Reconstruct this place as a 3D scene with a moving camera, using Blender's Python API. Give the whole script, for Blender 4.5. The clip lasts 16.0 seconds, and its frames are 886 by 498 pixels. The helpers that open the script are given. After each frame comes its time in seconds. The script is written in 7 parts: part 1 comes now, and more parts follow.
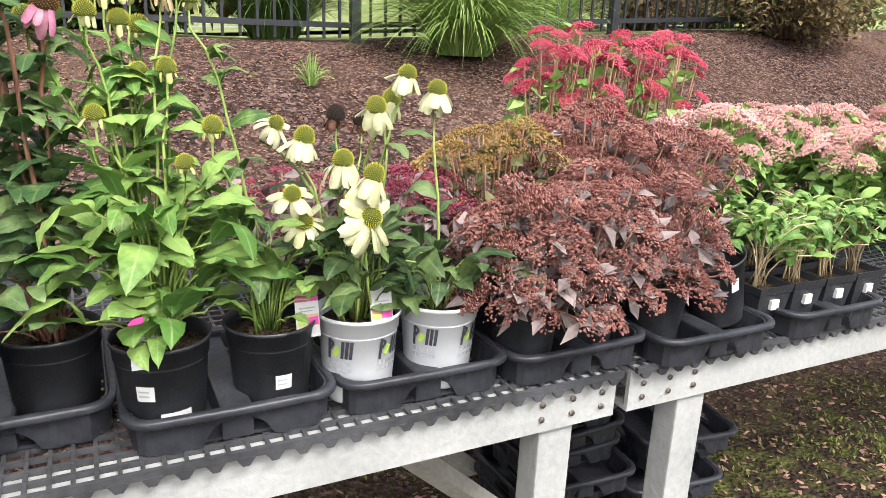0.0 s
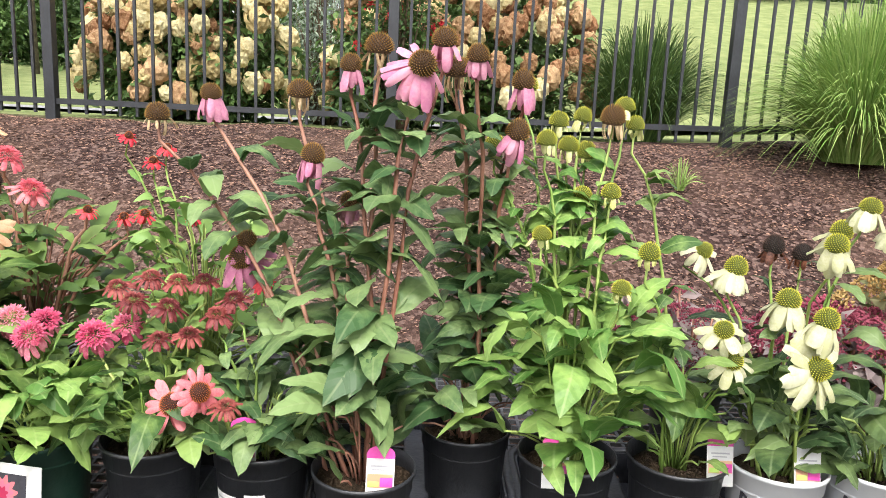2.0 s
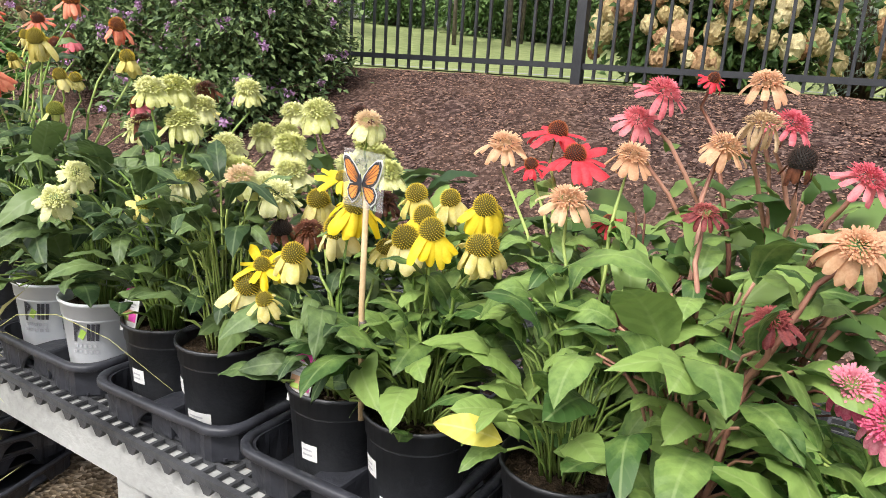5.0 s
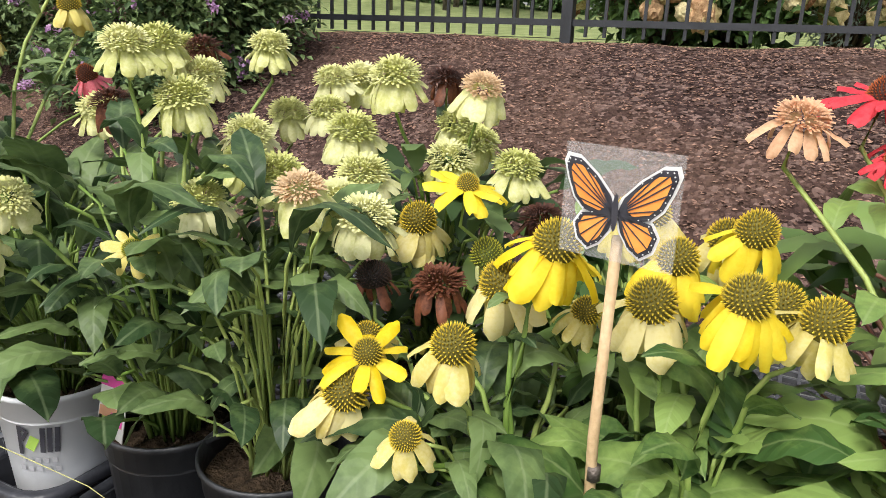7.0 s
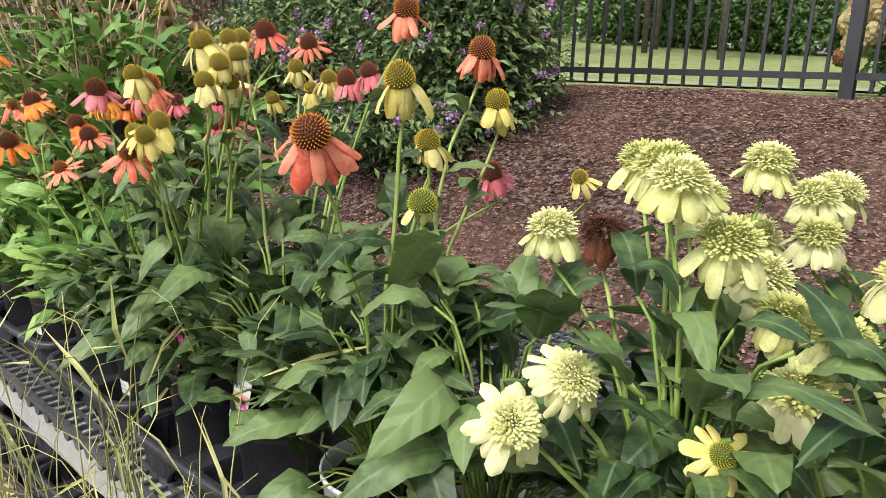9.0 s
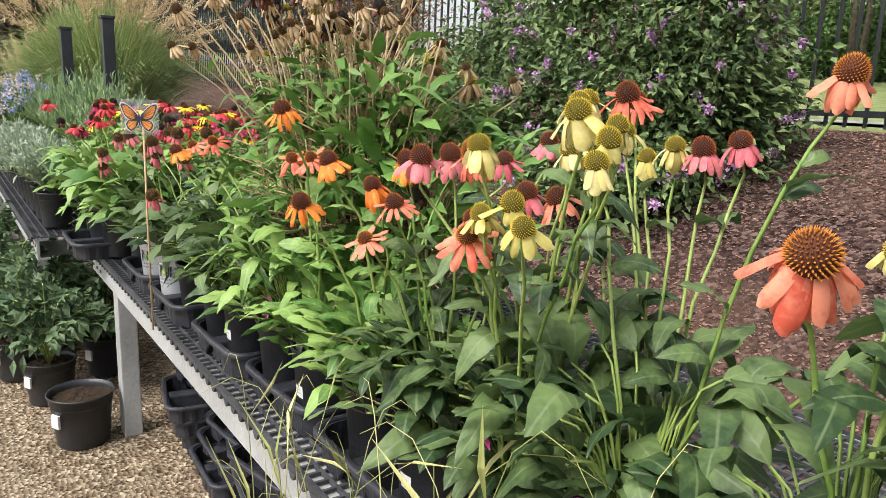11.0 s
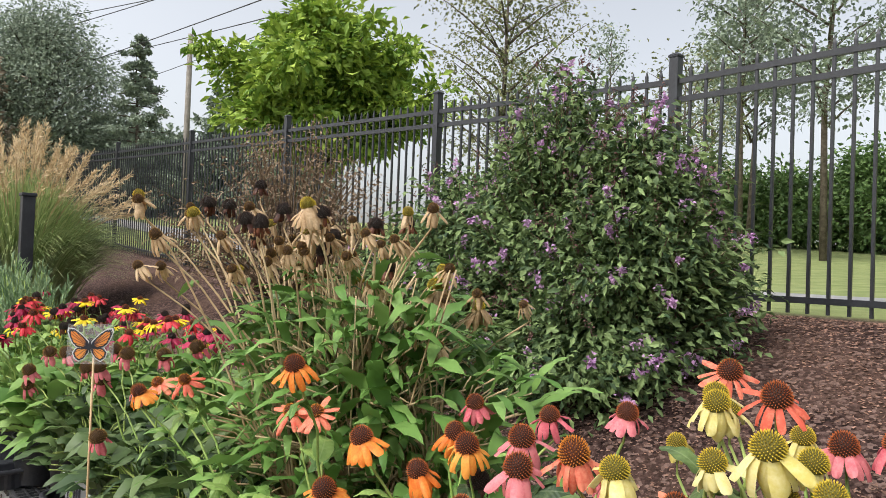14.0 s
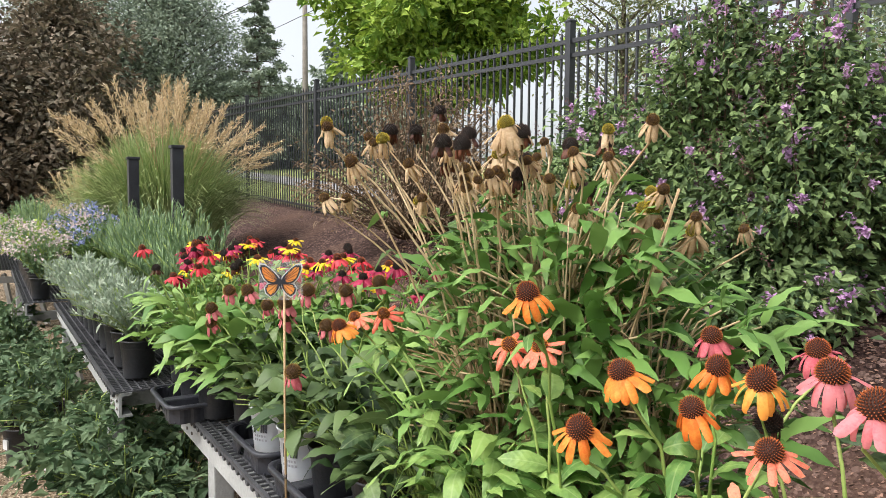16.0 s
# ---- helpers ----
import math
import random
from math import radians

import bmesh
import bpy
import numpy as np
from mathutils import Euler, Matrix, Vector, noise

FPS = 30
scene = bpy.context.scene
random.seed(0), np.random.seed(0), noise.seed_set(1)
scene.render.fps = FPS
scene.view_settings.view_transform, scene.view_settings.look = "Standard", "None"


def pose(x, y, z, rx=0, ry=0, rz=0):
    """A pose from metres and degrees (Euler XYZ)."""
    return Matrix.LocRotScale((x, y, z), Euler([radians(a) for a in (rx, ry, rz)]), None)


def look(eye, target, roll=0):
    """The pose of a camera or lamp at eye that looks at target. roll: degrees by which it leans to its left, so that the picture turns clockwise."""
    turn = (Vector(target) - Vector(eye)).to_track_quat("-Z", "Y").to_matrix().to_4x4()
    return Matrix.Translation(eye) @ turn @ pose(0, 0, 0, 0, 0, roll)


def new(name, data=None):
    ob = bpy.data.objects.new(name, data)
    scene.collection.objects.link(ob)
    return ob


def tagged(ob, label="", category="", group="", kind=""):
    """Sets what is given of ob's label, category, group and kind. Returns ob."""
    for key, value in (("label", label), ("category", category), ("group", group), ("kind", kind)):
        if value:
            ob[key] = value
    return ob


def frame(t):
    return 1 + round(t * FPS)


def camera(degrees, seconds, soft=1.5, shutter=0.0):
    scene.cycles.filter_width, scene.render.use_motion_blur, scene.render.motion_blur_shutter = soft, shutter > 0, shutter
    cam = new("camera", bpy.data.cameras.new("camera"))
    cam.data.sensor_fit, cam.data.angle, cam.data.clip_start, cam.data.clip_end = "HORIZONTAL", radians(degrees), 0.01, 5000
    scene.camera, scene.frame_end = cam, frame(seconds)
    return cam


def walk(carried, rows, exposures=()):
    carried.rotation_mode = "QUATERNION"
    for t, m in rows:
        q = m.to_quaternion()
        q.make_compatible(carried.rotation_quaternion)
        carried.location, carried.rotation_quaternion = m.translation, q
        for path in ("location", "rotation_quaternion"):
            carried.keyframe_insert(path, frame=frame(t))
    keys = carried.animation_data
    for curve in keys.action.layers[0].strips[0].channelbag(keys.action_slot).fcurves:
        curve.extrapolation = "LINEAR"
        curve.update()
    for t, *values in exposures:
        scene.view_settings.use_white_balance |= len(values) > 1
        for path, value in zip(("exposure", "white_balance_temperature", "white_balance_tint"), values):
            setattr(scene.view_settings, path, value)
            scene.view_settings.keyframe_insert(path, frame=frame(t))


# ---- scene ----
cam = camera(63.6, 16.0, soft=0.85)
PATH = [
    (0, (0.072, -1.122, 1.475), (0.945, 0.586, 0.908), 2.5),
    (0.5, (0.033, -1.105, 1.494), (0.637, 0.732, 0.985), 2.2),
    (1, (-0.005, -1.068, 1.496), (0.331, 0.85, 1.04), 2.3),
    (1.5, (-0.025, -1.038, 1.5), (0.116, 0.914, 1.091), 2.3),
    (2, (-0.08, -1.034, 1.519), (-0.059, 0.933, 1.158), 2.7),
    (2.1, (-0.102, -1.034, 1.52), (-0.105, 0.934, 1.167), 2.7),
    (2.5, (-0.219, -1.043, 1.525), (-0.367, 0.921, 1.176), 3.3),
    (3, (-0.38, -1.034, 1.508), (-0.745, 0.896, 1.134), 3.2),
    (3.5, (-0.495, -0.988, 1.487), (-1.064, 0.885, 1.074), 2.8),
    (4, (-0.589, -0.876, 1.481), (-1.373, 0.911, 1.043), 2.9),
    (4.5, (-0.677, -0.765, 1.476), (-1.665, 0.91, 1.009), 3.4),
    (4.7, (-0.713, -0.737, 1.468), (-1.755, 0.902, 0.99), 3.7),
    (6.8, (-1.24, -0.457, 1.404), (-2.104, 1.255, 0.838), 2.2),
    (7, (-1.266, -0.426, 1.406), (-2.142, 1.279, 0.836), 2.1),
    (7.5, (-1.33, -0.384, 1.414), (-2.317, 1.262, 0.851), 1.9),
    (8, (-1.42, -0.39, 1.418), (-2.549, 1.167, 0.87), 2.0),
    (8.5, (-1.525, -0.43, 1.434), (-2.76, 1.055, 0.914), 2.1),
    (9, (-1.669, -0.478, 1.47), (-2.961, 0.97, 0.988), 1.8),
    (9.5, (-1.791, -0.511, 1.497), (-3.126, 0.906, 1.039), 1.8),
    (10, (-1.868, -0.54, 1.5), (-3.284, 0.799, 1.054), 1.8),
    (10.2, (-1.897, -0.551, 1.5), (-3.358, 0.741, 1.059), 1.9),
    (12.3, (-2.207, -0.519, 1.527), (-3.894, 0.493, 1.167), 2.7),
    (12.5, (-2.235, -0.542, 1.53), (-3.914, 0.495, 1.205), 2.9),
    (13, (-2.28, -0.588, 1.578), (-3.899, 0.568, 1.365), 2.9),
    (13.5, (-2.304, -0.593, 1.627), (-3.838, 0.688, 1.554), 2.6),
    (14, (-2.321, -0.591, 1.654), (-3.819, 0.734, 1.693), 2.1),
    (14.5, (-2.336, -0.604, 1.657), (-3.863, 0.686, 1.721), 1.9),
    (15, (-2.393, -0.636, 1.644), (-3.976, 0.586, 1.663), 1.4),
    (15.5, (-2.456, -0.673, 1.621), (-4.099, 0.466, 1.561), 0.8),
    (16, (-2.539, -0.663, 1.608), (-4.222, 0.41, 1.484), 0.4),
]
walk(cam, [(t, look(eye, target, roll)) for t, eye, target, roll in PATH], [(0.0, 1.52), (3.0, 1.5), (4.5, 1.3), (7.0, 0.96), (8.5, 0.98), (9.5, 1.14), (12.5, 1.15), (13.5, 0.97), (14.5, 0.9), (15.5, 1.03), (16.0, 1.12)])

# ---- light ----
world = bpy.data.worlds.new("overcast_sky")
scene.world = world
world.use_nodes = True
wn = world.node_tree.nodes
sky = wn.new("ShaderNodeTexSky")
sky.sky_type = "NISHITA"
sky.sun_disc = False
sky.sun_elevation, sky.sun_rotation = radians(52), radians(200)
sky.air_density, sky.dust_density, sky.ozone_density = 1.0, 4.0, 1.0
grey = wn.new("ShaderNodeHueSaturation")
grey.inputs["Saturation"].default_value = 0.3
world.node_tree.links.new(sky.outputs[0], grey.inputs["Color"])
world.node_tree.links.new(grey.outputs[0], wn["Background"].inputs[0])
wn["Background"].inputs[1].default_value = 0.13
sun = new("sun", bpy.data.lights.new("sun", "SUN"))
sun.data.energy, sun.data.angle, sun.data.color = 1.5, radians(14), (1.0, 0.96, 0.9)
sun.matrix_world = look((0, 0, 0), (-0.2, 0.58, -0.79))

# ---- materials ----
def material(name, a, b, rough=0.6, scale=20.0, bump=0.0, spec=0.4, metal=0.0, trans=0.0, rand=0.0, fine=None, coat=0.0):
    """Two colours mixed by noise at two scales, with relief; rand: shift from object to object."""
    m = bpy.data.materials.new(name)
    m.use_nodes = True
    t = m.node_tree
    n, l = t.nodes, t.links
    p = n["Principled BSDF"]
    co = n.new("ShaderNodeTexCoord")
    no = n.new("ShaderNodeTexNoise")
    no.inputs["Scale"].default_value, no.inputs["Detail"].default_value = scale, 6
    l.new(co.outputs["Object"], no.inputs["Vector"])
    no2 = n.new("ShaderNodeTexNoise")
    no2.inputs["Scale"].default_value, no2.inputs["Detail"].default_value = fine or scale * 7, 3
    l.new(co.outputs["Object"], no2.inputs["Vector"])
    av = n.new("ShaderNodeMath")
    av.operation = "MULTIPLY_ADD"
    av.inputs[1].default_value, av.inputs[2].default_value = 0.45, -0.22
    l.new(no2.outputs[0], av.inputs[0])
    ad = n.new("ShaderNodeMath")
    l.new(no.outputs[0], ad.inputs[0])
    l.new(av.outputs[0], ad.inputs[1])
    src = ad
    if rand:
        oi = n.new("ShaderNodeObjectInfo")
        r = n.new("ShaderNodeMath")
        r.operation = "MULTIPLY_ADD"
        r.inputs[1].default_value, r.inputs[2].default_value = rand, -rand / 2
        l.new(oi.outputs["Random"], r.inputs[0])
        s2 = n.new("ShaderNodeMath")
        l.new(ad.outputs[0], s2.inputs[0])
        l.new(r.outputs[0], s2.inputs[1])
        src = s2
    ra = n.new("ShaderNodeValToRGB")
    ra.color_ramp.elements[0].position, ra.color_ramp.elements[1].position = 0.25, 0.75
    ra.color_ramp.elements[0].color, ra.color_ramp.elements[1].color = (*a, 1), (*b, 1)
    l.new(src.outputs[0], ra.inputs[0])
    l.new(ra.outputs[0], p.inputs["Base Color"])
    p.inputs["Roughness"].default_value, p.inputs["Metallic"].default_value = rough, metal
    p.inputs["Specular IOR Level"].default_value = spec
    if bump:
        bu = n.new("ShaderNodeBump")
        bu.inputs["Strength"].default_value, bu.inputs["Distance"].default_value = bump, 0.01
        l.new(no2.outputs[0], bu.inputs["Height"])
        l.new(bu.outputs[0], p.inputs["Normal"])
    if trans:
        tr = n.new("ShaderNodeBsdfTranslucent")
        l.new(ra.outputs[0], tr.inputs[0])
        mx = n.new("ShaderNodeMixShader")
        mx.inputs[0].default_value = trans
        l.new(p.outputs[0], mx.inputs[1])
        l.new(tr.outputs[0], mx.inputs[2])
        l.new(mx.outputs[0], n["Material Output"].inputs[0])
    return m


def leaf_material(name, a, b, vein, trans=0.22, rough=0.46):
    """A leaf one unit long on x: midrib and side veins lighter, colour shifting leaf by leaf."""
    m = material(name, a, b, rough, 3.0, 0.0, 0.34, 0, trans, 0.75, 14)
    t = m.node_tree
    n, l = t.nodes, t.links
    ra = next(q for q in n if q.type == "VALTORGB")
    co = next(q for q in n if q.type == "TEX_COORD")
    xyz = n.new("ShaderNodeSeparateXYZ")
    l.new(co.outputs["Object"], xyz.inputs[0])
    ab = n.new("ShaderNodeMath")
    ab.operation = "ABSOLUTE"
    l.new(xyz.outputs[1], ab.inputs[0])
    mr = n.new("ShaderNodeMapRange")
    mr.inputs[1].default_value, mr.inputs[2].default_value = 0.006, 0.018
    mr.inputs[3].default_value, mr.inputs[4].default_value = 0.34, 0.0
    l.new(ab.outputs[0], mr.inputs[0])
    sd = n.new("ShaderNodeMath")
    sd.operation = "MULTIPLY_ADD"
    sd.inputs[1].default_value = -0.8
    l.new(ab.outputs[0], sd.inputs[0])
    l.new(xyz.outputs[0], sd.inputs[2])
    si = n.new("ShaderNodeMath")
    si.operation = "MULTIPLY"
    si.inputs[1].default_value = 48
    l.new(sd.outputs[0], si.inputs[0])
    sn = n.new("ShaderNodeMath")
    sn.operation = "SINE"
    l.new(si.outputs[0], sn.inputs[0])
    mr2 = n.new("ShaderNodeMapRange")
    mr2.inputs[1].default_value, mr2.inputs[2].default_value = 0.85, 1.0
    mr2.inputs[3].default_value, mr2.inputs[4].default_value = 0.0, 0.05
    l.new(sn.outputs[0], mr2.inputs[0])
    mxm = n.new("ShaderNodeMath")
    mxm.operation = "MAXIMUM"
    l.new(mr.outputs[0], mxm.inputs[0])
    l.new(mr2.outputs[0], mxm.inputs[1])
    mix = n.new("ShaderNodeMix")
    mix.data_type = "RGBA"
    l.new(mxm.outputs[0], mix.inputs["Factor"])
    l.new(ra.outputs[0], mix.inputs["A"])
    mix.inputs["B"].default_value = (*vein, 1)
    p = n["Principled BSDF"]
    l.new(mix.outputs["Result"], p.inputs["Base Color"])
    bu = n.new("ShaderNodeBump")
    bu.inputs["Strength"].default_value, bu.inputs["Distance"].default_value = 0.1, 0.01
    l.new(sn.outputs[0], bu.inputs["Height"])
    l.new(bu.outputs[0], p.inputs["Normal"])
    return m


def joined_leaf(m):
    """The same leaf for joined foliage: shifts by island, veins left out."""
    q = m.copy()
    n, l = q.node_tree.nodes, q.node_tree.links
    g = n.new("ShaderNodeNewGeometry")
    ra = next(v for v in n if v.type == "VALTORGB")
    ra.color_ramp.elements[0].position, ra.color_ramp.elements[1].position = 0.0, 1.0
    l.new(g.outputs["Random Per Island"], ra.inputs[0])
    p = n["Principled BSDF"]
    l.new(ra.outputs[0], p.inputs["Base Color"])
    for k in list(p.inputs["Normal"].links):
        l.remove(k)
    return q


def cone_material(name, low, high):
    """A seed cone: one colour at its foot, another at the tips."""
    m = material(name, low, high, 0.7, 60, 0.3)
    t = m.node_tree
    n, l = t.nodes, t.links
    co = next(q for q in n if q.type == "TEX_COORD")
    ra = next(q for q in n if q.type == "VALTORGB")
    ln = n.new("ShaderNodeVectorMath")
    ln.operation = "LENGTH"
    l.new(co.outputs["Object"], ln.inputs[0])
    mr = n.new("ShaderNodeMapRange")
    mr.inputs[1].default_value, mr.inputs[2].default_value = 0.84, 1.06
    l.new(ln.outputs["Value"], mr.inputs[0])
    l.new(mr.outputs[0], ra.inputs[0])
    return m


M = {}
M["leaf"] = leaf_material("coneflower_leaf", (0.045, 0.1, 0.024), (0.215, 0.32, 0.085), (0.36, 0.45, 0.2))
M["leaf_dark"] = leaf_material("dark_coneflower_leaf", (0.03, 0.062, 0.022), (0.145, 0.215, 0.075), (0.3, 0.37, 0.2))
M["leaf_light"] = leaf_material("light_coneflower_leaf", (0.085, 0.19, 0.04), (0.27, 0.41, 0.11), (0.45, 0.55, 0.24))
M["leaf_meadow"] = leaf_material("meadow_coneflower_leaf", (0.09, 0.2, 0.04), (0.2, 0.34, 0.09), (0.4, 0.5, 0.2))
M["leaf_olive"] = leaf_material("olive_leaf", (0.045, 0.1, 0.035), (0.2, 0.29, 0.11), (0.3, 0.35, 0.18))
M["leaf_yellow"] = leaf_material("yellowed_leaf", (0.42, 0.38, 0.04), (0.52, 0.47, 0.08), (0.7, 0.65, 0.3))
M["leaf_sedum"] = leaf_material("sedum_leaf", (0.10, 0.075, 0.07), (0.22, 0.16, 0.15), (0.3, 0.2, 0.2), 0.1)
M["leaf_silver"] = leaf_material("silver_leaf", (0.22, 0.3, 0.22), (0.35, 0.42, 0.34), (0.45, 0.5, 0.42))
JOINED = {M[k]: joined_leaf(M[k]) for k in list(M)}
M["stem"] = material("green_stem", (0.16, 0.27, 0.05), (0.34, 0.42, 0.12), 0.5, 12, 0.2, trans=0.1, rand=0.4)
M["stem_red"] = material("reddish_stem", (0.22, 0.09, 0.06), (0.38, 0.2, 0.14), 0.5, 12, 0.2, rand=0.4)
M["stem_tan"] = material("dry_stem", (0.4, 0.28, 0.15), (0.6, 0.46, 0.28), 0.7, 12, 0.3, rand=0.4)
PET = {"white": ((0.5, 0.5, 0.28), (0.66, 0.65, 0.46)), "cream": ((0.6, 0.61, 0.22), (0.8, 0.79, 0.46)),
       "paleyellow": ((0.68, 0.58, 0.16), (0.8, 0.72, 0.36)), "yellow": ((0.8, 0.58, 0.01), (0.88, 0.7, 0.05)),
       "orange": ((0.8, 0.19, 0.03), (0.88, 0.38, 0.07)), "coral": ((0.72, 0.13, 0.08), (0.86, 0.32, 0.2)),
       "red": ((0.6, 0.03, 0.05), (0.74, 0.08, 0.1)), "pink": ((0.58, 0.2, 0.34), (0.72, 0.36, 0.46)),
       "hotpink": ((0.6, 0.08, 0.18), (0.78, 0.3, 0.38)), "rose": ((0.64, 0.12, 0.16), (0.78, 0.26, 0.28)),
       "brick": ((0.16, 0.03, 0.035), (0.38, 0.1, 0.09)), "peach": ((0.58, 0.3, 0.17), (0.74, 0.48, 0.3)),
       "tan": ((0.48, 0.32, 0.17), (0.74, 0.56, 0.36)), "brown": ((0.045, 0.016, 0.01), (0.2, 0.07, 0.035)),
       "purple": ((0.3, 0.1, 0.36), (0.5, 0.24, 0.52)), "magenta": ((0.28, 0.01, 0.05), (0.5, 0.04, 0.11))}
for key, (ca, cb) in PET.items():
    M["p_" + key] = material(key + "_petal", ca, cb, 0.55, 3, 0.0, 0.3, trans=0.3, rand=0.5, fine=12)
M["p_creamdome"] = material("cream_floret", (0.48, 0.5, 0.15), (0.76, 0.75, 0.4), 0.6, 3, 0.0, 0.3, trans=0.2, rand=0.4, fine=9)
M["c_green"] = cone_material("green_cone", (0.09, 0.11, 0.015), (0.52, 0.5, 0.05))
M["c_gold"] = cone_material("golden_cone", (0.13, 0.11, 0.015), (0.68, 0.5, 0.04))
M["c_orange"] = cone_material("orange_cone", (0.09, 0.025, 0.01), (0.72, 0.26, 0.03))
M["c_rust"] = cone_material("rust_cone", (0.05, 0.017, 0.01), (0.44, 0.11, 0.025))
M["c_dark"] = cone_material("dark_cone", (0.012, 0.008, 0.006), (0.06, 0.03, 0.02))
M["c_brown"] = cone_material("brown_cone", (0.06, 0.03, 0.012), (0.28, 0.15, 0.03))
# pot, tray and mat blacks carry a bluish-grey sheen in their base colours
M["black_plastic"] = material("black_plastic", (0.015, 0.016, 0.019), (0.04, 0.042, 0.048), 0.4, 8, 0.15, 0.45, fine=90)
M["tray_plastic"] = material("sheen_tinted_tray_plastic", (0.011, 0.012, 0.015), (0.045, 0.047, 0.058), 0.38, 7, 0.2, 0.4, fine=60)
M["mat_plastic"] = material("sheen_tinted_mat_plastic", (0.024, 0.025, 0.028), (0.08, 0.082, 0.09), 0.5, 5, 0.2, 0.3, fine=50)
M["green_pot"] = material("dark_green_plastic", (0.015, 0.05, 0.035), (0.03, 0.08, 0.055), 0.4, 8, 0.1)
M["white_pot"] = material("white_plastic", (0.66, 0.68, 0.72), (0.76, 0.77, 0.79), 0.35, 9, 0.05)
M["soil"] = material("potting_soil", (0.015, 0.011, 0.008), (0.08, 0.055, 0.035), 0.95, 60, 1.0, 0.1, fine=220)
M["paper"] = material("white_label", (0.56, 0.56, 0.56), (0.66, 0.66, 0.65), 0.5, 30)
M["ink"] = material("dark_ink", (0.02, 0.02, 0.03), (0.05, 0.05, 0.06), 0.5, 30)
M["ink_grey"] = material("grey_ink", (0.3, 0.3, 0.32), (0.4, 0.4, 0.42), 0.5, 30)
M["tag_pink"] = material("magenta_tag", (0.6, 0.04, 0.3), (0.7, 0.1, 0.4), 0.4, 30)
M["tag_green"] = material("lime_tag", (0.4, 0.6, 0.1), (0.5, 0.68, 0.2), 0.4, 30)
M["logo_green"] = material("logo_green", (0.25, 0.42, 0.06), (0.35, 0.5, 0.1), 0.5, 30)
M["beam"] = material("weathered_white_fibreglass", (0.27, 0.275, 0.27), (0.43, 0.435, 0.43), 0.55, 3.5, 0.35, 0.3, fine=55)
M["brace"] = material("grey_weathered_wood", (0.25, 0.23, 0.2), (0.42, 0.4, 0.36), 0.8, 5, 0.4, 0.2, fine=60)
M["bolt"] = material("rusty_bolt", (0.08, 0.06, 0.05), (0.2, 0.17, 0.15), 0.5, 60, 0.3, metal=0.6)
M["fence"] = material("black_painted_metal", (0.012, 0.013, 0.016), (0.028, 0.03, 0.036), 0.4, 10, 0.1, 0.5, fine=80)
M["bark"] = material("bark", (0.06, 0.05, 0.04), (0.18, 0.15, 0.12), 0.9, 6, 0.9, 0.1)
M["twig"] = material("twig", (0.09, 0.06, 0.04), (0.2, 0.15, 0.1), 0.8, 12, 0.4, 0.1)
M["asphalt"] = material("pale_asphalt", (0.2, 0.2, 0.21), (0.3, 0.3, 0.31), 0.85, 3, 0.3, 0.2)
M["brick"] = material("red_brick", (0.24, 0.1, 0.07), (0.36, 0.17, 0.12), 0.85, 3, 0.3)
M["roof"] = material("roof_shingle", (0.07, 0.065, 0.06), (0.12, 0.11, 0.1), 0.9, 3, 0.3)
M["siding"] = material("white_siding", (0.6, 0.6, 0.6), (0.75, 0.75, 0.74), 0.6, 3)
M["window"] = material("dark_window_glass", (0.02, 0.025, 0.03), (0.04, 0.05, 0.06), 0.1, 3)
M["bamboo"] = material("bamboo_stick", (0.42, 0.28, 0.14), (0.58, 0.42, 0.25), 0.6, 30, 0.2)
M["wing"] = material("orange_print", (0.78, 0.22, 0.04), (0.85, 0.36, 0.08), 0.45, 12)
M["chip"] = material("bark_chips", (0.028, 0.015, 0.012), (0.35, 0.21, 0.155), 0.85, 10, 0.3, 0.15)
M["pebble"] = material("gravel_stone", (0.15, 0.105, 0.065), (0.48, 0.39, 0.29), 0.85, 9, 0.3, 0.2)
M["pole"] = material("weathered_pole", (0.16, 0.14, 0.12), (0.26, 0.24, 0.21), 0.9, 4, 0.3)
M["wire"] = material("wire", (0.03, 0.03, 0.03), (0.05, 0.05, 0.05), 0.6, 4)
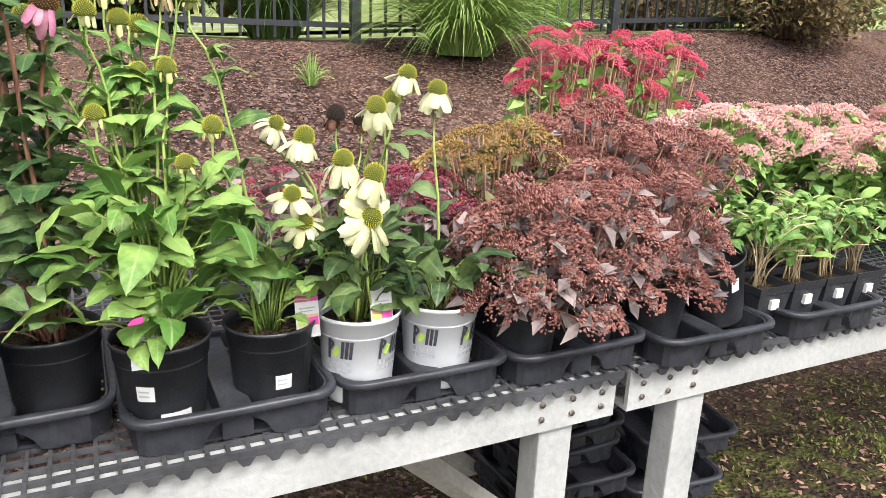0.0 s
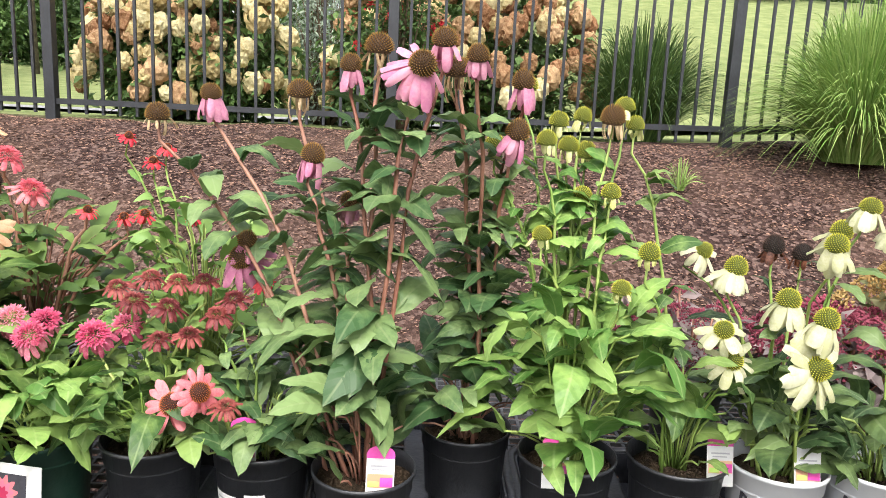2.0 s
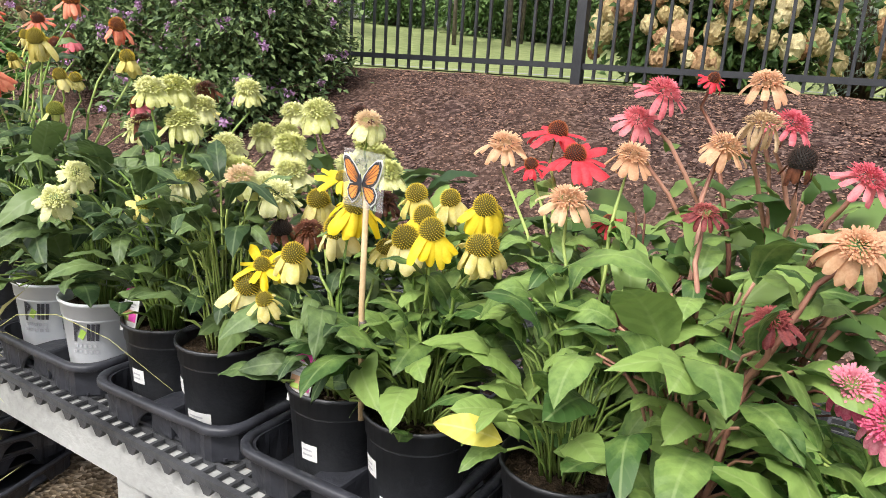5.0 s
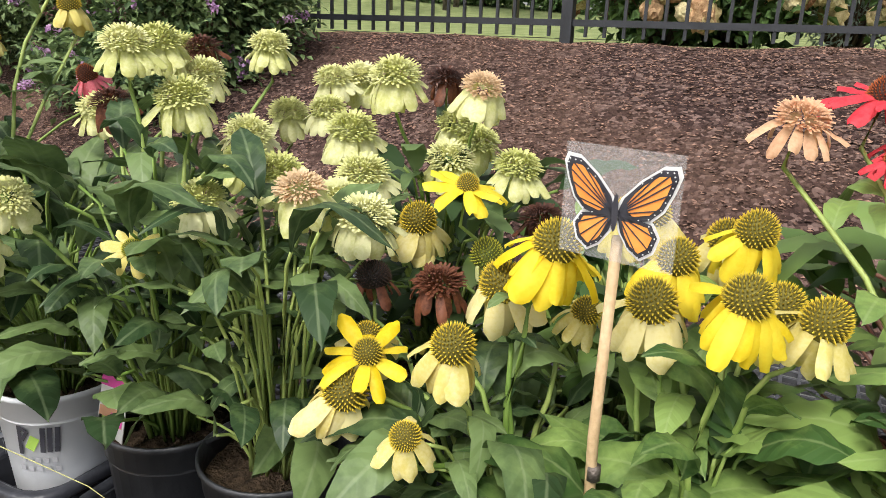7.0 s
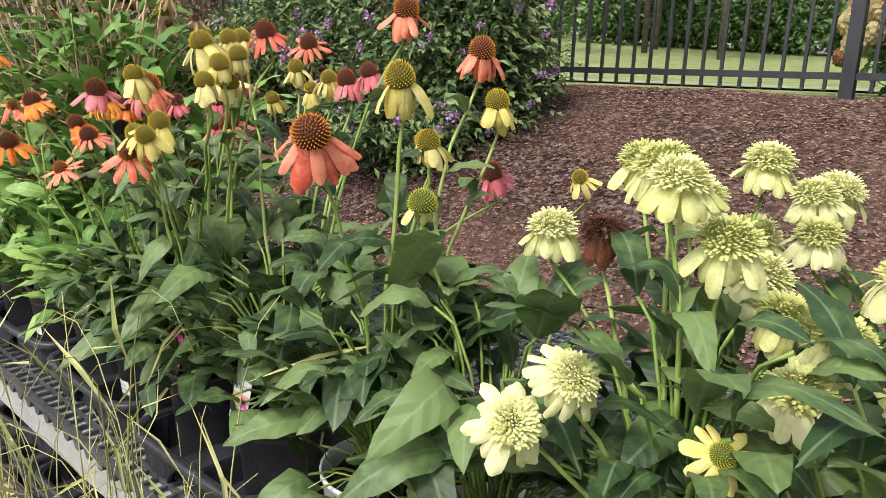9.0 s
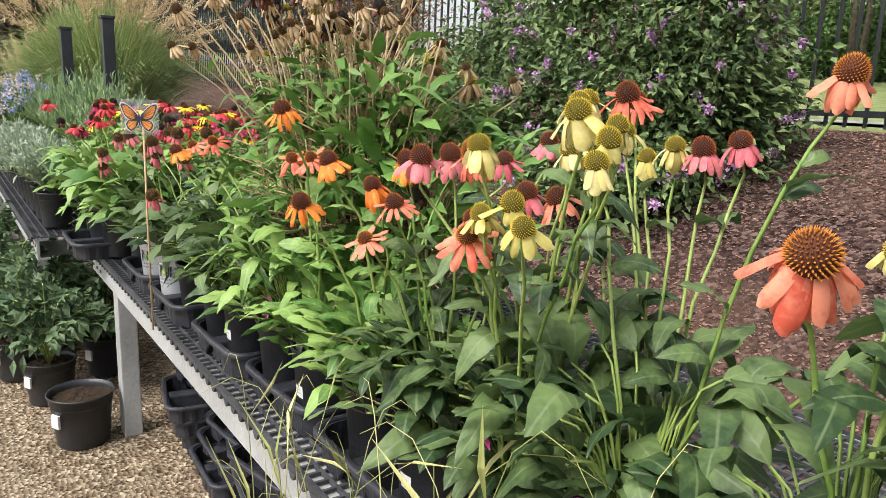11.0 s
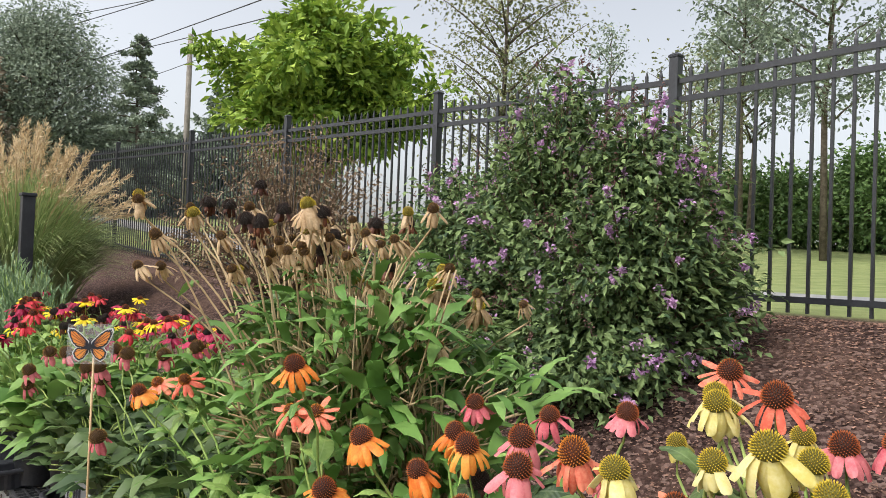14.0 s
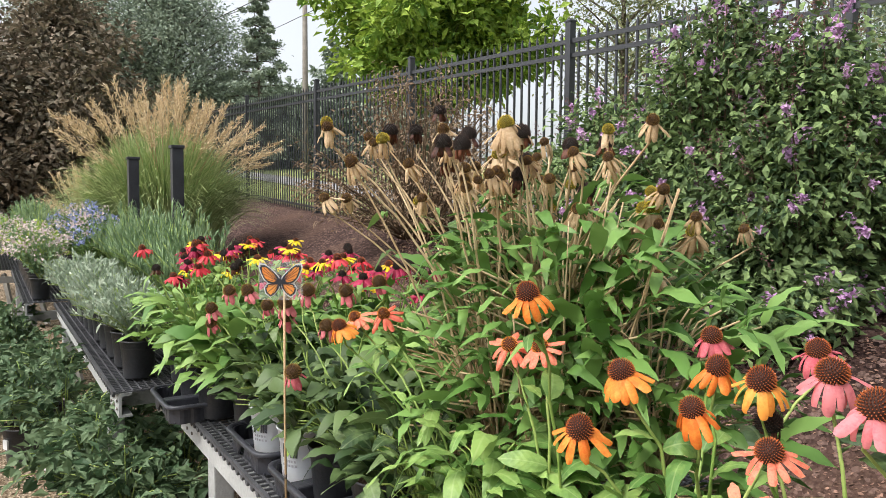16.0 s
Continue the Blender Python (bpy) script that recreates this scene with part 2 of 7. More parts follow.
# crown_pine is paled towards grey: distance haze put into the leaf colour
for key, ca, cb in (("crown_green", (0.06, 0.12, 0.035), (0.17, 0.27, 0.085)), ("crown_lime", (0.1, 0.2, 0.03), (0.4, 0.52, 0.09)),
                    ("crown_pine", (0.17, 0.22, 0.165), (0.36, 0.42, 0.32)), ("crown_brown", (0.11, 0.1, 0.068), (0.26, 0.205, 0.145)),
                    ("crown_sparse", (0.12, 0.15, 0.07), (0.28, 0.28, 0.14)), ("buddleja", (0.024, 0.055, 0.022), (0.23, 0.32, 0.12)),
                    ("hydra_leaf", (0.05, 0.1, 0.03), (0.13, 0.22, 0.06)), ("grass_dark", (0.04, 0.09, 0.025), (0.14, 0.22, 0.06)), ("grass_blade", (0.12, 0.24, 0.04), (0.34, 0.45, 0.14)),
                    ("reed_blade", (0.2, 0.3, 0.1), (0.5, 0.56, 0.27)), ("plume", (0.5, 0.38, 0.22), (0.72, 0.58, 0.38)),
                    ("weed", (0.3, 0.34, 0.1), (0.55, 0.52, 0.24)), ("dry_shrub", (0.16, 0.1, 0.06), (0.3, 0.22, 0.14)),
                    ("bronze", (0.07, 0.06, 0.025), (0.26, 0.19, 0.09)), ("lavender", (0.14, 0.23, 0.11), (0.28, 0.38, 0.21)), ("silver_leaf", (0.22, 0.29, 0.2), (0.42, 0.48, 0.37)), ("shade_leaf", (0.05, 0.1, 0.045), (0.14, 0.2, 0.1)),
                    ("head_cream", (0.66, 0.57, 0.3), (0.86, 0.79, 0.54)), ("head_rust", (0.36, 0.17, 0.07), (0.66, 0.42, 0.22)),
                    ("sed_brick", (0.17, 0.06, 0.052), (0.42, 0.2, 0.165)), ("sed_wine", (0.2, 0.03, 0.06), (0.36, 0.08, 0.12)),
                    ("sed_red", (0.5, 0.05, 0.1), (0.66, 0.14, 0.2)), ("sed_pink", (0.62, 0.32, 0.3), (0.76, 0.5, 0.46)),
                    ("sed_olive", (0.24, 0.14, 0.04), (0.42, 0.28, 0.1)), ("blue_flower", (0.2, 0.24, 0.5), (0.34, 0.38, 0.62)),
                    ("pastel", (0.6, 0.45, 0.5), (0.75, 0.66, 0.6)), ("moss", (0.05, 0.07, 0.015), (0.2, 0.22, 0.06)), ("sedum_cloud", (0.13, 0.1, 0.1), (0.36, 0.29, 0.28)), ("olive_cloud", (0.1, 0.12, 0.04), (0.22, 0.2, 0.1)), ("light_cloud", (0.14, 0.28, 0.06), (0.32, 0.46, 0.14))):
    m = material(key, ca, cb, 0.6, 1.3, 0.0, 0.3, trans=0.2, fine=9)
    g = m.node_tree.nodes.new("ShaderNodeNewGeometry")
    ram = next(q for q in m.node_tree.nodes if q.type == "VALTORGB")
    ram.color_ramp.elements[0].position, ram.color_ramp.elements[1].position = 0.0, 1.0
    m.node_tree.links.new(g.outputs["Random Per Island"], ram.inputs[0])
    M[key] = m

film = bpy.data.materials.new("clear_laminate")
film.use_nodes = True
fp = film.node_tree.nodes["Principled BSDF"]
fp.inputs["Alpha"].default_value, fp.inputs["Roughness"].default_value = 0.09, 0.12
fp.inputs["Base Color"].default_value = (0.93, 0.94, 0.95, 1)
M["film"] = film


def ground_material():
    """Bark mulch on the bank, pale gravel along the path, mossy soil at the foot, lawn past the fence."""
    m = bpy.data.materials.new("ground_cover")
    m.use_nodes = True
    n, l = m.node_tree.nodes, m.node_tree.links
    p = n["Principled BSDF"]
    p.inputs["Roughness"].default_value, p.inputs["Specular IOR Level"].default_value = 0.95, 0.1
    geo = n.new("ShaderNodeNewGeometry")
    xyz = n.new("ShaderNodeSeparateXYZ")
    l.new(geo.outputs["Position"], xyz.inputs[0])

    def noise_(scale, detail=6):
        q = n.new("ShaderNodeTexNoise")
        q.inputs["Scale"].default_value, q.inputs["Detail"].default_value = scale, detail
        l.new(geo.outputs["Position"], q.inputs["Vector"])
        return q

    def ramp(src, *stops):
        q = n.new("ShaderNodeValToRGB")
        while len(q.color_ramp.elements) < len(stops):
            q.color_ramp.elements.new(0.5)
        for e, (pos, c) in zip(q.color_ramp.elements, stops):
            e.position, e.color = pos, (*c, 1)
        l.new(src, q.inputs[0])
        return q.outputs[0]

    def edge(axis, at, width, wob=0.5, wscale=1.5):
        q = noise_(wscale, 4)
        a = n.new("ShaderNodeMath")
        a.operation = "MULTIPLY_ADD"
        a.inputs[1].default_value = wob
        l.new(q.outputs[0], a.inputs[0])
        l.new(xyz.outputs[axis], a.inputs[2])
        r = n.new("ShaderNodeMapRange")
        r.inputs[1].default_value, r.inputs[2].default_value = at - width + wob / 2, at + width + wob / 2
        l.new(a.outputs[0], r.inputs[0])
        return r.outputs[0]

    def mix(f, a, b):
        q = n.new("ShaderNodeMix")
        q.data_type = "RGBA"
        l.new(f, q.inputs["Factor"])
        l.new(a, q.inputs["A"])
        l.new(b, q.inputs["B"])
        return q.outputs["Result"]

    vor = n.new("ShaderNodeTexVoronoi")
    vor.inputs["Scale"].default_value = 55
    l.new(geo.outputs["Position"], vor.inputs["Vector"])
    sep = n.new("ShaderNodeSeparateXYZ")
    l.new(vor.outputs["Color"], sep.inputs[0])
    mulch = ramp(sep.outputs[0], (0.0, (0.018, 0.011, 0.01)), (0.6, (0.065, 0.038, 0.033)), (1.0, (0.2, 0.135, 0.115)))
    dry = ramp(noise_(45).outputs[0], (0.3, (0.075, 0.042, 0.032)), (0.7, (0.2, 0.125, 0.09)))
    patch = ramp(noise_(1.1).outputs[0], (0.44, (0, 0, 0)), (0.7, (0.6, 0.6, 0.6)))
    bank = mix(patch, mulch, dry)
    gravel = ramp(sep.outputs[1], (0.0, (0.1, 0.07, 0.042)), (0.5, (0.22, 0.165, 0.11)), (1.0, (0.42, 0.34, 0.25)))
    moss = ramp(noise_(9).outputs[0], (0.45, (0.03, 0.021, 0.016)), (0.58, (0.055, 0.055, 0.02)), (0.74, (0.1, 0.125, 0.03)))
    lawn = ramp(noise_(2.0).outputs[0], (0.3, (0.17, 0.215, 0.08)), (0.7, (0.29, 0.325, 0.14)))
    foot = mix(edge(0, -2.2, 0.8), gravel, moss)
    col = mix(edge(1, 0.75, 0.25), foot, bank)
    col = mix(edge(1, 4.3, 0.2, 0.3), col, lawn)
    l.new(col, p.inputs["Base Color"])
    bu = n.new("ShaderNodeBump")
    bu.inputs["Strength"].default_value, bu.inputs["Distance"].default_value = 0.9, 0.02
    l.new(vor.outputs["Distance"], bu.inputs["Height"])
    l.new(bu.outputs[0], p.inputs["Normal"])
    return m


M["ground"] = ground_material()

# ---- helpers for building ----
WORLD = {}


def thing(name, at, label, category, group="", kind="", turn=0.0):
    ob = new(name)
    ob.empty_display_size = 0.05
    ob.matrix_world = WORLD[ob] = Matrix.Translation(at) @ Matrix.Rotation(turn, 4, "Z")
    return tagged(ob, label, category, group, kind)


def place(name, mesh, parent=None, m=None, label="", kind=""):
    """An object on a mesh at the world pose m, under parent."""
    ob = new(name, mesh)
    m = m if m is not None else Matrix.Identity(4)
    WORLD[ob] = m
    if parent:
        ob.parent = parent
        ob.matrix_basis = WORLD[parent].inverted() @ m
    else:
        ob.matrix_basis = m
    return tagged(ob, label, kind=kind)


def finish(bm, name, mat, smooth=True):
    me = bpy.data.meshes.new(name)
    bm.to_mesh(me)
    bm.free()
    me.materials.append(mat)
    if smooth:
        me.polygons.foreach_set("use_smooth", [True] * len(me.polygons))
    return me


def part(name, bm, mat, parent=None, label="", m=None, smooth=False, kind=""):
    return place(name, finish(bm, name, mat, smooth), parent, m if m is not None else (WORLD[parent] if parent else None), label, kind)


def soup(name, verts, faces, mat, smooth=False):
    me = bpy.data.meshes.new(name)
    me.from_pydata([tuple(v) for v in verts], [], faces)
    me.materials.append(mat)
    if smooth:
        me.polygons.foreach_set("use_smooth", [True] * len(me.polygons))
    me.update()
    return me


def box(bm, x0, y0, z0, x1, y1, z1, bevel=0.0, m=None):
    vs = [bm.verts.new((x, y, z)) for x in (x0, x1) for y in (y0, y1) for z in (z0, z1)]
    fs = [bm.faces.new([vs[i] for i in q]) for q in ((0, 1, 3, 2), (4, 6, 7, 5), (0, 4, 5, 1), (2, 3, 7, 6), (0, 2, 6, 4), (1, 5, 7, 3))]
    if bevel:
        es = {e for f in fs for e in f.edges}
        r = bmesh.ops.bevel(bm, geom=list(es), offset=bevel, segments=2, affect="EDGES", profile=0.6)
        vs = list({v for f in r["faces"] for v in f.verts})
    if m is not None:
        bmesh.ops.transform(bm, matrix=m, verts=vs)
    return vs


def lathe(bm, rings, seg=28, close=False):
    """A body turned about z from (radius, height) rings."""
    loops = [[bm.verts.new((r * math.cos(2 * math.pi * i / seg), r * math.sin(2 * math.pi * i / seg), z)) for i in range(seg)] for r, z in rings]
    for a, b in zip(loops, loops[1:]):
        for i in range(seg):
            bm.faces.new((a[i], a[(i + 1) % seg], b[(i + 1) % seg], b[i]))
    if close:
        bm.faces.new(loops[-1])
        bm.faces.new(loops[0][::-1])


def tube_data(points, radii, sides=6):
    vs, fs = [], []
    pts = [Vector(p) for p in points]
    for i, p in enumerate(pts):
        d = (pts[min(i + 1, len(pts) - 1)] - pts[max(i - 1, 0)]).normalized()
        u = d.orthogonal().normalized() if abs(d.z) > 0.99 else d.cross(Vector((0, 0, 1))).normalized()
        w = d.cross(u)
        r = radii[i] if hasattr(radii, "__len__") else radii
        for k in range(sides):
            a = 2 * math.pi * k / sides
            vs.append(p + (u * math.cos(a) + w * math.sin(a)) * r)
    for i in range(len(pts) - 1):
        for k in range(sides):
            a, b = i * sides + k, i * sides + (k + 1) % sides
            fs.append((a, b, b + sides, a + sides))
    fs.append(tuple(range(sides))[::-1])
    fs.append(tuple(range((len(pts) - 1) * sides, len(pts) * sides)))
    return vs, fs


def tubes(name, lines, mat, sides=5):
    vs, fs = [], []
    for pts, radii in lines:
        v, f = tube_data(pts, radii, sides)
        o = len(vs)
        vs += v
        fs += [tuple(i + o for i in q) for q in f]
    return soup(name, vs, fs, mat, True)


def bez(a, b, c, n=6):
    a, b, c = Vector(a), Vector(b), Vector(c)
    return [a * (1 - t) ** 2 + b * 2 * t * (1 - t) + c * t * t for t in [i / n for i in range(n + 1)]]


def leaf_cloud(name, pos, out, length, width, mat, rng, droop=0.3):
    """Many small folded leaves as one mesh: pos and out are arrays of places and directions."""
    pos, out = np.asarray(pos, float), np.asarray(out, float)
    k = len(pos)
    out = out / (np.linalg.norm(out, axis=1, keepdims=True) + 1e-9)
    out[:, 2] -= droop
    out /= np.linalg.norm(out, axis=1, keepdims=True) + 1e-9
    rnd = rng.normal(size=(k, 3))
    side = np.cross(out, rnd * 0.6 + np.array([0, 0, 1.0]))
    side /= np.linalg.norm(side, axis=1, keepdims=True) + 1e-9
    up = np.cross(side, out)
    ln = (np.asarray(length) * rng.uniform(0.65, 1.25, k))[:, None]
    wd = (np.asarray(width) * rng.uniform(0.7, 1.2, k))[:, None]
    a = pos
    b = pos + out * ln * 0.5 + up * ln * 0.06
    c = pos + out * ln - up * ln * 0.08
    l_ = b + side * wd * 0.5 + up * wd * 0.15
    r_ = b - side * wd * 0.5 + up * wd * 0.15
    vs = np.stack([a, l_, b, r_, c], 1).reshape(-1, 3)
    i = np.arange(k) * 5
    fs = np.concatenate([np.stack([i, i + 1, i + 2], 1), np.stack([i, i + 2, i + 3], 1), np.stack([i + 1, i + 4, i + 2], 1), np.stack([i + 2, i + 4, i + 3], 1)])
    me = bpy.data.meshes.new(name)
    me.from_pydata(vs.tolist(), [], fs.tolist())
    me.materials.append(mat)
    return me


def blades(name, bases, tips, sag, width, mat, rng, n=5):
    """Arching grass blades, each a tapered ribbon."""
    vs, fs = [], []
    for a, b in zip(bases, tips):
        a, b = Vector(a), Vector(b)
        mid = a.lerp(b, 0.5) + Vector((0, 0, sag * (b - a).length))
        side = (b - a).cross(Vector((0, 0, 1))) + Vector(rng.normal(size=3)) * 0.15
        side = side.normalized() if side.length > 1e-6 else Vector((1, 0, 0))
        w = width * rng.uniform(0.6, 1.3)
        o = len(vs)
        pts = bez(a, mid, b, n)
        for i, p in enumerate(pts):
            q = w * (1 - (i / n) ** 2) + 0.0004
            vs += [p - side * q, p + side * q]
        fs += [(o + 2 * i, o + 2 * i + 1, o + 2 * i + 3, o + 2 * i + 2) for i in range(n)]
    return soup(name, vs, fs, mat)


def bank_height(x, y):
    if y < 0.9:
        h = 0.0
    elif y < 3.8:
        u = (y - 0.9) / 2.9
        h = 1.4 * (1 - (1 - u) ** 1.6)
    else:
        h = 1.4 + 0.045 * min(max(y - 11, 0), 40)
    if x > 1.5:
        h += 0.06 * min(x - 1.5, 6) * min(max((y - 1.2) / 2.4, 0), 1)
    if x > 0.5 and y > 13.3:
        h += 0.22 * min((x - 0.5) / 4, 1) * min(y - 13.3, 25)
    if x < -13:
        h += 0.07 * min(-13 - x, 30) * min(max((y + 1) / 3, 0), 1)
    return h


def ground_height(x, y):
    z = bank_height(x, y)
    if -14 < x < 8 and y < 4.2:
        z += (noise.noise((x * 1.3, y * 1.3, 0)) * 0.05 + noise.noise((x * 7, y * 7, 3)) * 0.012) * (1.0 if y > 1.1 else 0.25)
    return z


# ---- ground, road, fence ----
def build_ground():
    xs = sorted({round(v, 3) for v in [*np.arange(-12, 6.01, 0.2), *np.arange(-60, -12, 2.0), *np.arange(6, 60, 2.0), -400, -150, 150, 400]})
    ys = sorted({round(v, 3) for v in [*np.arange(-2, 5.01, 0.12), *np.arange(5, 60, 1.5), *np.arange(-20, -2, 1.5), -300, -60, 120, 400]})
    vs = []
    for y in ys:
        for x in xs:
            vs.append((x, y, ground_height(x, y)))
    w = len(xs)
    fs = [(j * w + i, j * w + i + 1, (j + 1) * w + i + 1, (j + 1) * w + i) for j in range(len(ys) - 1) for i in range(w - 1)]
    ob = place("ground", soup("ground", vs, fs, M["ground"], True))
    tagged(ob, "bark mulch bank above pale gravel, mossy soil and lawn", "ground", kind="structure")


build_ground()


def scatter_stuff(name, count, xr, yr, size, mat, seed, label, category):
    """Small uneven flakes strewn on the ground, each a low pyramid on a skewed foot."""
    rng = np.random.default_rng(seed)
    x, y = rng.uniform(*xr, count), rng.uniform(*yr, count)
    z = np.array([ground_height(a, b) for a, b in zip(x, y)]) + 0.002
    s = size * rng.uniform(0.3, 1.0, count) ** 1.4 * 1.5
    turn = rng.uniform(0, 6.283, count)
    wide, tall = s * rng.uniform(0.25, 0.75, count), s * rng.uniform(0.15, 0.5, count)
    tilt = rng.uniform(-0.35, 0.35, (2, count))
    rows = []
    for px, py, pz in ((-1, -1, 0), (1, -0.7, 0), (0.8, 1, 0), (-0.9, 0.8, 0), (0.1, 0.1, 1)):
        u, v = px * s, py * wide
        rows.append(np.stack([x + u * np.cos(turn) - v * np.sin(turn), y + u * np.sin(turn) + v * np.cos(turn), z + pz * tall + u * tilt[0] + v * tilt[1]], 1))
    vs = np.stack(rows, 1).reshape(-1, 3)
    o = np.arange(count)[:, None] * 5
    fs = np.concatenate([o + np.array(q) for q in ((0, 1, 4), (1, 2, 4), (2, 3, 4), (3, 0, 4))])
    tagged(place(name, soup(name, vs.tolist(), fs.tolist(), mat)), label, category, kind="stuff")


def island(m):
    g = m.node_tree.nodes.new("ShaderNodeNewGeometry")
    ram = next(q for q in m.node_tree.nodes if q.type == "VALTORGB")
    ram.color_ramp.elements[0].position, ram.color_ramp.elements[1].position = 0.0, 1.0
    m.node_tree.links.new(g.outputs["Random Per Island"], ram.inputs[0])


island(M["chip"])
island(M["pebble"])
scatter_stuff("bark_chips", 170000, (-9, 6.5), (0.95, 3.9), 0.0075, M["chip"], 1, "brown shredded bark chips lying over the planted bank", "mulch")
scatter_stuff("gravel_stones", 9000, (-11, -3), (-1.4, 0.7), 0.011, M["pebble"], 2, "pale tan gravel stones along the path beside benches", "gravel")
scatter_stuff("soil_litter", 6500, (-0.5, 5.5), (-0.5, 1.3), 0.011, M["chip"], 3, "dry bark and leaf litter under the benches", "litter")


def moss_patch():
    rng = np.random.default_rng(8)
    pos = []
    for _ in range(70):
        cx, cy = rng.uniform(0.8, 5.4), rng.uniform(-0.2, 1.6)
        for _ in range(48):
            x, y = cx + rng.normal() * 0.09, cy + rng.normal() * 0.09
            pos.append((x, y, bank_height(x, y) + 0.004))
    out = rng.normal(size=(len(pos), 3)) * 0.6 + np.array([0, 0, 1])
    tagged(place("moss", leaf_cloud("moss", pos, out, 0.025, 0.01, M["moss"], rng, 0)), "low green moss and weeds growing on dark soil", "moss", kind="stuff")


moss_patch()


def build_road():
    xs = np.arange(-60, 61, 4.0)
    vs, fs = [], []
    for x in xs:
        for y in (6.3, 8.8):
            yy = y - 0.05 * (x + 5 if x < -5 else 0)
            vs.append((x, yy, bank_height(x, yy) + 0.03))
    fs = [(2 * i, 2 * i + 2, 2 * i + 3, 2 * i + 1) for i in range(len(xs) - 1)]
    tagged(place("road", soup("road", vs, fs, M["asphalt"])), "pale grey asphalt road past the fence", "road", kind="structure")


build_road()
FENCE_Y = 3.86


def fence_top(x):
    return 3.14 + 0.052 * max(0.0, -x - 5.0)


def build_fence():
    posts = (6.4, 4.12, 1.85, -0.42, -2.69, -4.98, -7.5, -10.4, -13.45, -17.1, -20.7)
    fence = thing("fence", (0, FENCE_Y, 1.4), "black powder-coated metal picket fence on the mulch bank", "fence", kind="structure")

    def bar(x0, x1, h, drop):
        bm = bmesh.new()
        a, b = fence_top(x0) - drop, fence_top(x1) - drop
        if drop > 1:
            a, b = bank_height(x0, FENCE_Y) + 0.11, bank_height(x1, FENCE_Y) + 0.11
        vs = [bm.verts.new((x, y, z + d)) for x, z in ((x0, a), (x1, b)) for y in (-0.016, 0.016) for d in (-h, h)]
        for q in ((0, 1, 3, 2), (4, 6, 7, 5), (0, 4, 5, 1), (2, 3, 7, 6), (0, 2, 6, 4), (1, 5, 7, 3)):
            bm.faces.new([vs[i] for i in q])
        part("rail", bm, M["fence"], fence, m=Matrix.Translation((0, FENCE_Y, 0)))

    pick = bmesh.new()
    box(pick, -0.009, -0.009, 0, 0.009, 0.009, 1)
    for v in [v for v in pick.verts if v.co.z > 0.9]:
        v.co.z = 0.97
    tip = pick.verts.new((0, 0, 1.0))
    tops = [f for f in pick.faces if all(v.co.z > 0.9 for v in f.verts)]
    loop = list(tops[0].verts)
    bmesh.ops.delete(pick, geom=tops, context="FACES_ONLY")
    for i in range(4):
        pick.faces.new((loop[i], loop[(i + 1) % 4], tip))
    picket = finish(pick, "picket", M["fence"], False)
    pm = bmesh.new()
    box(pm, -0.034, -0.034, 0, 0.034, 0.034, 1, 0.003)
    post = finish(pm, "post", M["fence"], False)
    cm = bmesh.new()
    lathe(cm, [(0.056, 0), (0.058, 0.012), (0.03, 0.03), (0.004, 0.036)], 4, True)
    cap = finish(cm, "post_cap", M["fence"], False)
    for x in posts:
        b = bank_height(x, FENCE_Y) - 0.1
        p = place("post", post, fence, Matrix.Translation((x, FENCE_Y, b)) @ Matrix.Diagonal((1, 1, fence_top(x) - b, 1)))
        place("post_cap", cap, p, Matrix.Translation((x, FENCE_Y, fence_top(x))) @ Matrix.Rotation(math.pi / 4, 4, "Z"))
    for a, b in zip(posts[1:], posts):
        for drop in (0.17, 0.30, 1.6):
            bar(a + 0.034, b - 0.034, 0.019, drop)
        n = max(1, round((b - a) / 0.114))
        for i in range(1, n):
            x = a + (b - a) * i / n
            z = bank_height(x, FENCE_Y) + 0.03
            place("picket", picket, fence, Matrix.Translation((x, FENCE_Y, z)) @ Matrix.Diagonal((1, 1, fence_top(x) - 0.06 - z, 1)))


build_fence()


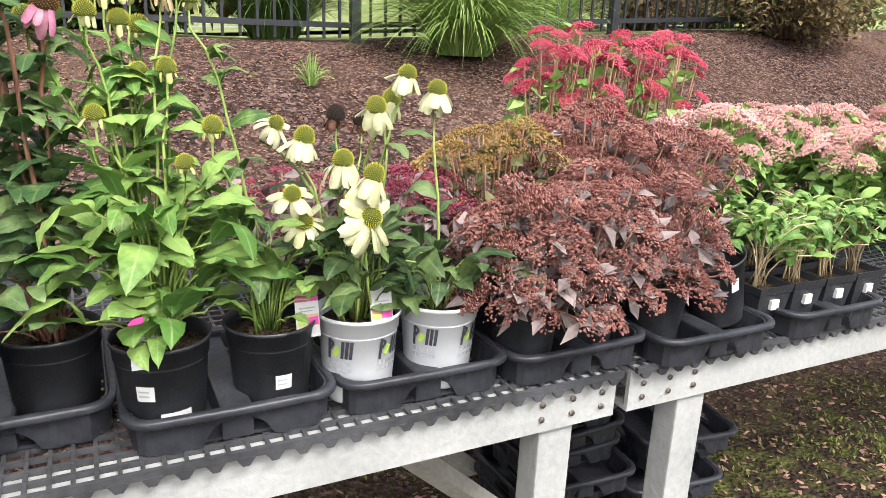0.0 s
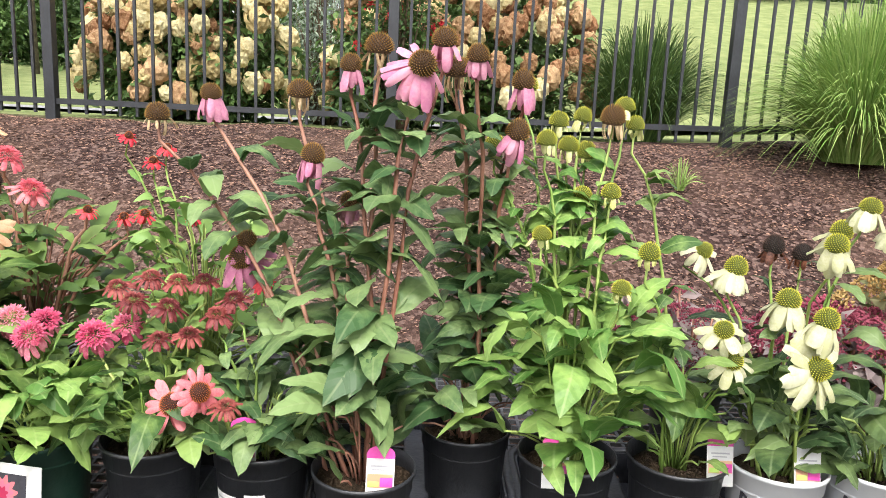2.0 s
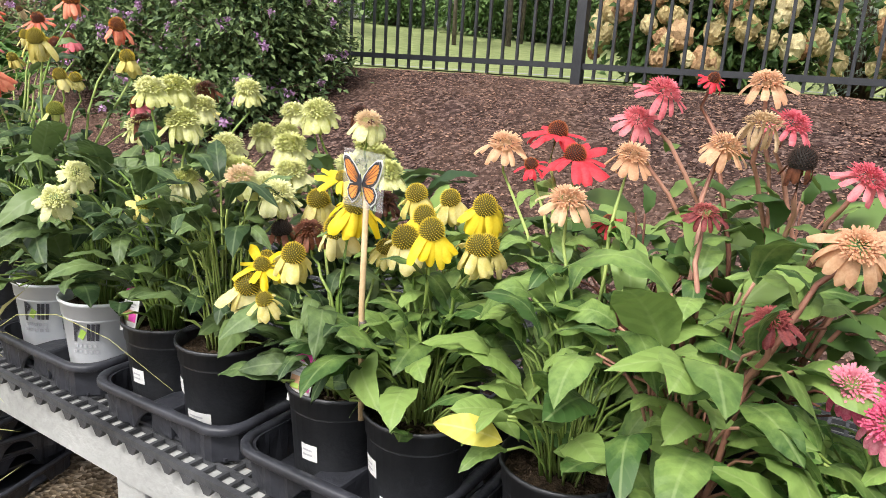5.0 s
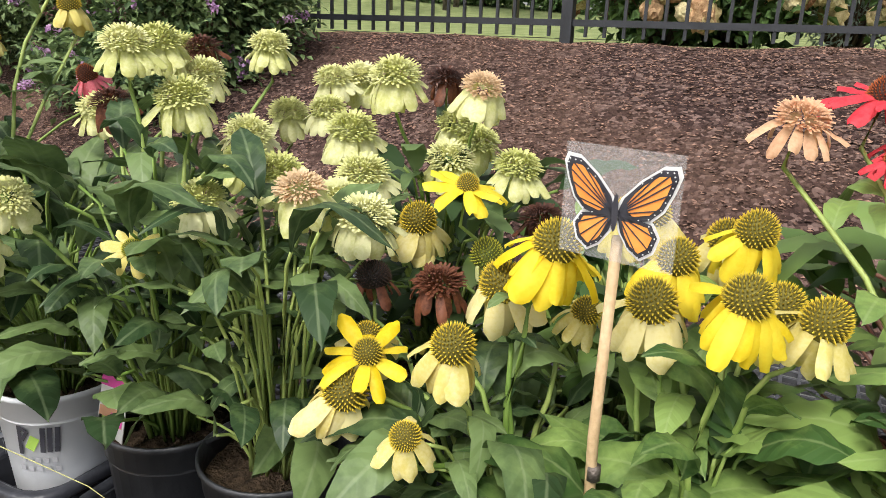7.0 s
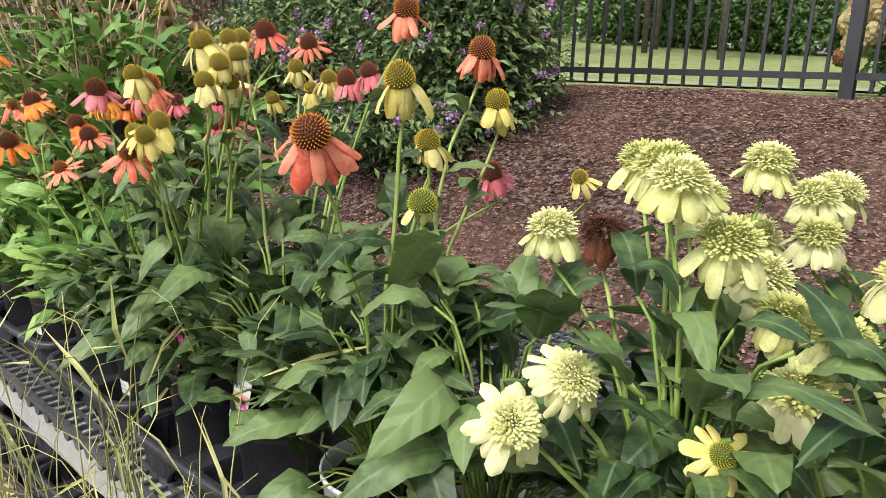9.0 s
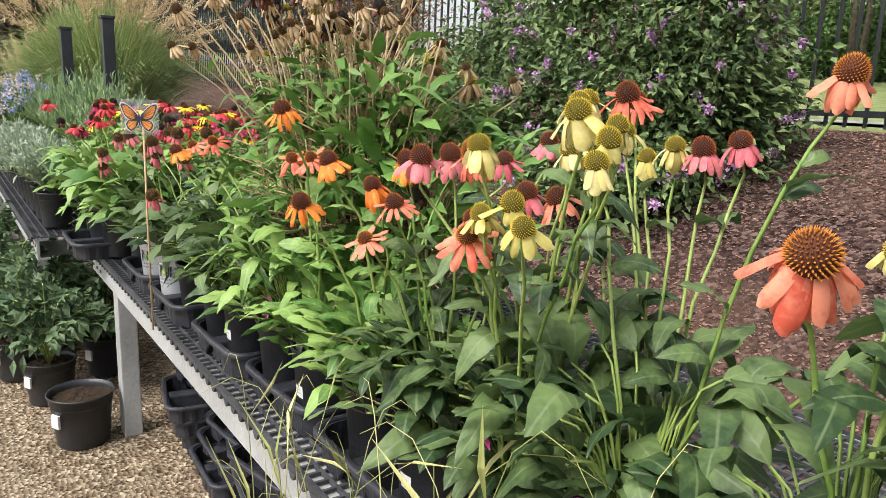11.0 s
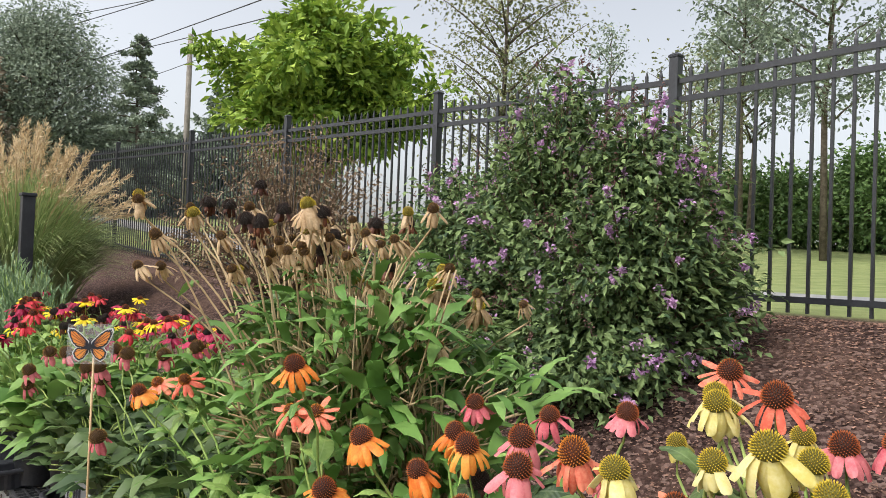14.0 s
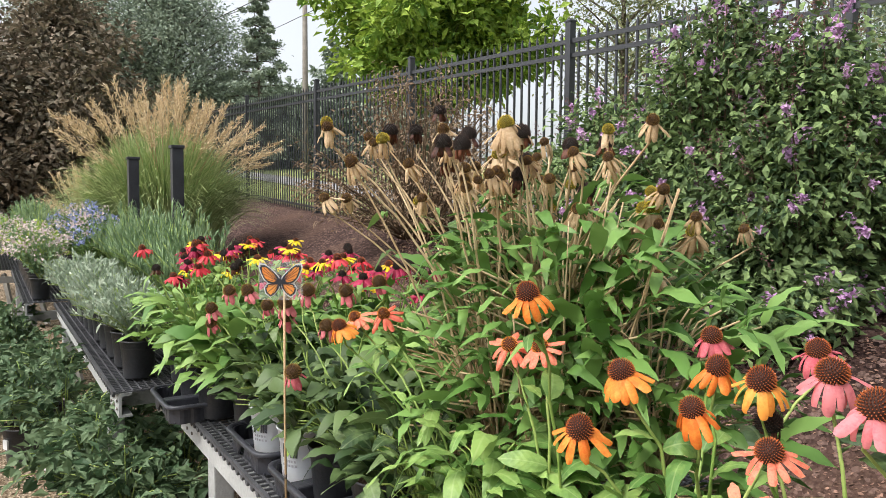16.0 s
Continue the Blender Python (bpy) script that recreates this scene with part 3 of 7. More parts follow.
# ---- benches ----
def build_bench(x0, x1, y0, depth, top, legs, turn=0.0):
    b = thing("bench", (x0, y0, 0), "pale weathered nursery bench topped with black plastic grid matting", "display bench", "plant benches")
    L, D = x1 - x0, depth
    base = Matrix.Translation((x0, y0, 0)) @ Matrix.Rotation(turn, 4, "Z")
    for y in (0.0, D - 0.05):
        bm = bmesh.new()
        prof = [(0, -0.117), (0.055, -0.117), (0.055, -0.107), (0.012, -0.105), (0.012, -0.024), (0.055, -0.022), (0.055, -0.011), (0.003, -0.011), (0, -0.014)]
        ends = [[bm.verts.new((x, y + u, top + v)) for u, v in prof] for x in (0, L)]
        for k in range(len(prof)):
            q = (k + 1) % len(prof)
            bm.faces.new((ends[0][k], ends[1][k], ends[1][q], ends[0][q]))
        bm.faces.new(ends[0][::-1])
        bm.faces.new(ends[1])
        beam = part("beam", bm, M["beam"], b, m=base)
        if y == 0.0:
            bo = bmesh.new()
            lathe(bo, [(0.001, -0.004), (0.007, -0.004), (0.007, 0)], 8)
            bolt = finish(bo, "bolt", M["bolt"])
            for bx in (0.04, 0.12, 0.2, L - 0.2, L - 0.12, L - 0.04):
                for dz in (0.05, 0.085):
                    place("bolt", bolt, beam, base @ Matrix.Translation((bx, -0.001, top - dz)) @ Matrix.Rotation(-math.pi / 2, 4, "X"))
    for x in legs:
        for y in (0.014, D - 0.1):
            bm = bmesh.new()
            box(bm, x - x0 - 0.045, y, 0, x - x0 + 0.045, y + 0.075, top - 0.118, 0.006)
            part("leg", bm, M["beam"], b, m=base)
        bm = bmesh.new()
        box(bm, x - x0 - 0.02, 0.08, top - 0.2, x - x0 + 0.02, D - 0.1, top - 0.12, 0.004)
        part("crossbar", bm, M["beam"], b, m=base)
        bm = bmesh.new()
        if x > (x0 + x1) / 2:
            for y in (0.3, D - 0.5):
                vs, fs = tube_data([(x - x0 - 0.42, y, top - 0.13), (x - x0 + 0.22, y + 0.1, 0.04)], 0.035, 4)
                place("brace", soup("brace", vs, fs, M["brace"]), b, base)
    # grid matting: bars both ways, with a toothed front edge
    bm = bmesh.new()
    z0, z1 = top - 0.010, top
    nx = int(L / 0.034)
    for i in range(nx + 1):
        x = L * i / nx
        box(bm, x - 0.0035, -0.012, z0 + 0.002, x + 0.0035, D, z1 - 0.001)
    ny = int(D / 0.034)
    for j in range(ny + 1):
        y = -0.012 + (D + 0.012) * j / ny
        box(bm, 0, y - 0.0035, z0, L, y + 0.0035, z1)
    part("grid_mat", bm, M["mat_plastic"], b, "black plastic grid matting", m=base)
    bm = bmesh.new()
    box(bm, 0, -0.022, z0 - 0.002, L, -0.012, z1 + 0.002)
    k = int(L / 0.05)
    for i in range(k):
        x = L * (i + 0.5) / k
        a = [bm.verts.new((x + dx, y, z)) for y in (-0.024, -0.012) for dx, z in ((-0.017, z0), (0.017, z0), (0.006, z0 - 0.016), (-0.006, z0 - 0.016))]
        for q in ((0, 1, 2, 3), (4, 7, 6, 5), (0, 4, 5, 1), (1, 5, 6, 2), (2, 6, 7, 3), (3, 7, 4, 0)):
            bm.faces.new([a[i2] for i2 in q])
    part("mat_edge", bm, M["mat_plastic"], b, "toothed black edge of the matting", m=base)
    return b


TOP = 0.78
build_bench(-5.62, 1.10, 0.0, 1.15, TOP, (-5.2, -1.9, 0.955))
build_bench(1.14, 5.4, 0.0, 1.15, TOP, (1.36, 3.2, 5.1))
build_bench(-9.2, -5.9, -0.2, 1.15, TOP, (-8.9, -6.4), 0.0)
build_bench(-12.6, -9.3, -0.42, 1.15, TOP, (-12.3, -9.6), 0.0)
build_bench(-17.6, -12.7, -0.8, 1.15, TOP, (-17.2, -13.1), 0.0)


# ---- pots, trays, tags ----
def pot_mesh(r, h, mat, seg=32):
    bm = bmesh.new()
    lathe(bm, [(0.001, 0.004), (r * 0.78, 0.0), (r * 0.80, 0.006), (r * 0.93, h * 0.80), (r * 0.955, h * 0.805), (r * 0.975, h * 0.955), (r * 1.02, h * 0.96),
               (r * 1.02, h), (r * 0.985, h), (r * 0.955, h * 0.9), (r * 0.93, h * 0.78)], seg)
    return finish(bm, "pot", mat)


def soil_mesh(r, seed):
    rng = np.random.default_rng(seed)
    bm = bmesh.new()
    rings = [[bm.verts.new((r * f * math.cos(a) , r * f * math.sin(a), rng.uniform(-0.006, 0.006))) for a in [2 * math.pi * i / 20 for i in range(20)]] for f in (1, 0.75, 0.5, 0.25)]
    for a, b in zip(rings, rings[1:]):
        for i in range(20):
            bm.faces.new((a[i], a[(i + 1) % 20], b[(i + 1) % 20], b[i]))
    bm.faces.new(rings[-1])
    return finish(bm, "soil", M["soil"], False)


POT_H, POT_R = 0.178, 0.083
POTS = {"black": pot_mesh(POT_R, POT_H, M["black_plastic"]), "white": pot_mesh(POT_R, POT_H, M["white_pot"]), "green": pot_mesh(POT_R, POT_H, M["green_pot"])}
SOIL = soil_mesh(POT_R * 0.94, 5)


def curved_patch(r0, r1, a0, a1, z0, z1, lift, n=5):
    """A label bent round a pot between two angles; r0 and r1 are the wall's radii at z0 and z1."""
    bm = bmesh.new()
    rows = [[bm.verts.new(((r + lift) * math.cos(a), (r + lift) * math.sin(a), z)) for a in [a0 + (a1 - a0) * i / n for i in range(n + 1)]] for r, z in ((r0, z0), (r1, z1))]
    for i in range(n):
        bm.faces.new((rows[0][i], rows[0][i + 1], rows[1][i + 1], rows[1][i]))
    return bm


def wall_r(z):
    return POT_R * (0.80 + 0.13 * z / (POT_H * 0.8))


def sticker(pot, a, z0, z1, half, mat="paper", lines=True):
    m = WORLD[pot]
    s = part("sticker", curved_patch(wall_r(z0), wall_r(z1), a - half, a + half, z0, z1, 0.0012), M[mat], pot, "white paper sticker", m)
    if lines:
        for f in (0.3, 0.6):
            z = z0 + (z1 - z0) * f
            part("print_line", curved_patch(wall_r(z), wall_r(z + 0.003), a - half * 0.75, a + half * 0.4, z, z + 0.003, 0.0018), M["ink_grey"], s, m=m)


def stroke(bm, pts, w, lift=0.002):
    """A printed stroke wound round the pot wall: pts are (angle, height)."""
    for (a0, z0), (a1, z1) in zip(pts, pts[1:]):
        d = Vector(((a1 - a0) * POT_R, z1 - z0, 0)).normalized()
        ox, oz = -d.y * w / 2, d.x * w / 2
        vs = []
        for a, z, s in ((a0, z0, 1), (a0, z0, -1), (a1, z1, -1), (a1, z1, 1)):
            an, zz = a + s * ox / POT_R, z + s * oz
            r = wall_r(zz) + lift
            vs.append(bm.verts.new((r * math.cos(an), r * math.sin(an), zz)))
        bm.faces.new(vs)


def brand_print(pot, a):
    """Abstract dark strokes, a green leaf and bars, in place of the printed mark."""
    m = WORLD[pot]
    s = 0.34
    bm = bmesh.new()
    for q, z0, z1 in ((-0.8, 0.096, 0.138), (0.3, 0.1, 0.136), (0.62, 0.1, 0.136), (0.95, 0.1, 0.136)):
        stroke(bm, [(a + (q - 0.08) * s, z0), (a + (q + 0.06) * s, z1)], 0.0065)
    stroke(bm, [(a - 0.75 * s, 0.136), (a - 0.38 * s, 0.13)], 0.005)
    stroke(bm, [(a - 0.38 * s, 0.13), (a - 0.7 * s, 0.117)], 0.005)
    part("printed_mark", bm, M["ink"], pot, "dark printed strokes", m)
    bm = bmesh.new()
    stroke(bm, [(a - 0.42 * s, 0.104), (a - 0.05 * s, 0.122)], 0.013, 0.0016)
    part("printed_leaf", bm, M["logo_green"], pot, "green printed leaf", m)
    for z, wide in ((0.085, 0.95), (0.072, 1.1)):
        for k in range(5):
            q0, q1 = (-0.5 + k / 5) * 2 * wide, (-0.5 + (k + 0.62) / 5) * 2 * wide
            bm = curved_patch(wall_r(z), wall_r(z + 0.007), a + q0 * s, a + q1 * s, z, z + 0.007, 0.002, 2)
            part("printed_bar", bm, M["ink_grey"], pot, "grey printed bar", m)


def tag_parts(parent, x, y, z, turn, h=0.066, w=0.044, style="pink"):
    m = Matrix.Translation((x, y, z)) @ Matrix.Rotation(turn, 4, "Z") @ Matrix.Rotation(radians(-14), 4, "X")
    bm = bmesh.new()
    box(bm, -w / 2, 0, -0.02, w / 2, 0.0012, h * 0.78)
    card = part("plant_tag", bm, M["paper"], parent, "white printed plant tag", m)
    bm = bmesh.new()
    pts = [(w * 0.5 * math.cos(q), h * 0.8 + h * 0.2 * math.sin(q)) for q in [math.pi * i / 10 for i in range(11)]]
    pts = [(-p, q) for p, q in pts][::-1]
    f = [bm.verts.new((p, -0.0006, q)) for p, q in pts] + [bm.verts.new((-w / 2, -0.0006, h * 0.7)), bm.verts.new((w / 2, -0.0006, h * 0.7))]
    bm.faces.new(f)
    part("tag_top", bm, M["tag_pink" if style == "pink" else "paper"], card, "magenta tag top", m)
    for (a, b, c, d, mt) in ((-0.45, 0.02, 0.45, 0.34, "p_peach"), (0.0, 0.04, 0.45, 0.26, "tag_pink"), (-0.42, 0.04, -0.05, 0.16, "tag_green"), (-0.35, 0.5, 0.35, 0.54, "ink_grey"), (-0.3, 0.42, 0.25, 0.45, "ink_grey")):
        bm = bmesh.new()
        k = -0.0008 - 0.0003 * (mt == "tag_pink") - 0.0006 * (mt == "tag_green")
        bm.faces.new([bm.verts.new((u * w, k, v * h)) for u, v in ((a, b), (c, b), (c, d), (a, d))])
        part("tag_print", bm, M[mt], card, m=m)


def make_tray(w, d, h=0.075):
    """A carrying tray: rounded rim, arched side walls, raised bridge between the pots."""
    def outline(inset, n=5):
        r = 0.05
        out = []
        for cx, cy, a0 in ((w / 2 - r, d / 2 - r, 0), (-w / 2 + r, d / 2 - r, 90), (-w / 2 + r, -d / 2 + r, 180), (w / 2 - r, -d / 2 + r, 270)):
            for i in range(n + 1):
                a = radians(a0 + 90 * i / n)
                out.append((cx + (r - inset) * math.cos(a), cy + (r - inset) * math.sin(a)))
        return out
    pts = outline(0.0)
    dense = []
    for (ax, ay), (bx, by) in zip(pts, pts[1:] + pts[:1]):
        k = max(1, int(math.hypot(bx - ax, by - ay) / 0.012))
        dense += [(ax + (bx - ax) * i / k, ay + (by - ay) * i / k) for i in range(k)]
    wall = bmesh.new()
    rows = []
    for k, (x, y) in enumerate(dense):
        u = min(abs(x) / (w * 0.17), 1.0) if abs(y) > d / 2 - 0.02 else min(abs(y) / (d * 0.14), 1.0)
        arch = 0.046 * math.sqrt(max(0.0, 1 - u * u))
        s = 0.945 if k % 4 < 2 else 0.965
        rows.append([wall.verts.new(p) for p in ((x * s, y * s, arch), (x * (s + 0.015), y * (s + 0.015), h), (x * 0.94, y * 0.94, h), (x * (s - 0.03), y * (s - 0.03), arch))])
    for a, b in zip(rows, rows[1:] + rows[:1]):
        for i, j in ((0, 1), (1, 2), (2, 3), (3, 0)):
            wall.faces.new((a[i], b[i], b[j], a[j]))
    rim_v, rim_f = [], []
    prof = [(0.009, -0.008), (0.011, -0.006), (0.0105, 0.003), (0.008, 0.006), (-0.003, 0.007), (-0.008, 0.003), (-0.008, -0.006)]
    for x, y in dense:
        nrm = Vector((x, y, 0)).normalized()
        rim_v += [(x + nrm.x * q, y + nrm.y * q, h + z) for q, z in prof]
    k, c = len(dense), len(prof)
    rim_f = [(i * c + j, i * c + (j + 1) % c, ((i + 1) % k) * c + (j + 1) % c, ((i + 1) % k) * c + j) for i in range(k) for j in range(c)]
    floor = bmesh.new()
    for sx in (-1, 1):
        box(floor, sx * w * 0.25 - w * 0.19, -d * 0.44, 0.0, sx * w * 0.25 + w * 0.19, d * 0.44, 0.006)
    box(floor, -0.028, -d * 0.46, 0.0, 0.028, d * 0.46, h - 0.006, 0.006)
    return (finish(wall, "tray_wall", M["tray_plastic"], False), soup("tray_rim", rim_v, rim_f, M["tray_plastic"], True), finish(floor, "tray_floor", M["tray_plastic"], False))


TRAY = make_tray(0.355, 0.355, 0.066)


def tray(x, y, turn=0.0, z=TOP):
    t = thing("plant_tray", (x, y, z + 0.002), "black plastic carrying tray with arched sides on the bench", "plant tray", "trays on the bench", turn=turn)
    for nm, me in zip(("tray_wall", "tray_rim", "tray_floor"), TRAY):
        place(nm, me, t, WORLD[t])
    return t


# ---- plant pieces ----
def leaf_mesh(name, width, arch, fold, mat, wave=0.0, peak=0.4, seed=0):
    rng = np.random.default_rng(seed)
    ns = 9
    vs, fs = [], []
    ph = rng.uniform(0, 6)
    for i in range(ns + 1):
        t = i / ns
        w = width * 0.5 * (math.sin(math.pi * min(1, t ** (math.log(0.5) / math.log(peak)))) ** 0.68 if 0 < t < 1 else 0.0) + 0.012 * (1 - t)
        zc = arch * (t - 1.35 * t * t)
        for s in (-1, -0.5, 0, 0.5, 1):
            zz = zc + abs(s) * w * fold - (s * s) * w * 0.25 + wave * math.sin(t * 17 + ph + s * 2) * abs(s) * 0.5
            vs.append((t * (1 - 0.12 * abs(arch) * t), s * w, zz))
    for i in range(ns):
        for k in range(4):
            a = i * 5 + k
            fs.append((a, a + 5, a + 6, a + 1))
    return soup(name, vs, fs, mat, True)


LEAVES = {}


def leaf_set(key, width, mat):
    LEAVES[key] = [leaf_mesh("leaf", width * q, a, f, M[mat], wv, pk, i) for i, (q, a, f, wv, pk) in enumerate(
        ((1.05, 0.5, 0.2, 0.05, 0.46), (0.95, 0.75, 0.12, 0.07, 0.5), (1.12, 0.35, 0.28, 0.05, 0.45), (1.0, 0.95, 0.1, 0.08, 0.48), (0.9, 0.55, 0.34, 0.06, 0.5), (1.08, 1.25, 0.16, 0.07, 0.47)))]


for key, wd, mt in (("broad", 0.42, "leaf"), ("dark", 0.36, "leaf_dark"), ("light", 0.4, "leaf_light"), ("narrow", 0.185, "leaf"), ("olive", 0.42, "leaf_olive"),
                    ("yellow", 0.4, "leaf_yellow"), ("sedum", 0.62, "leaf_sedum"), ("silver", 0.3, "leaf_silver"), ("darknarrow", 0.3, "leaf_dark"), ("lightnarrow", 0.27, "leaf_light"), ("meadow", 0.21, "leaf_meadow")):
    leaf_set(key, wd, mt)


def cone_mesh(name, mat, spikes=210, tall=0.95):
    """A bristly dome of unit radius: a round core set with small pyramids in spirals."""
    vs, fs = [], []
    seg, rings = 14, 6
    for j in range(rings + 1):
        a = math.pi / 2 * (j / rings * 1.25 - 0.25)
        for i in range(seg):
            q = 2 * math.pi * i / seg
            vs.append((0.9 * math.cos(a) * math.cos(q), 0.9 * math.cos(a) * math.sin(q), 0.9 * math.sin(a) * tall))
    for j in range(rings):
        for i in range(seg):
            a, b = j * seg + i, j * seg + (i + 1) % seg
            fs.append((a, b, b + seg, a + seg))
    for k in range(spikes):
        f = (k + 0.5) / spikes
        zz = 1 - f * 1.22
        r = math.sqrt(max(0.0, 1 - zz * zz))
        q = k * 2.39996
        d = Vector((r * math.cos(q), r * math.sin(q), zz))
        u = d.orthogonal().normalized()
        w = d.cross(u)
        o = len(vs)
        s = 0.066
        for c in (u * s, w * s, -u * s, -w * s):
            p = d * 0.87 + c
            vs.append((p.x, p.y, p.z * tall))
        p = d * 1.11
        vs.append((p.x, p.y, p.z * tall + 0.04))
        fs += [(o, o + 1, o + 4), (o + 1, o + 2, o + 4), (o + 2, o + 3, o + 4), (o + 3, o, o + 4)]
    return soup(name, vs, fs, mat)


def pompom_mesh(name, mat, seed, count=210, flat=0.62):
    """A dome of small quilled petals, unit radius."""
    rng = np.random.default_rng(seed)
    vs, fs = [], []
    for k in range(count):
        f = (k + 0.5) / count
        zz = 1 - f * 1.05
        r = math.sqrt(max(0.0, 1 - zz * zz))
        q = k * 2.39996 + rng.normal() * 0.08
        d = Vector((r * math.cos(q), r * math.sin(q), zz))
        u = Vector((-math.sin(q), math.cos(q), 0))
        n2 = d.cross(u)
        ln = rng.uniform(0.78, 1.1)
        o = len(vs)
        w = 0.062
        for p in (d * 0.45, d * 0.85 + u * w + n2 * 0.04, d * 0.85 - u * w + n2 * 0.04, d * ln + u * w * 0.6, d * ln - u * w * 0.6, d * ln * 0.97 - n2 * 0.05):
            vs.append((p.x, p.y, p.z * flat))
        fs += [(o, o + 1, o + 2), (o + 1, o + 3, o + 4, o + 2), (o + 3, o + 5, o + 4)]
    return soup(name, vs, fs, mat)


def petal_mesh(mat, width, curl, seed):
    rng = np.random.default_rng(seed)
    vs, fs = [], []
    n = 6
    for i in range(n + 1):
        t = i / n
        w = width * (0.35 + 0.65 * math.sin(math.pi * (0.12 + 0.62 * t))) * (1 if t < 0.95 else 0.7)
        z = -curl * t * t + rng.normal() * 0.008
        for s in (-1, -0.35, 0.35, 1):
            tip = -0.06 if (i == n and s in (-1, 1)) else 0.0
            vs.append((t + tip, s * w * 0.5, z + (0.05 * width * 4 if abs(s) < 0.5 else 0) * t - abs(s) * 0.03))
    for i in range(n):
        for k in range(3):
            a = i * 4 + k
            fs.append((a, a + 4, a + 5, a + 1))
    return soup("petal", vs, fs, mat, True)


PETALS, CONES, POMS = {}, {}, {}
for key in PET:
    PETALS[key] = [petal_mesh(M["p_" + key], w * (0.6 if key == "tan" else 1.2 if key in ("paleyellow", "white", "cream") else 0.85 if key == "coral" else 1.03), c * (1.8 if key == "tan" else 1.0), i) for i, (w, c) in enumerate(((0.37, 0.15), (0.32, 0.3), (0.41, 0.05), (0.31, 0.45)))]
    if key in ("white", "cream", "hotpink", "rose", "peach", "brick", "coral", "tan", "brown"):
        POMS[key] = [pompom_mesh("pompom", M["p_creamdome" if key == "cream" else "p_" + key], i, 320 if key == "cream" else 210, 0.78 if key in ("hotpink", "cream") else 0.66) for i in range(2)]
for key in ("green", "gold", "orange", "rust", "dark", "brown"):
    CONES[key] = cone_mesh("cone", M["c_" + key])

# kind: (cone, petal colour, petals, petal length, droop in degrees, cone radius, tilt towards the path)
KIND = {"w": ("green", "white", 15, 0.039, 56, 0.0185, 14), "wf": ("green", "white", 19, 0.047, 10, 0.0185, 60), "ws": ("green", "white", 11, 0.034, 15, 0.016, 45),
        "g": ("green", "cream", 6, 0.022, 74, 0.0175, 5), "gd": ("brown", "tan", 9, 0.03, 60, 0.02, 10),
        "p": ("brown", "pink", 12, 0.038, 76, 0.0185, 16), "pf": ("brown", "pink", 16, 0.05, 44, 0.022, 50), "pd": ("brown", "tan", 7, 0.035, 65, 0.023, 8),
        "k": ("pom", "hotpink", 14, 0.027, 55, 0.0275, 36), "k2": ("pom", "rose", 13, 0.026, 34, 0.024, 30), "c": ("pom", "brick", 15, 0.021, 24, 0.0165, 18),
        "cf": ("rust", "rose", 14, 0.032, 14, 0.018, 60), "r": ("rust", "red", 13, 0.018, 22, 0.0095, 30), "rf": ("rust", "red", 14, 0.042, 14, 0.017, 15),
        "o": ("pom", "peach", 13, 0.029, 38, 0.024, 22), "of": ("pom", "peach", 15, 0.034, 34, 0.021, 50), "od": ("pom", "tan", 13, 0.03, 55, 0.024, 10),
        "y": ("gold", "paleyellow", 17, 0.038, 56, 0.0195, 24), "Y": ("gold", "yellow", 16, 0.039, 46, 0.019, 22), "Ys": ("gold", "yellow", 11, 0.036, 5, 0.014, 25),
        "ys": ("gold", "paleyellow", 10, 0.029, 40, 0.014, 30), "Yb": ("gold", "yellow", 13, 0.036, 4, 0.012, 15),
        "h": ("pom", "cream", 18, 0.032, 56, 0.030, 15), "hf": ("pom", "cream", 17, 0.029, 44, 0.023, 48), "hb": ("pomb", "cream", 15, 0.034, 46, 0.024, 25), "db": ("pom", "brown", 14, 0.03, 66, 0.026, 14), "hs": ("green", "paleyellow", 9, 0.021, 12, 0.010, 45),
        "d": ("dark", "brown", 7, 0.028, 72, 0.019, 5), "i": ("orange", "coral", 17, 0.037, 58, 0.019, 20), "if": ("orange", "coral", 20, 0.047, 56, 0.021, 34),
        "iy": ("gold", "paleyellow", 13, 0.031, 70, 0.015, 12), "iyf": ("gold", "paleyellow", 18, 0.038, 62, 0.017, 16), "ip": ("rust", "rose", 12, 0.034, 44, 0.018, 20),
        "ir": ("rust", "coral", 11, 0.033, 30, 0.0175, 26), "jo": ("rust", "orange", 12, 0.034, 40, 0.018, 22), "jr": ("orange", "coral", 12, 0.034, 20, 0.0145, 34), "jy": ("rust", "orange", 11, 0.036, 45, 0.0165, 20),
        "jd": ("brown", "rose", 8, 0.036, 60, 0.021, 25), "t": ("brown", "tan", 11, 0.034, 48, 0.013, 34), "tb": ("gold", "tan", 8, 0.034, 62, 0.0145, 20), "tf": ("gold", "tan", 26, 0.05, 58, 0.017, 22),
        "m": ("dark", "magenta", 12, 0.034, 28, 0.015, 12), "mr": ("rust", "red", 12, 0.035, 26, 0.015, 12), "my": ("rust", "yellow", 12, 0.034, 24, 0.014, 12)}


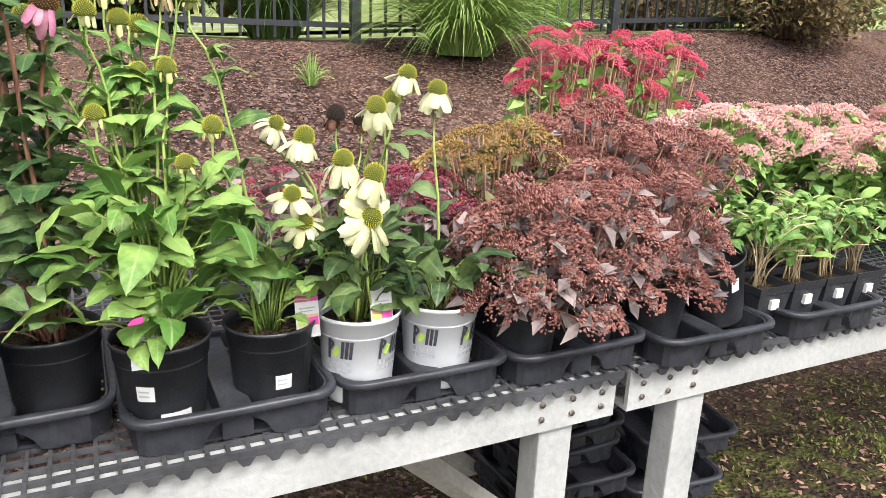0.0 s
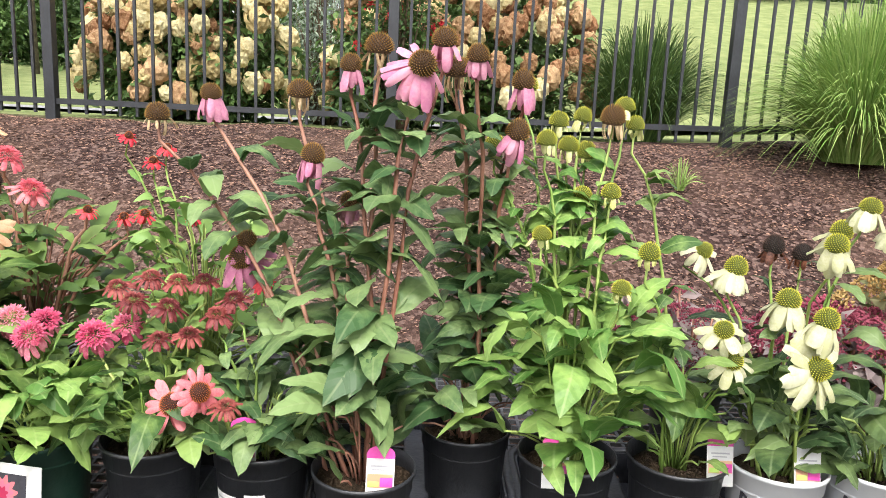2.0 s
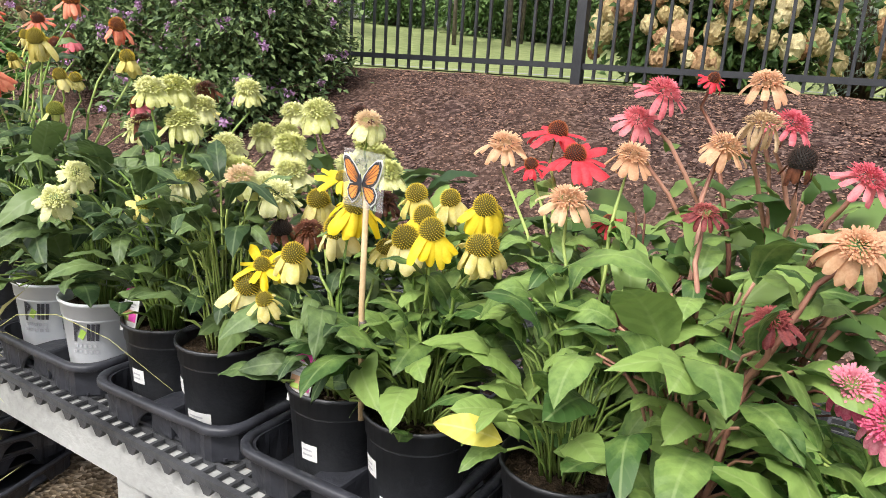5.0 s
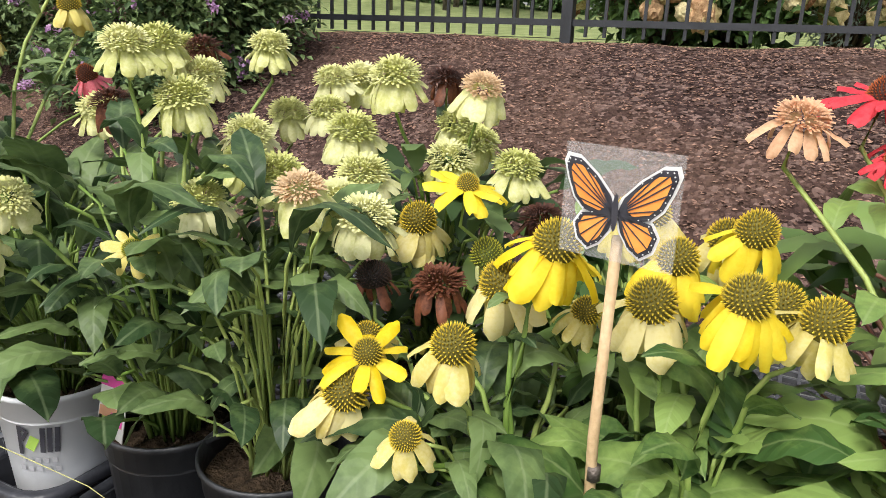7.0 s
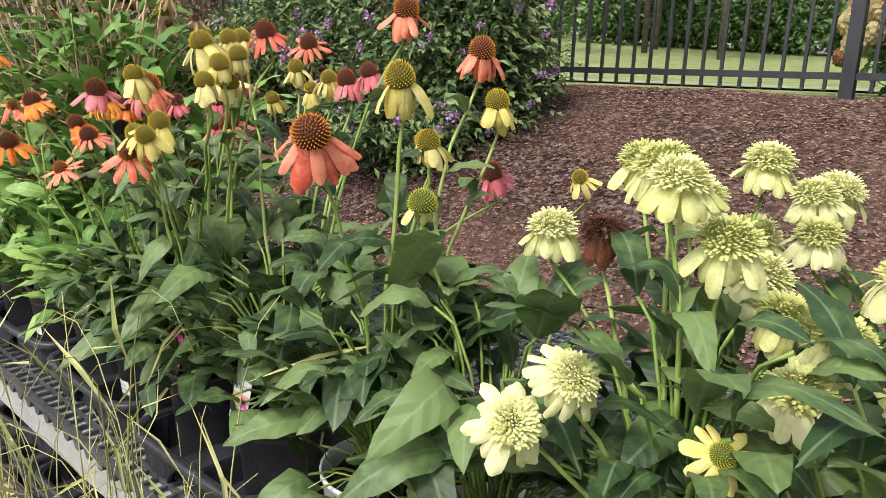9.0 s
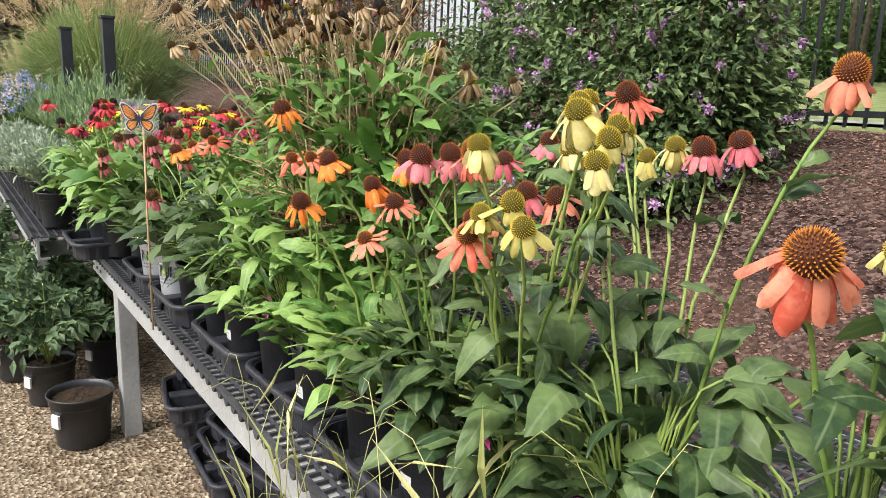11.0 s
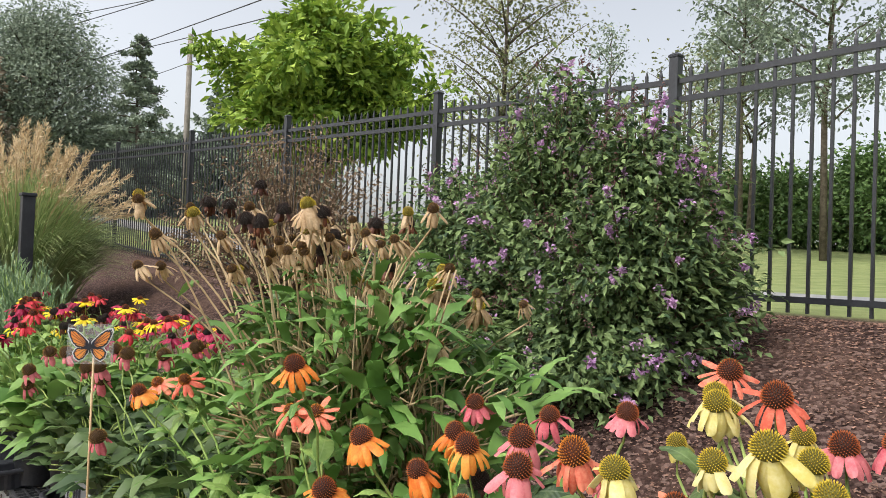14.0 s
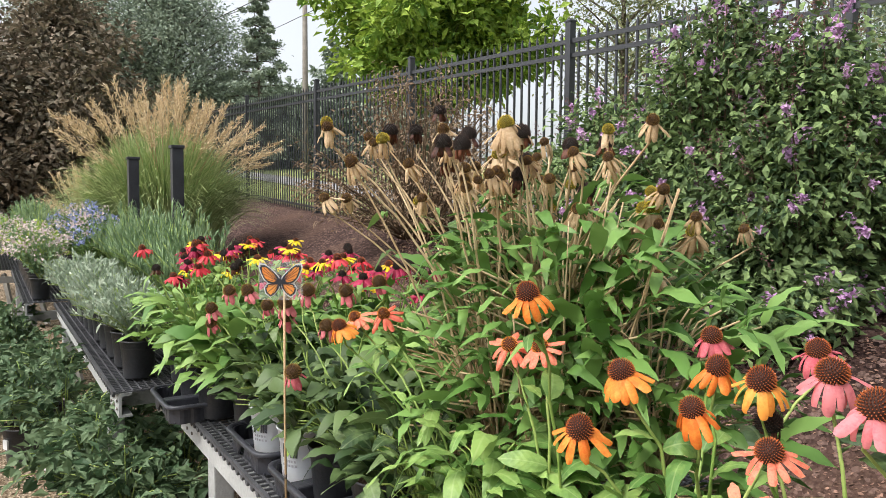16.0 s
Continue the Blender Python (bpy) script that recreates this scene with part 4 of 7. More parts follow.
def petal_poses(n, droop, ratio, rng):
    """Poses of one flower's ray petals, in units of the petal's length."""
    out = []
    for i in range(n):
        a = 2 * math.pi * (i + rng.uniform(-0.25, 0.25)) / n
        dr = radians(min(100, max(-10, droop + rng.normal() * (13 if droop < 62 else 17))))
        s = rng.uniform(0.65, 1.15) if droop > 58 else rng.uniform(0.85, 1.12)
        out.append(Matrix.Rotation(a, 4, "Z") @ Matrix.Translation((ratio * 0.62, 0, -0.02)) @ Matrix.Rotation(dr, 4, "Y") @ Matrix.Rotation(rng.normal() * 0.18, 4, "X") @ Matrix.Diagonal((s, s * rng.uniform(0.9, 1.15), s, 1)))
    return out


COROLLA = {}


def corolla(code, v):
    """All ray petals of a small or distant flower as one ring."""
    if (code, v) not in COROLLA:
        cone, col, n, ln, droop, cr, tilt = KIND[code]
        rng = np.random.default_rng(len(COROLLA) + 400)
        vs, fs = [], []
        for pm in petal_poses(n, droop, cr / ln, rng):
            me = PETALS[col][int(rng.integers(0, 4))]
            o = len(vs)
            vs += [pm @ q.co for q in me.vertices]
            fs += [tuple(k + o for k in f.vertices) for f in me.polygons]
        COROLLA[code, v] = soup("corolla", vs, fs, M["p_" + col], True)
    return COROLLA[code, v]


def flower(plant, x, y, z, code, rng, stem_from, stem_mat, stem_leaf=None, n_leaf=0, leaf_len=0.1, bend=0.35):
    cone, col, n, ln, droop, cr, tilt = KIND[code]
    size = rng.uniform(0.92, 1.1)
    ln, cr = ln * size, cr * size
    az = rng.uniform(-0.6, 0.6) + (0.25 if x > -0.8 else 0.55)
    tip = Vector((x, y, z))
    base = Vector(stem_from)
    d = Vector((-math.sin(radians(tilt)) * math.sin(-az), -math.sin(radians(tilt)) * math.cos(az), math.cos(radians(tilt))))
    neck = tip - d * 0.012
    far = math.hypot(neck.x - base.x, neck.y - base.y) > 0.17
    mid = Vector((base.x + 0.3 * (neck.x - base.x) + rng.normal() * 0.012, base.y + 0.3 * (neck.y - base.y) + rng.normal() * 0.012, base.z + (0.66 if far else 0.78) * (neck.z - base.z)))
    pts = bez(base, mid, neck - d * 0.035, 7) + [neck]
    pts = [q + Vector((math.sin(k * 1.9 + x * 40) * 0.0035, math.cos(k * 2.3 + y * 40) * 0.0035, 0)) if 0 < k < 7 else q for k, q in enumerate(pts)]
    stem = place("stem", tubes("stem", [(pts, [(0.0042 if stem_mat == "stem_red" else 0.0033) - 0.0013 * i / 8 for i in range(9)])], M[stem_mat], 6), plant)
    rot = d.to_track_quat("Z", "Y").to_matrix().to_4x4() @ Matrix.Rotation(rng.uniform(0, 6.28), 4, "Z")
    tallness = rng.uniform(1.05, 1.3)
    m = Matrix.Translation(tip) @ rot
    if cone.startswith("pom"):
        pk = "tan" if cone == "pomb" else col
        head = place("flower_head", POMS[pk][int(rng.integers(0, 2))], plant, m @ Matrix.Diagonal((cr, cr, cr, 1)), f"{col} double flower head" if col in ("cream", "peach") else "")
    else:
        head = place("flower_head", CONES[cone], plant, m @ Matrix.Diagonal((cr * 0.93, cr * 0.93, cr * 0.93 * tallness, 1)))
    if y < 0.11 and x > -2.8 and ln >= 0.036:
        for pm in petal_poses(n, droop, cr / ln, rng):
            place("petal", PETALS[col][int(rng.integers(0, 4))], head, m @ Matrix.Diagonal((ln, ln, ln, 1)) @ pm)
    else:
        place("corolla", corolla(code, int(rng.integers(0, 3))), head, m @ Matrix.Diagonal((ln, ln, ln, 1)))
    for k in range(n_leaf):
        t = rng.uniform(0.12, 0.86)
        q = t * 7
        i = int(q)
        p = pts[i].lerp(pts[i + 1], q - i)
        L = leaf_len * (1.15 - 0.6 * t) * rng.uniform(0.8, 1.25)
        put_leaf(plant, p, rng.uniform(0, 6.28), rng.uniform(-0.1, 0.7), L, stem_leaf, rng)
    return head


GATHER = {}


def gathered(plant):
    """Joins the leaves collected for a plant of the back rows into one mesh."""
    rows = GATHER.pop(plant, [])
    if not rows:
        return
    vs, fs, o = [], [], 0
    for me, m in rows:
        co = np.empty(len(me.vertices) * 3)
        me.vertices.foreach_get("co", co)
        q = np.array(m)
        vs.append(co.reshape(-1, 3) @ q[:3, :3].T + q[:3, 3])
        fs += [tuple(k + o for k in f.vertices) for f in me.polygons]
        o += len(me.vertices)
    place("foliage", soup("foliage", np.concatenate(vs).tolist(), fs, JOINED[rows[0][0].materials[0]], True), plant, kind="stuff")


def put_leaf(plant, p, az, pitch, length, key, rng):
    me = LEAVES[key][int(rng.integers(0, 6))]
    m = Matrix.Translation(p) @ Matrix.Rotation(az, 4, "Z") @ Matrix.Rotation(-pitch, 4, "Y") @ Matrix.Rotation(rng.normal() * 0.35, 4, "X") @ Matrix.Diagonal((length, length * rng.uniform(0.85, 1.15), length, 1))
    if plant in GATHER:
        GATHER[plant].append((me, m))
        return None
    return place("leaf", me, plant, m)


def potted(x, y, pot="black", z=None, label="", name="potted_coneflower", tilt=0.0):
    z = TOP + 0.010 if z is None else z
    p = thing(name, (x, y, z), label, "potted plant", "potted plants on the bench")
    ob = place("pot", POTS[pot], p, WORLD[p] @ Matrix.Rotation(-0.3, 4, "Z"), {"black": "black plastic nursery pot", "white": "white printed plastic pot", "green": "dark green plastic pot"}[pot])
    place("soil", SOIL, p, WORLD[p] @ Matrix.Translation((0, 0, POT_H * 0.86)))
    return p, ob, z + POT_H * 0.86


def coneflower(x, y, label, flowers=(), pot="black", leaf="broad", n_leaf=26, spread=0.17, height=0.2, leaf_len=0.15, stem="stem", n_stem_leaf=2, seed=0, z=None, tag=None, stickers=(), petiole=True, stem_leaf_len=None):
    rng = np.random.default_rng(1000 + seed)
    if z is None and y < 0.135 and x > -5.1:
        y = max(y, 0.105)
    p, ob, top = potted(x, y, pot, z, label)
    back = y > 0.28 or x < -3.95
    if back:
        GATHER[p] = []
    n_leaf, leaf_len, n_stem_leaf = int(n_leaf * 1.7), leaf_len * 0.8, n_stem_leaf + (3 if len(flowers) < 9 else 2)
    if pot == "white":
        for a in (-2.1, -0.75, 0.9, 2.4):
            brand_print(ob, a)
    for a, z0, z1, h in stickers:
        sticker(ob, a, z0, z1, h)
    if tag:
        tag_parts(p, x + tag[0], y + tag[1] * 0.85, top + 0.014, tag[2] if len(tag) > 2 else 0.0, style="white" if pot == "white" else "pink")
    for f in flowers:
        bx, by = x + (f[0] - x) * 0.15 + rng.normal() * 0.012, y + (f[1] - y) * 0.15 + rng.normal() * 0.012
        flower(p, *f, rng, (bx, by, top - 0.01), stem, leaf, n_stem_leaf, stem_leaf_len or leaf_len * 0.85)
    lines = []
    for i in range(n_leaf):
        az = rng.uniform(0, 6.28)
        r0 = rng.uniform(0.0, 0.03)
        rr = spread * math.sqrt(rng.uniform(0.05, 1)) * 0.6
        hh = height * rng.uniform(0.1, 1.0) * (1.15 - 0.5 * rr / spread)
        base = Vector((x + r0 * math.cos(az), y + r0 * math.sin(az), top - 0.005))
        end = Vector((x + rr * math.cos(az), y + rr * math.sin(az), top + hh))
        if petiole:
            lines.append((bez(base, (base.x + (end.x - base.x) * 0.3, base.y + (end.y - base.y) * 0.3, end.z), end, 4), 0.002))
        put_leaf(p, end, az + rng.normal() * 0.5, rng.uniform(-0.05, 0.95), leaf_len * rng.uniform(0.65, 1.2), leaf, rng)
    gathered(p)
    if lines:
        place("petiole", tubes("petiole", lines, M[stem], 4), p, kind="stuff")
    return p


# ---- the plants along the bench ----
S1 = ((-1.75, 0.085, 0.113, 0.2), (-1.1, 0.033, 0.06, 0.36))
S2 = ((-1.2, 0.066, 0.094, 0.2),)
S3 = ((-1.95, 0.08, 0.108, 0.34), (-1.2, 0.085, 0.115, 0.22))
TRAYPOS = ((0.27, 0.205, 0.0), (0.64, 0.205, 0.0), (1.0, 0.19, 0.02), (-0.10, 0.30, 0.0), (-0.46, 0.205, 0.0), (-1.03, 0.205, 0.0), (-1.42, 0.20, 0.02), (-1.81, 0.20, 0.03), (-2.20, 0.20, 0.0),
           (-2.66, 0.21, 0.02), (-3.08, 0.22, 0.0), (-3.49, 0.23, 0.03), (-3.88, 0.21, 0.02), (-4.36, 0.20, 0.0), (-4.78, 0.2, 0.0))
for tx, ty, tt in TRAYPOS:
    tray(tx, ty - 0.018, tt)

# white coneflowers in printed pots
coneflower(0.52, 0.08, "white coneflower with green cones in a white printed pot", [(0.60, 0.08, 1.41, "w"), (0.51, 0.00, 1.36, "w"), (0.60, 0.15, 1.36, "w"), (0.46, 0.02, 1.27, "w"), (0.50, -0.02, 1.25, "w"), (0.49, -0.03, 1.18, "wf"),
           (0.43, 0.15, 1.29, "w"), (0.38, 0.05, 1.21, "ws"), (0.40, 0.05, 1.16, "ws"), (0.39, 0.20, 1.31, "ws"), (0.49, 0.15, 1.33, "d"), (0.54, 0.15, 1.32, "d")], "white", "dark", 22, 0.16, 0.16, 0.12, seed=1, n_stem_leaf=1, tag=(0.03, -0.06))
coneflower(0.695, 0.07, "white coneflower with one tall stem in a white printed pot", [(0.68, 0.12, 1.38, "w")], "white", "dark", 18, 0.17, 0.14, 0.14, seed=2, n_stem_leaf=5)
# tall green-coned plants
coneflower(0.16, 0.09, "tall coneflower with spent green cones in a black pot", [(0.12, 0.20, 1.52, "g"), (0.16, 0.20, 1.53, "g"), (0.23, 0.20, 1.55, "g"), (0.20, 0.15, 1.53, "gd"), (0.01, 0.15, 1.48, "g"), (0.09, 0.12, 1.49, "g"), (0.14, 0.20, 1.48, "g"),
           (0.17, 0.20, 1.47, "g"), (0.16, 0.15, 1.40, "g"), (0.20, 0.12, 1.41, "g"), (0.21, 0.04, 1.27, "g"), (0.09, 0.10, 1.34, "g"), (0.07, 0.25, 1.58, "g")], "black", "light", 40, 0.2, 0.3, 0.15, n_stem_leaf=9, seed=3, tag=(-0.03, -0.08), stickers=S1)
coneflower(0.35, 0.11, "coneflower with broad green leaves in a black pot", [(0.25, 0.20, 1.52, "g"), (0.26, 0.08, 1.32, "g")], "black", "broad", 16, 0.15, 0.22, 0.12, n_stem_leaf=12, seed=4, tag=(0.06, -0.05), stickers=S2)
# tall purple coneflowers
coneflower(-0.18, 0.04, "tall purple coneflower with reddish stems in a black pot", [(-0.11, 0.00, 1.59, "pf"), (-0.08, 0.05, 1.63, "p"), (-0.22, 0.08, 1.59, "p"), (-0.18, 0.10, 1.62, "pd"), (-0.47, 0.20, 1.54, "p"), (-0.60, 0.30, 1.50, "pd"), (-0.32, 0.20, 1.55, "pd"),
           (-0.28, 0.10, 1.45, "p"), (-0.22, 0.10, 1.38, "p"), (-0.41, 0.20, 1.29, "p"), (-0.42, 0.20, 1.26, "pf")], "black", "olive", 8, 0.12, 0.16, 0.15, "stem_red", 13, 5, TOP + 0.002, (0.03, -0.06), S3, stem_leaf_len=0.12)
coneflower(-0.01, 0.20, "tall purple coneflower with a thick woody stem in a black pot", [(-0.03, 0.05, 1.61, "p"), (-0.06, 0.10, 1.59, "pd"), (0.05, 0.15, 1.58, "p"), (0.04, 0.10, 1.50, "p"), (-0.05, 0.22, 1.6, "pd")], "black", "olive", 16, 0.16, 0.16, 0.13, "stem_red", 24, 6)
coneflower(-0.24, 0.26, "bare-stemmed coneflower in a black pot", [], "black", "olive", 4, 0.1, 0.1, 0.1, "stem_red", 2, 7)
# coral doubles
coneflower(-0.36, 0.08, "coral double coneflower with a large plant tag in a black pot", [(-0.43, 0.00, 1.09, "cf"), (-0.39, 0.00, 1.07, "c"), (-0.44, 0.12, 1.18, "c"), (-0.42, 0.15, 1.20, "c"), (-0.38, 0.20, 1.22, "r")], "black", "olive", 34, 0.17, 0.12, 0.11, seed=8, tag=(-0.02, -0.06), stickers=S3)
coneflower(-0.545, 0.07, "rose-red double coneflower in a black pot", [(-0.613, 0.169, 1.138, "k"), (-0.641, 0.108, 1.138, "k"), (-0.52, 0.12, 1.19, "c"), (-0.47, 0.15, 1.23, "c"), (-0.53, 0.10, 1.14, "c"), (-0.48, 0.10, 1.15, "c"), (-0.48, 0.02, 1.06, "cf")], "black", "broad", 32, 0.18, 0.12, 0.12, seed=9, stickers=S2)
coneflower(-0.57, 0.44, "red coneflower with light green leaves in a black pot", [(-0.67, 0.40, 1.30, "r"), (-0.57, 0.40, 1.30, "r"), (-0.74, 0.50, 1.45, "r"), (-0.66, 0.50, 1.43, "r"), (-0.69, 0.50, 1.40, "r")], "black", "light", 80, 0.26, 0.34, 0.09, seed=10, n_stem_leaf=4)
pg = coneflower(-0.735, 0.06, "hot pink double coneflower in a dark green picture pot", [(-0.782, 0.121, 1.156, "k"), (-0.735, 0.135, 1.15, "k"), (-0.742, 0.10, 1.135, "k"), (-0.64, 0.20, 1.20, "c"), (-0.58, 0.20, 1.22, "c"), (-0.54, 0.22, 1.21, "c"), (-0.59, 0.15, 1.19, "c")], "green", "light", 40, 0.18, 0.14, 0.12, seed=11)


def picture_label(p, x, y):
    """A printed picture card on the pot's front."""
    m = Matrix.Translation((x + 0.01, y - POT_R - 0.006, TOP + 0.03)) @ Matrix.Rotation(radians(-8), 4, "X") @ Matrix.Rotation(-0.25, 4, "Z")
    bm = bmesh.new()
    box(bm, -0.062, 0, 0, 0.062, 0.002, 0.155)
    card = part("picture_card", bm, M["paper"], p, "white card with a pink flower picture", m)
    bm = bmesh.new()
    bm.faces.new([bm.verts.new(v) for v in ((-0.052, -0.001, 0.01), (0.036, -0.001, 0.01), (0.036, -0.001, 0.14), (-0.052, -0.001, 0.14))])
    part("picture", bm, M["ink"], card, m=m)
    rng = np.random.default_rng(4)
    for j, (cx, cz, r) in enumerate(((-0.008, 0.108, 0.026), (-0.034, 0.06, 0.024), (0.012, 0.066, 0.024), (-0.01, 0.03, 0.022), (0.022, 0.026, 0.016))):
        for layer, (grow, mt) in enumerate(((1.0, "p_rose"), (0.72, "p_hotpink"), (0.4, "p_magenta"))):
            bm = bmesh.new()
            pts = [(cx + r * grow * (1 + 0.2 * math.sin((11 - 2 * layer) * a + j)) * math.cos(a), cz + r * grow * (1 + 0.2 * math.sin((11 - 2 * layer) * a + j)) * math.sin(a)) for a in [6.283 * i / 60 for i in range(60)]]
            k = -0.0016 - 0.0004 * j - 0.0001 * layer
            bm.faces.new([bm.verts.new((max(-0.052, min(0.036, u)), k, max(0.01, min(0.14, w)))) for u, w in pts])
            part("picture_flower", bm, M[mt], card, m=m)
    for i in range(9):
        bm = bmesh.new()
        bm.faces.new([bm.verts.new(v) for v in ((0.041, -0.001, 0.02 + i * 0.009), (0.057, -0.001, 0.02 + i * 0.009), (0.057, -0.001, 0.024 + i * 0.009), (0.041, -0.001, 0.024 + i * 0.009))])
        part("print_bar", bm, M["ink"], card, m=m)


picture_label(pg, -0.735, 0.06)
# peach and red
coneflower(-0.93, 0.09, "peach double coneflower with large green leaves in a black pot", [(-0.97, 0.25, 1.38, "o"), (-0.80, 0.09, 1.31, "of"), (-0.96, 0.15, 1.31, "c"), (-0.86, 0.05, 1.23, "c")], "black", "broad", 32, 0.2, 0.32, 0.15, "stem_red", 5, 12, tag=(-0.03, -0.07))
p12 = coneflower(-1.08, 0.06, "peach and red coneflower with one yellow leaf in a black pot", [(-1.28, 0.25, 1.35, "o"), (-1.22, 0.30, 1.37, "rf"), (-1.18, 0.28, 1.34, "rf"), (-1.21, 0.20, 1.33, "r"), (-1.07, 0.20, 1.36, "o"), (-1.13, 0.15, 1.30, "o"), (-1.09, 0.20, 1.27, "r")], "black", "broad", 36, 0.2, 0.24, 0.13, "stem", 4, 13)
put_leaf(p12, (-1.1, -0.04, 1.05), -2.5, 0.3, 0.085, "yellow", np.random.default_rng(3))
coneflower(-0.9, 0.40, "rose and red coneflower mixture in a black pot", [(-1.07, 0.30, 1.44, "k2"), (-1.10, 0.30, 1.40, "k2"), (-1.03, 0.40, 1.46, "r"), (-0.95, 0.35, 1.46, "o"), (-0.93, 0.25, 1.41, "od"), (-0.91, 0.35, 1.41, "k2"), (-0.81, 0.25, 1.36, "k2"), (-0.88, 0.25, 1.37, "d"),
           (-0.76, 0.35, 1.31, "r"), (-0.69, 0.35, 1.30, "r")], "black", "broad", 56, 0.26, 0.34, 0.12, "stem_red", 5, 14)
coneflower(-1.1, 0.42, "leafy coneflower without flowers in a black pot", [], "black", "broad", 52, 0.24, 0.32, 0.13, "stem_red", 5, 15)
# yellow
coneflower(-1.31, 0.06, "yellow coneflower with golden cones in a black pot", [(-1.29, 0.08, 1.24, "Y"), (-1.36, 0.12, 1.21, "y"), (-1.35, 0.15, 1.24, "Y"), (-1.24, 0.12, 1.22, "y"), (-1.27, 0.2, 1.2, "y"), (-1.3, 0.24, 1.25, "Y"), (-1.4, 0.2, 1.26, "y")], "black", "broad", 28, 0.18, 0.16, 0.14, seed=16, n_stem_leaf=2, stickers=S1)
coneflower(-1.465, 0.05, "pale yellow coneflower with golden cones in a black pot", [(-1.64, 0.24, 1.21, "y"), (-1.484, 0.112, 1.204, "y"), (-1.484, 0.02, 1.181, "y"), (-1.433, 0.094, 1.253, "Y"), (-1.60, 0.08, 1.14, "ys"), (-1.58, 0.05, 1.14, "Ys"), (-1.59, 0.03, 1.11, "y"), (-1.50, -0.02, 1.12, "ys"),
           (-1.55, 0.12, 1.19, "db"), (-1.64, 0.15, 1.17, "d"), (-1.42, 0.15, 1.18, "ys")], "black", "dark", 28, 0.17, 0.15, 0.13, seed=17, n_stem_leaf=2, tag=(-0.03, -0.07), stickers=S2)
coneflower(-1.43, 0.36, "yellow coneflower with dark spent heads in a black pot", [(-1.577, 0.229, 1.259, "Yb"), (-1.646, 0.253, 1.199, "y"), (-1.56, 0.25, 1.18, "g"), (-1.50, 0.25, 1.23, "db"), (-1.40, 0.3, 1.24, "y"), (-1.33, 0.32, 1.22, "y")], "black", "broad", 50, 0.22, 0.24, 0.12, seed=18)
# cream doubles
coneflower(-1.735, 0.09, "cream double coneflower with pompom heads in a black pot", [(-1.80, 0.20, 1.25, "h"), (-1.709, 0.123, 1.257, "hb"), (-1.80, 0.08, 1.24, "h"), (-1.72, 0.25, 1.25, "h"), (-1.65, 0.15, 1.23, "h"), (-1.72, 0.20, 1.23, "h")], "black", "dark", 30, 0.18, 0.3, 0.12, "stem", 3, 19, stickers=S1)
coneflower(-1.89, 0.08, "cream double coneflower with tall heads in a black pot", [(-1.923, 0.108, 1.386, "h"), (-2.054, 0.3, 1.376, "h"), (-2.021, 0.16, 1.317, "db"), (-1.98, 0.20, 1.385, "h"), (-1.89, 0.15, 1.33, "h"), (-1.96, 0.25, 1.35, "h"), (-1.925, 0.335, 1.385, "h"), (-2.12, 0.22, 1.296, "h"), (-1.93, -0.032, 1.247, "hf"), (-1.95, 0.40, 1.29, "h"),
           (-1.89, 0.25, 1.28, "h"), (-1.85, 0.20, 1.26, "h"), (-1.83, 0.02, 1.20, "hs"), (-2.01, 0.30, 1.38, "db"), (-1.97, -0.05, 1.20, "hf")], "black", "dark", 38, 0.2, 0.34, 0.13, "stem", 3, 20, tag=(-0.05, -0.06), stickers=S2)
coneflower(-1.7, 0.42, "cream double coneflower massed with heads in a black pot", [(-1.90, 0.44, 1.34, "h"), (-1.89, 0.50, 1.34, "h"), (-1.727, 0.33, 1.357, "h"), (-1.72, 0.45, 1.35, "db"), (-1.62, 0.35, 1.35, "hb"), (-1.88, 0.40, 1.30, "h"), (-1.77, 0.30, 1.29, "h"), (-1.66, 0.35, 1.26, "h"),
           (-1.70, 0.45, 1.29, "h"), (-1.67, 0.45, 1.27, "h"), (-1.57, 0.35, 1.26, "h")], "black", "dark", 60, 0.26, 0.32, 0.12, "stem", 3, 21)
# mixed orange, coral and yellow
coneflower(-2.10, 0.06, "dark-leaved coneflower with a bare cone in a white printed pot", [(-2.217, 0.099, 1.323, "g")], "white", "dark", 46, 0.2, 0.3, 0.14, seed=22, n_stem_leaf=6)
coneflower(-2.28, 0.07, "coral and pale yellow coneflower in a white printed pot", [(-2.29, 0.00, 1.40, "if"), (-2.304, 0.30, 1.498, "i"), (-2.241, 0.084, 1.46, "iyf"), (-2.274, 0.301, 1.431, "iyf"), (-2.23, 0.12, 1.39, "iy"), (-2.257, 0.5, 1.313, "ys"), (-2.311, 0.2, 1.381, "iy")], "white", "dark", 46, 0.2, 0.3, 0.14, seed=23, n_stem_leaf=4)
coneflower(-2.53, 0.13, "mixed coral and yellow coneflower in a black pot", [(-2.409, 0.259, 1.55, "i"), (-2.787, 0.35, 1.467, "iy"), (-2.864, 0.35, 1.407, "iy"), (-2.729, 0.2, 1.512, "iy"), (-2.813, 0.40, 1.512, "ir"), (-2.643, 0.35, 1.449, "ip"), (-2.586, 0.35, 1.465, "ip"), (-2.316, 0.35, 1.325, "ip"), (-2.741, 0.35, 1.43, "iy"), (-2.691, 0.35, 1.451, "iy")], "black", "dark", 44, 0.21, 0.28, 0.14, seed=24, n_stem_leaf=4, tag=(-0.04, -0.07))
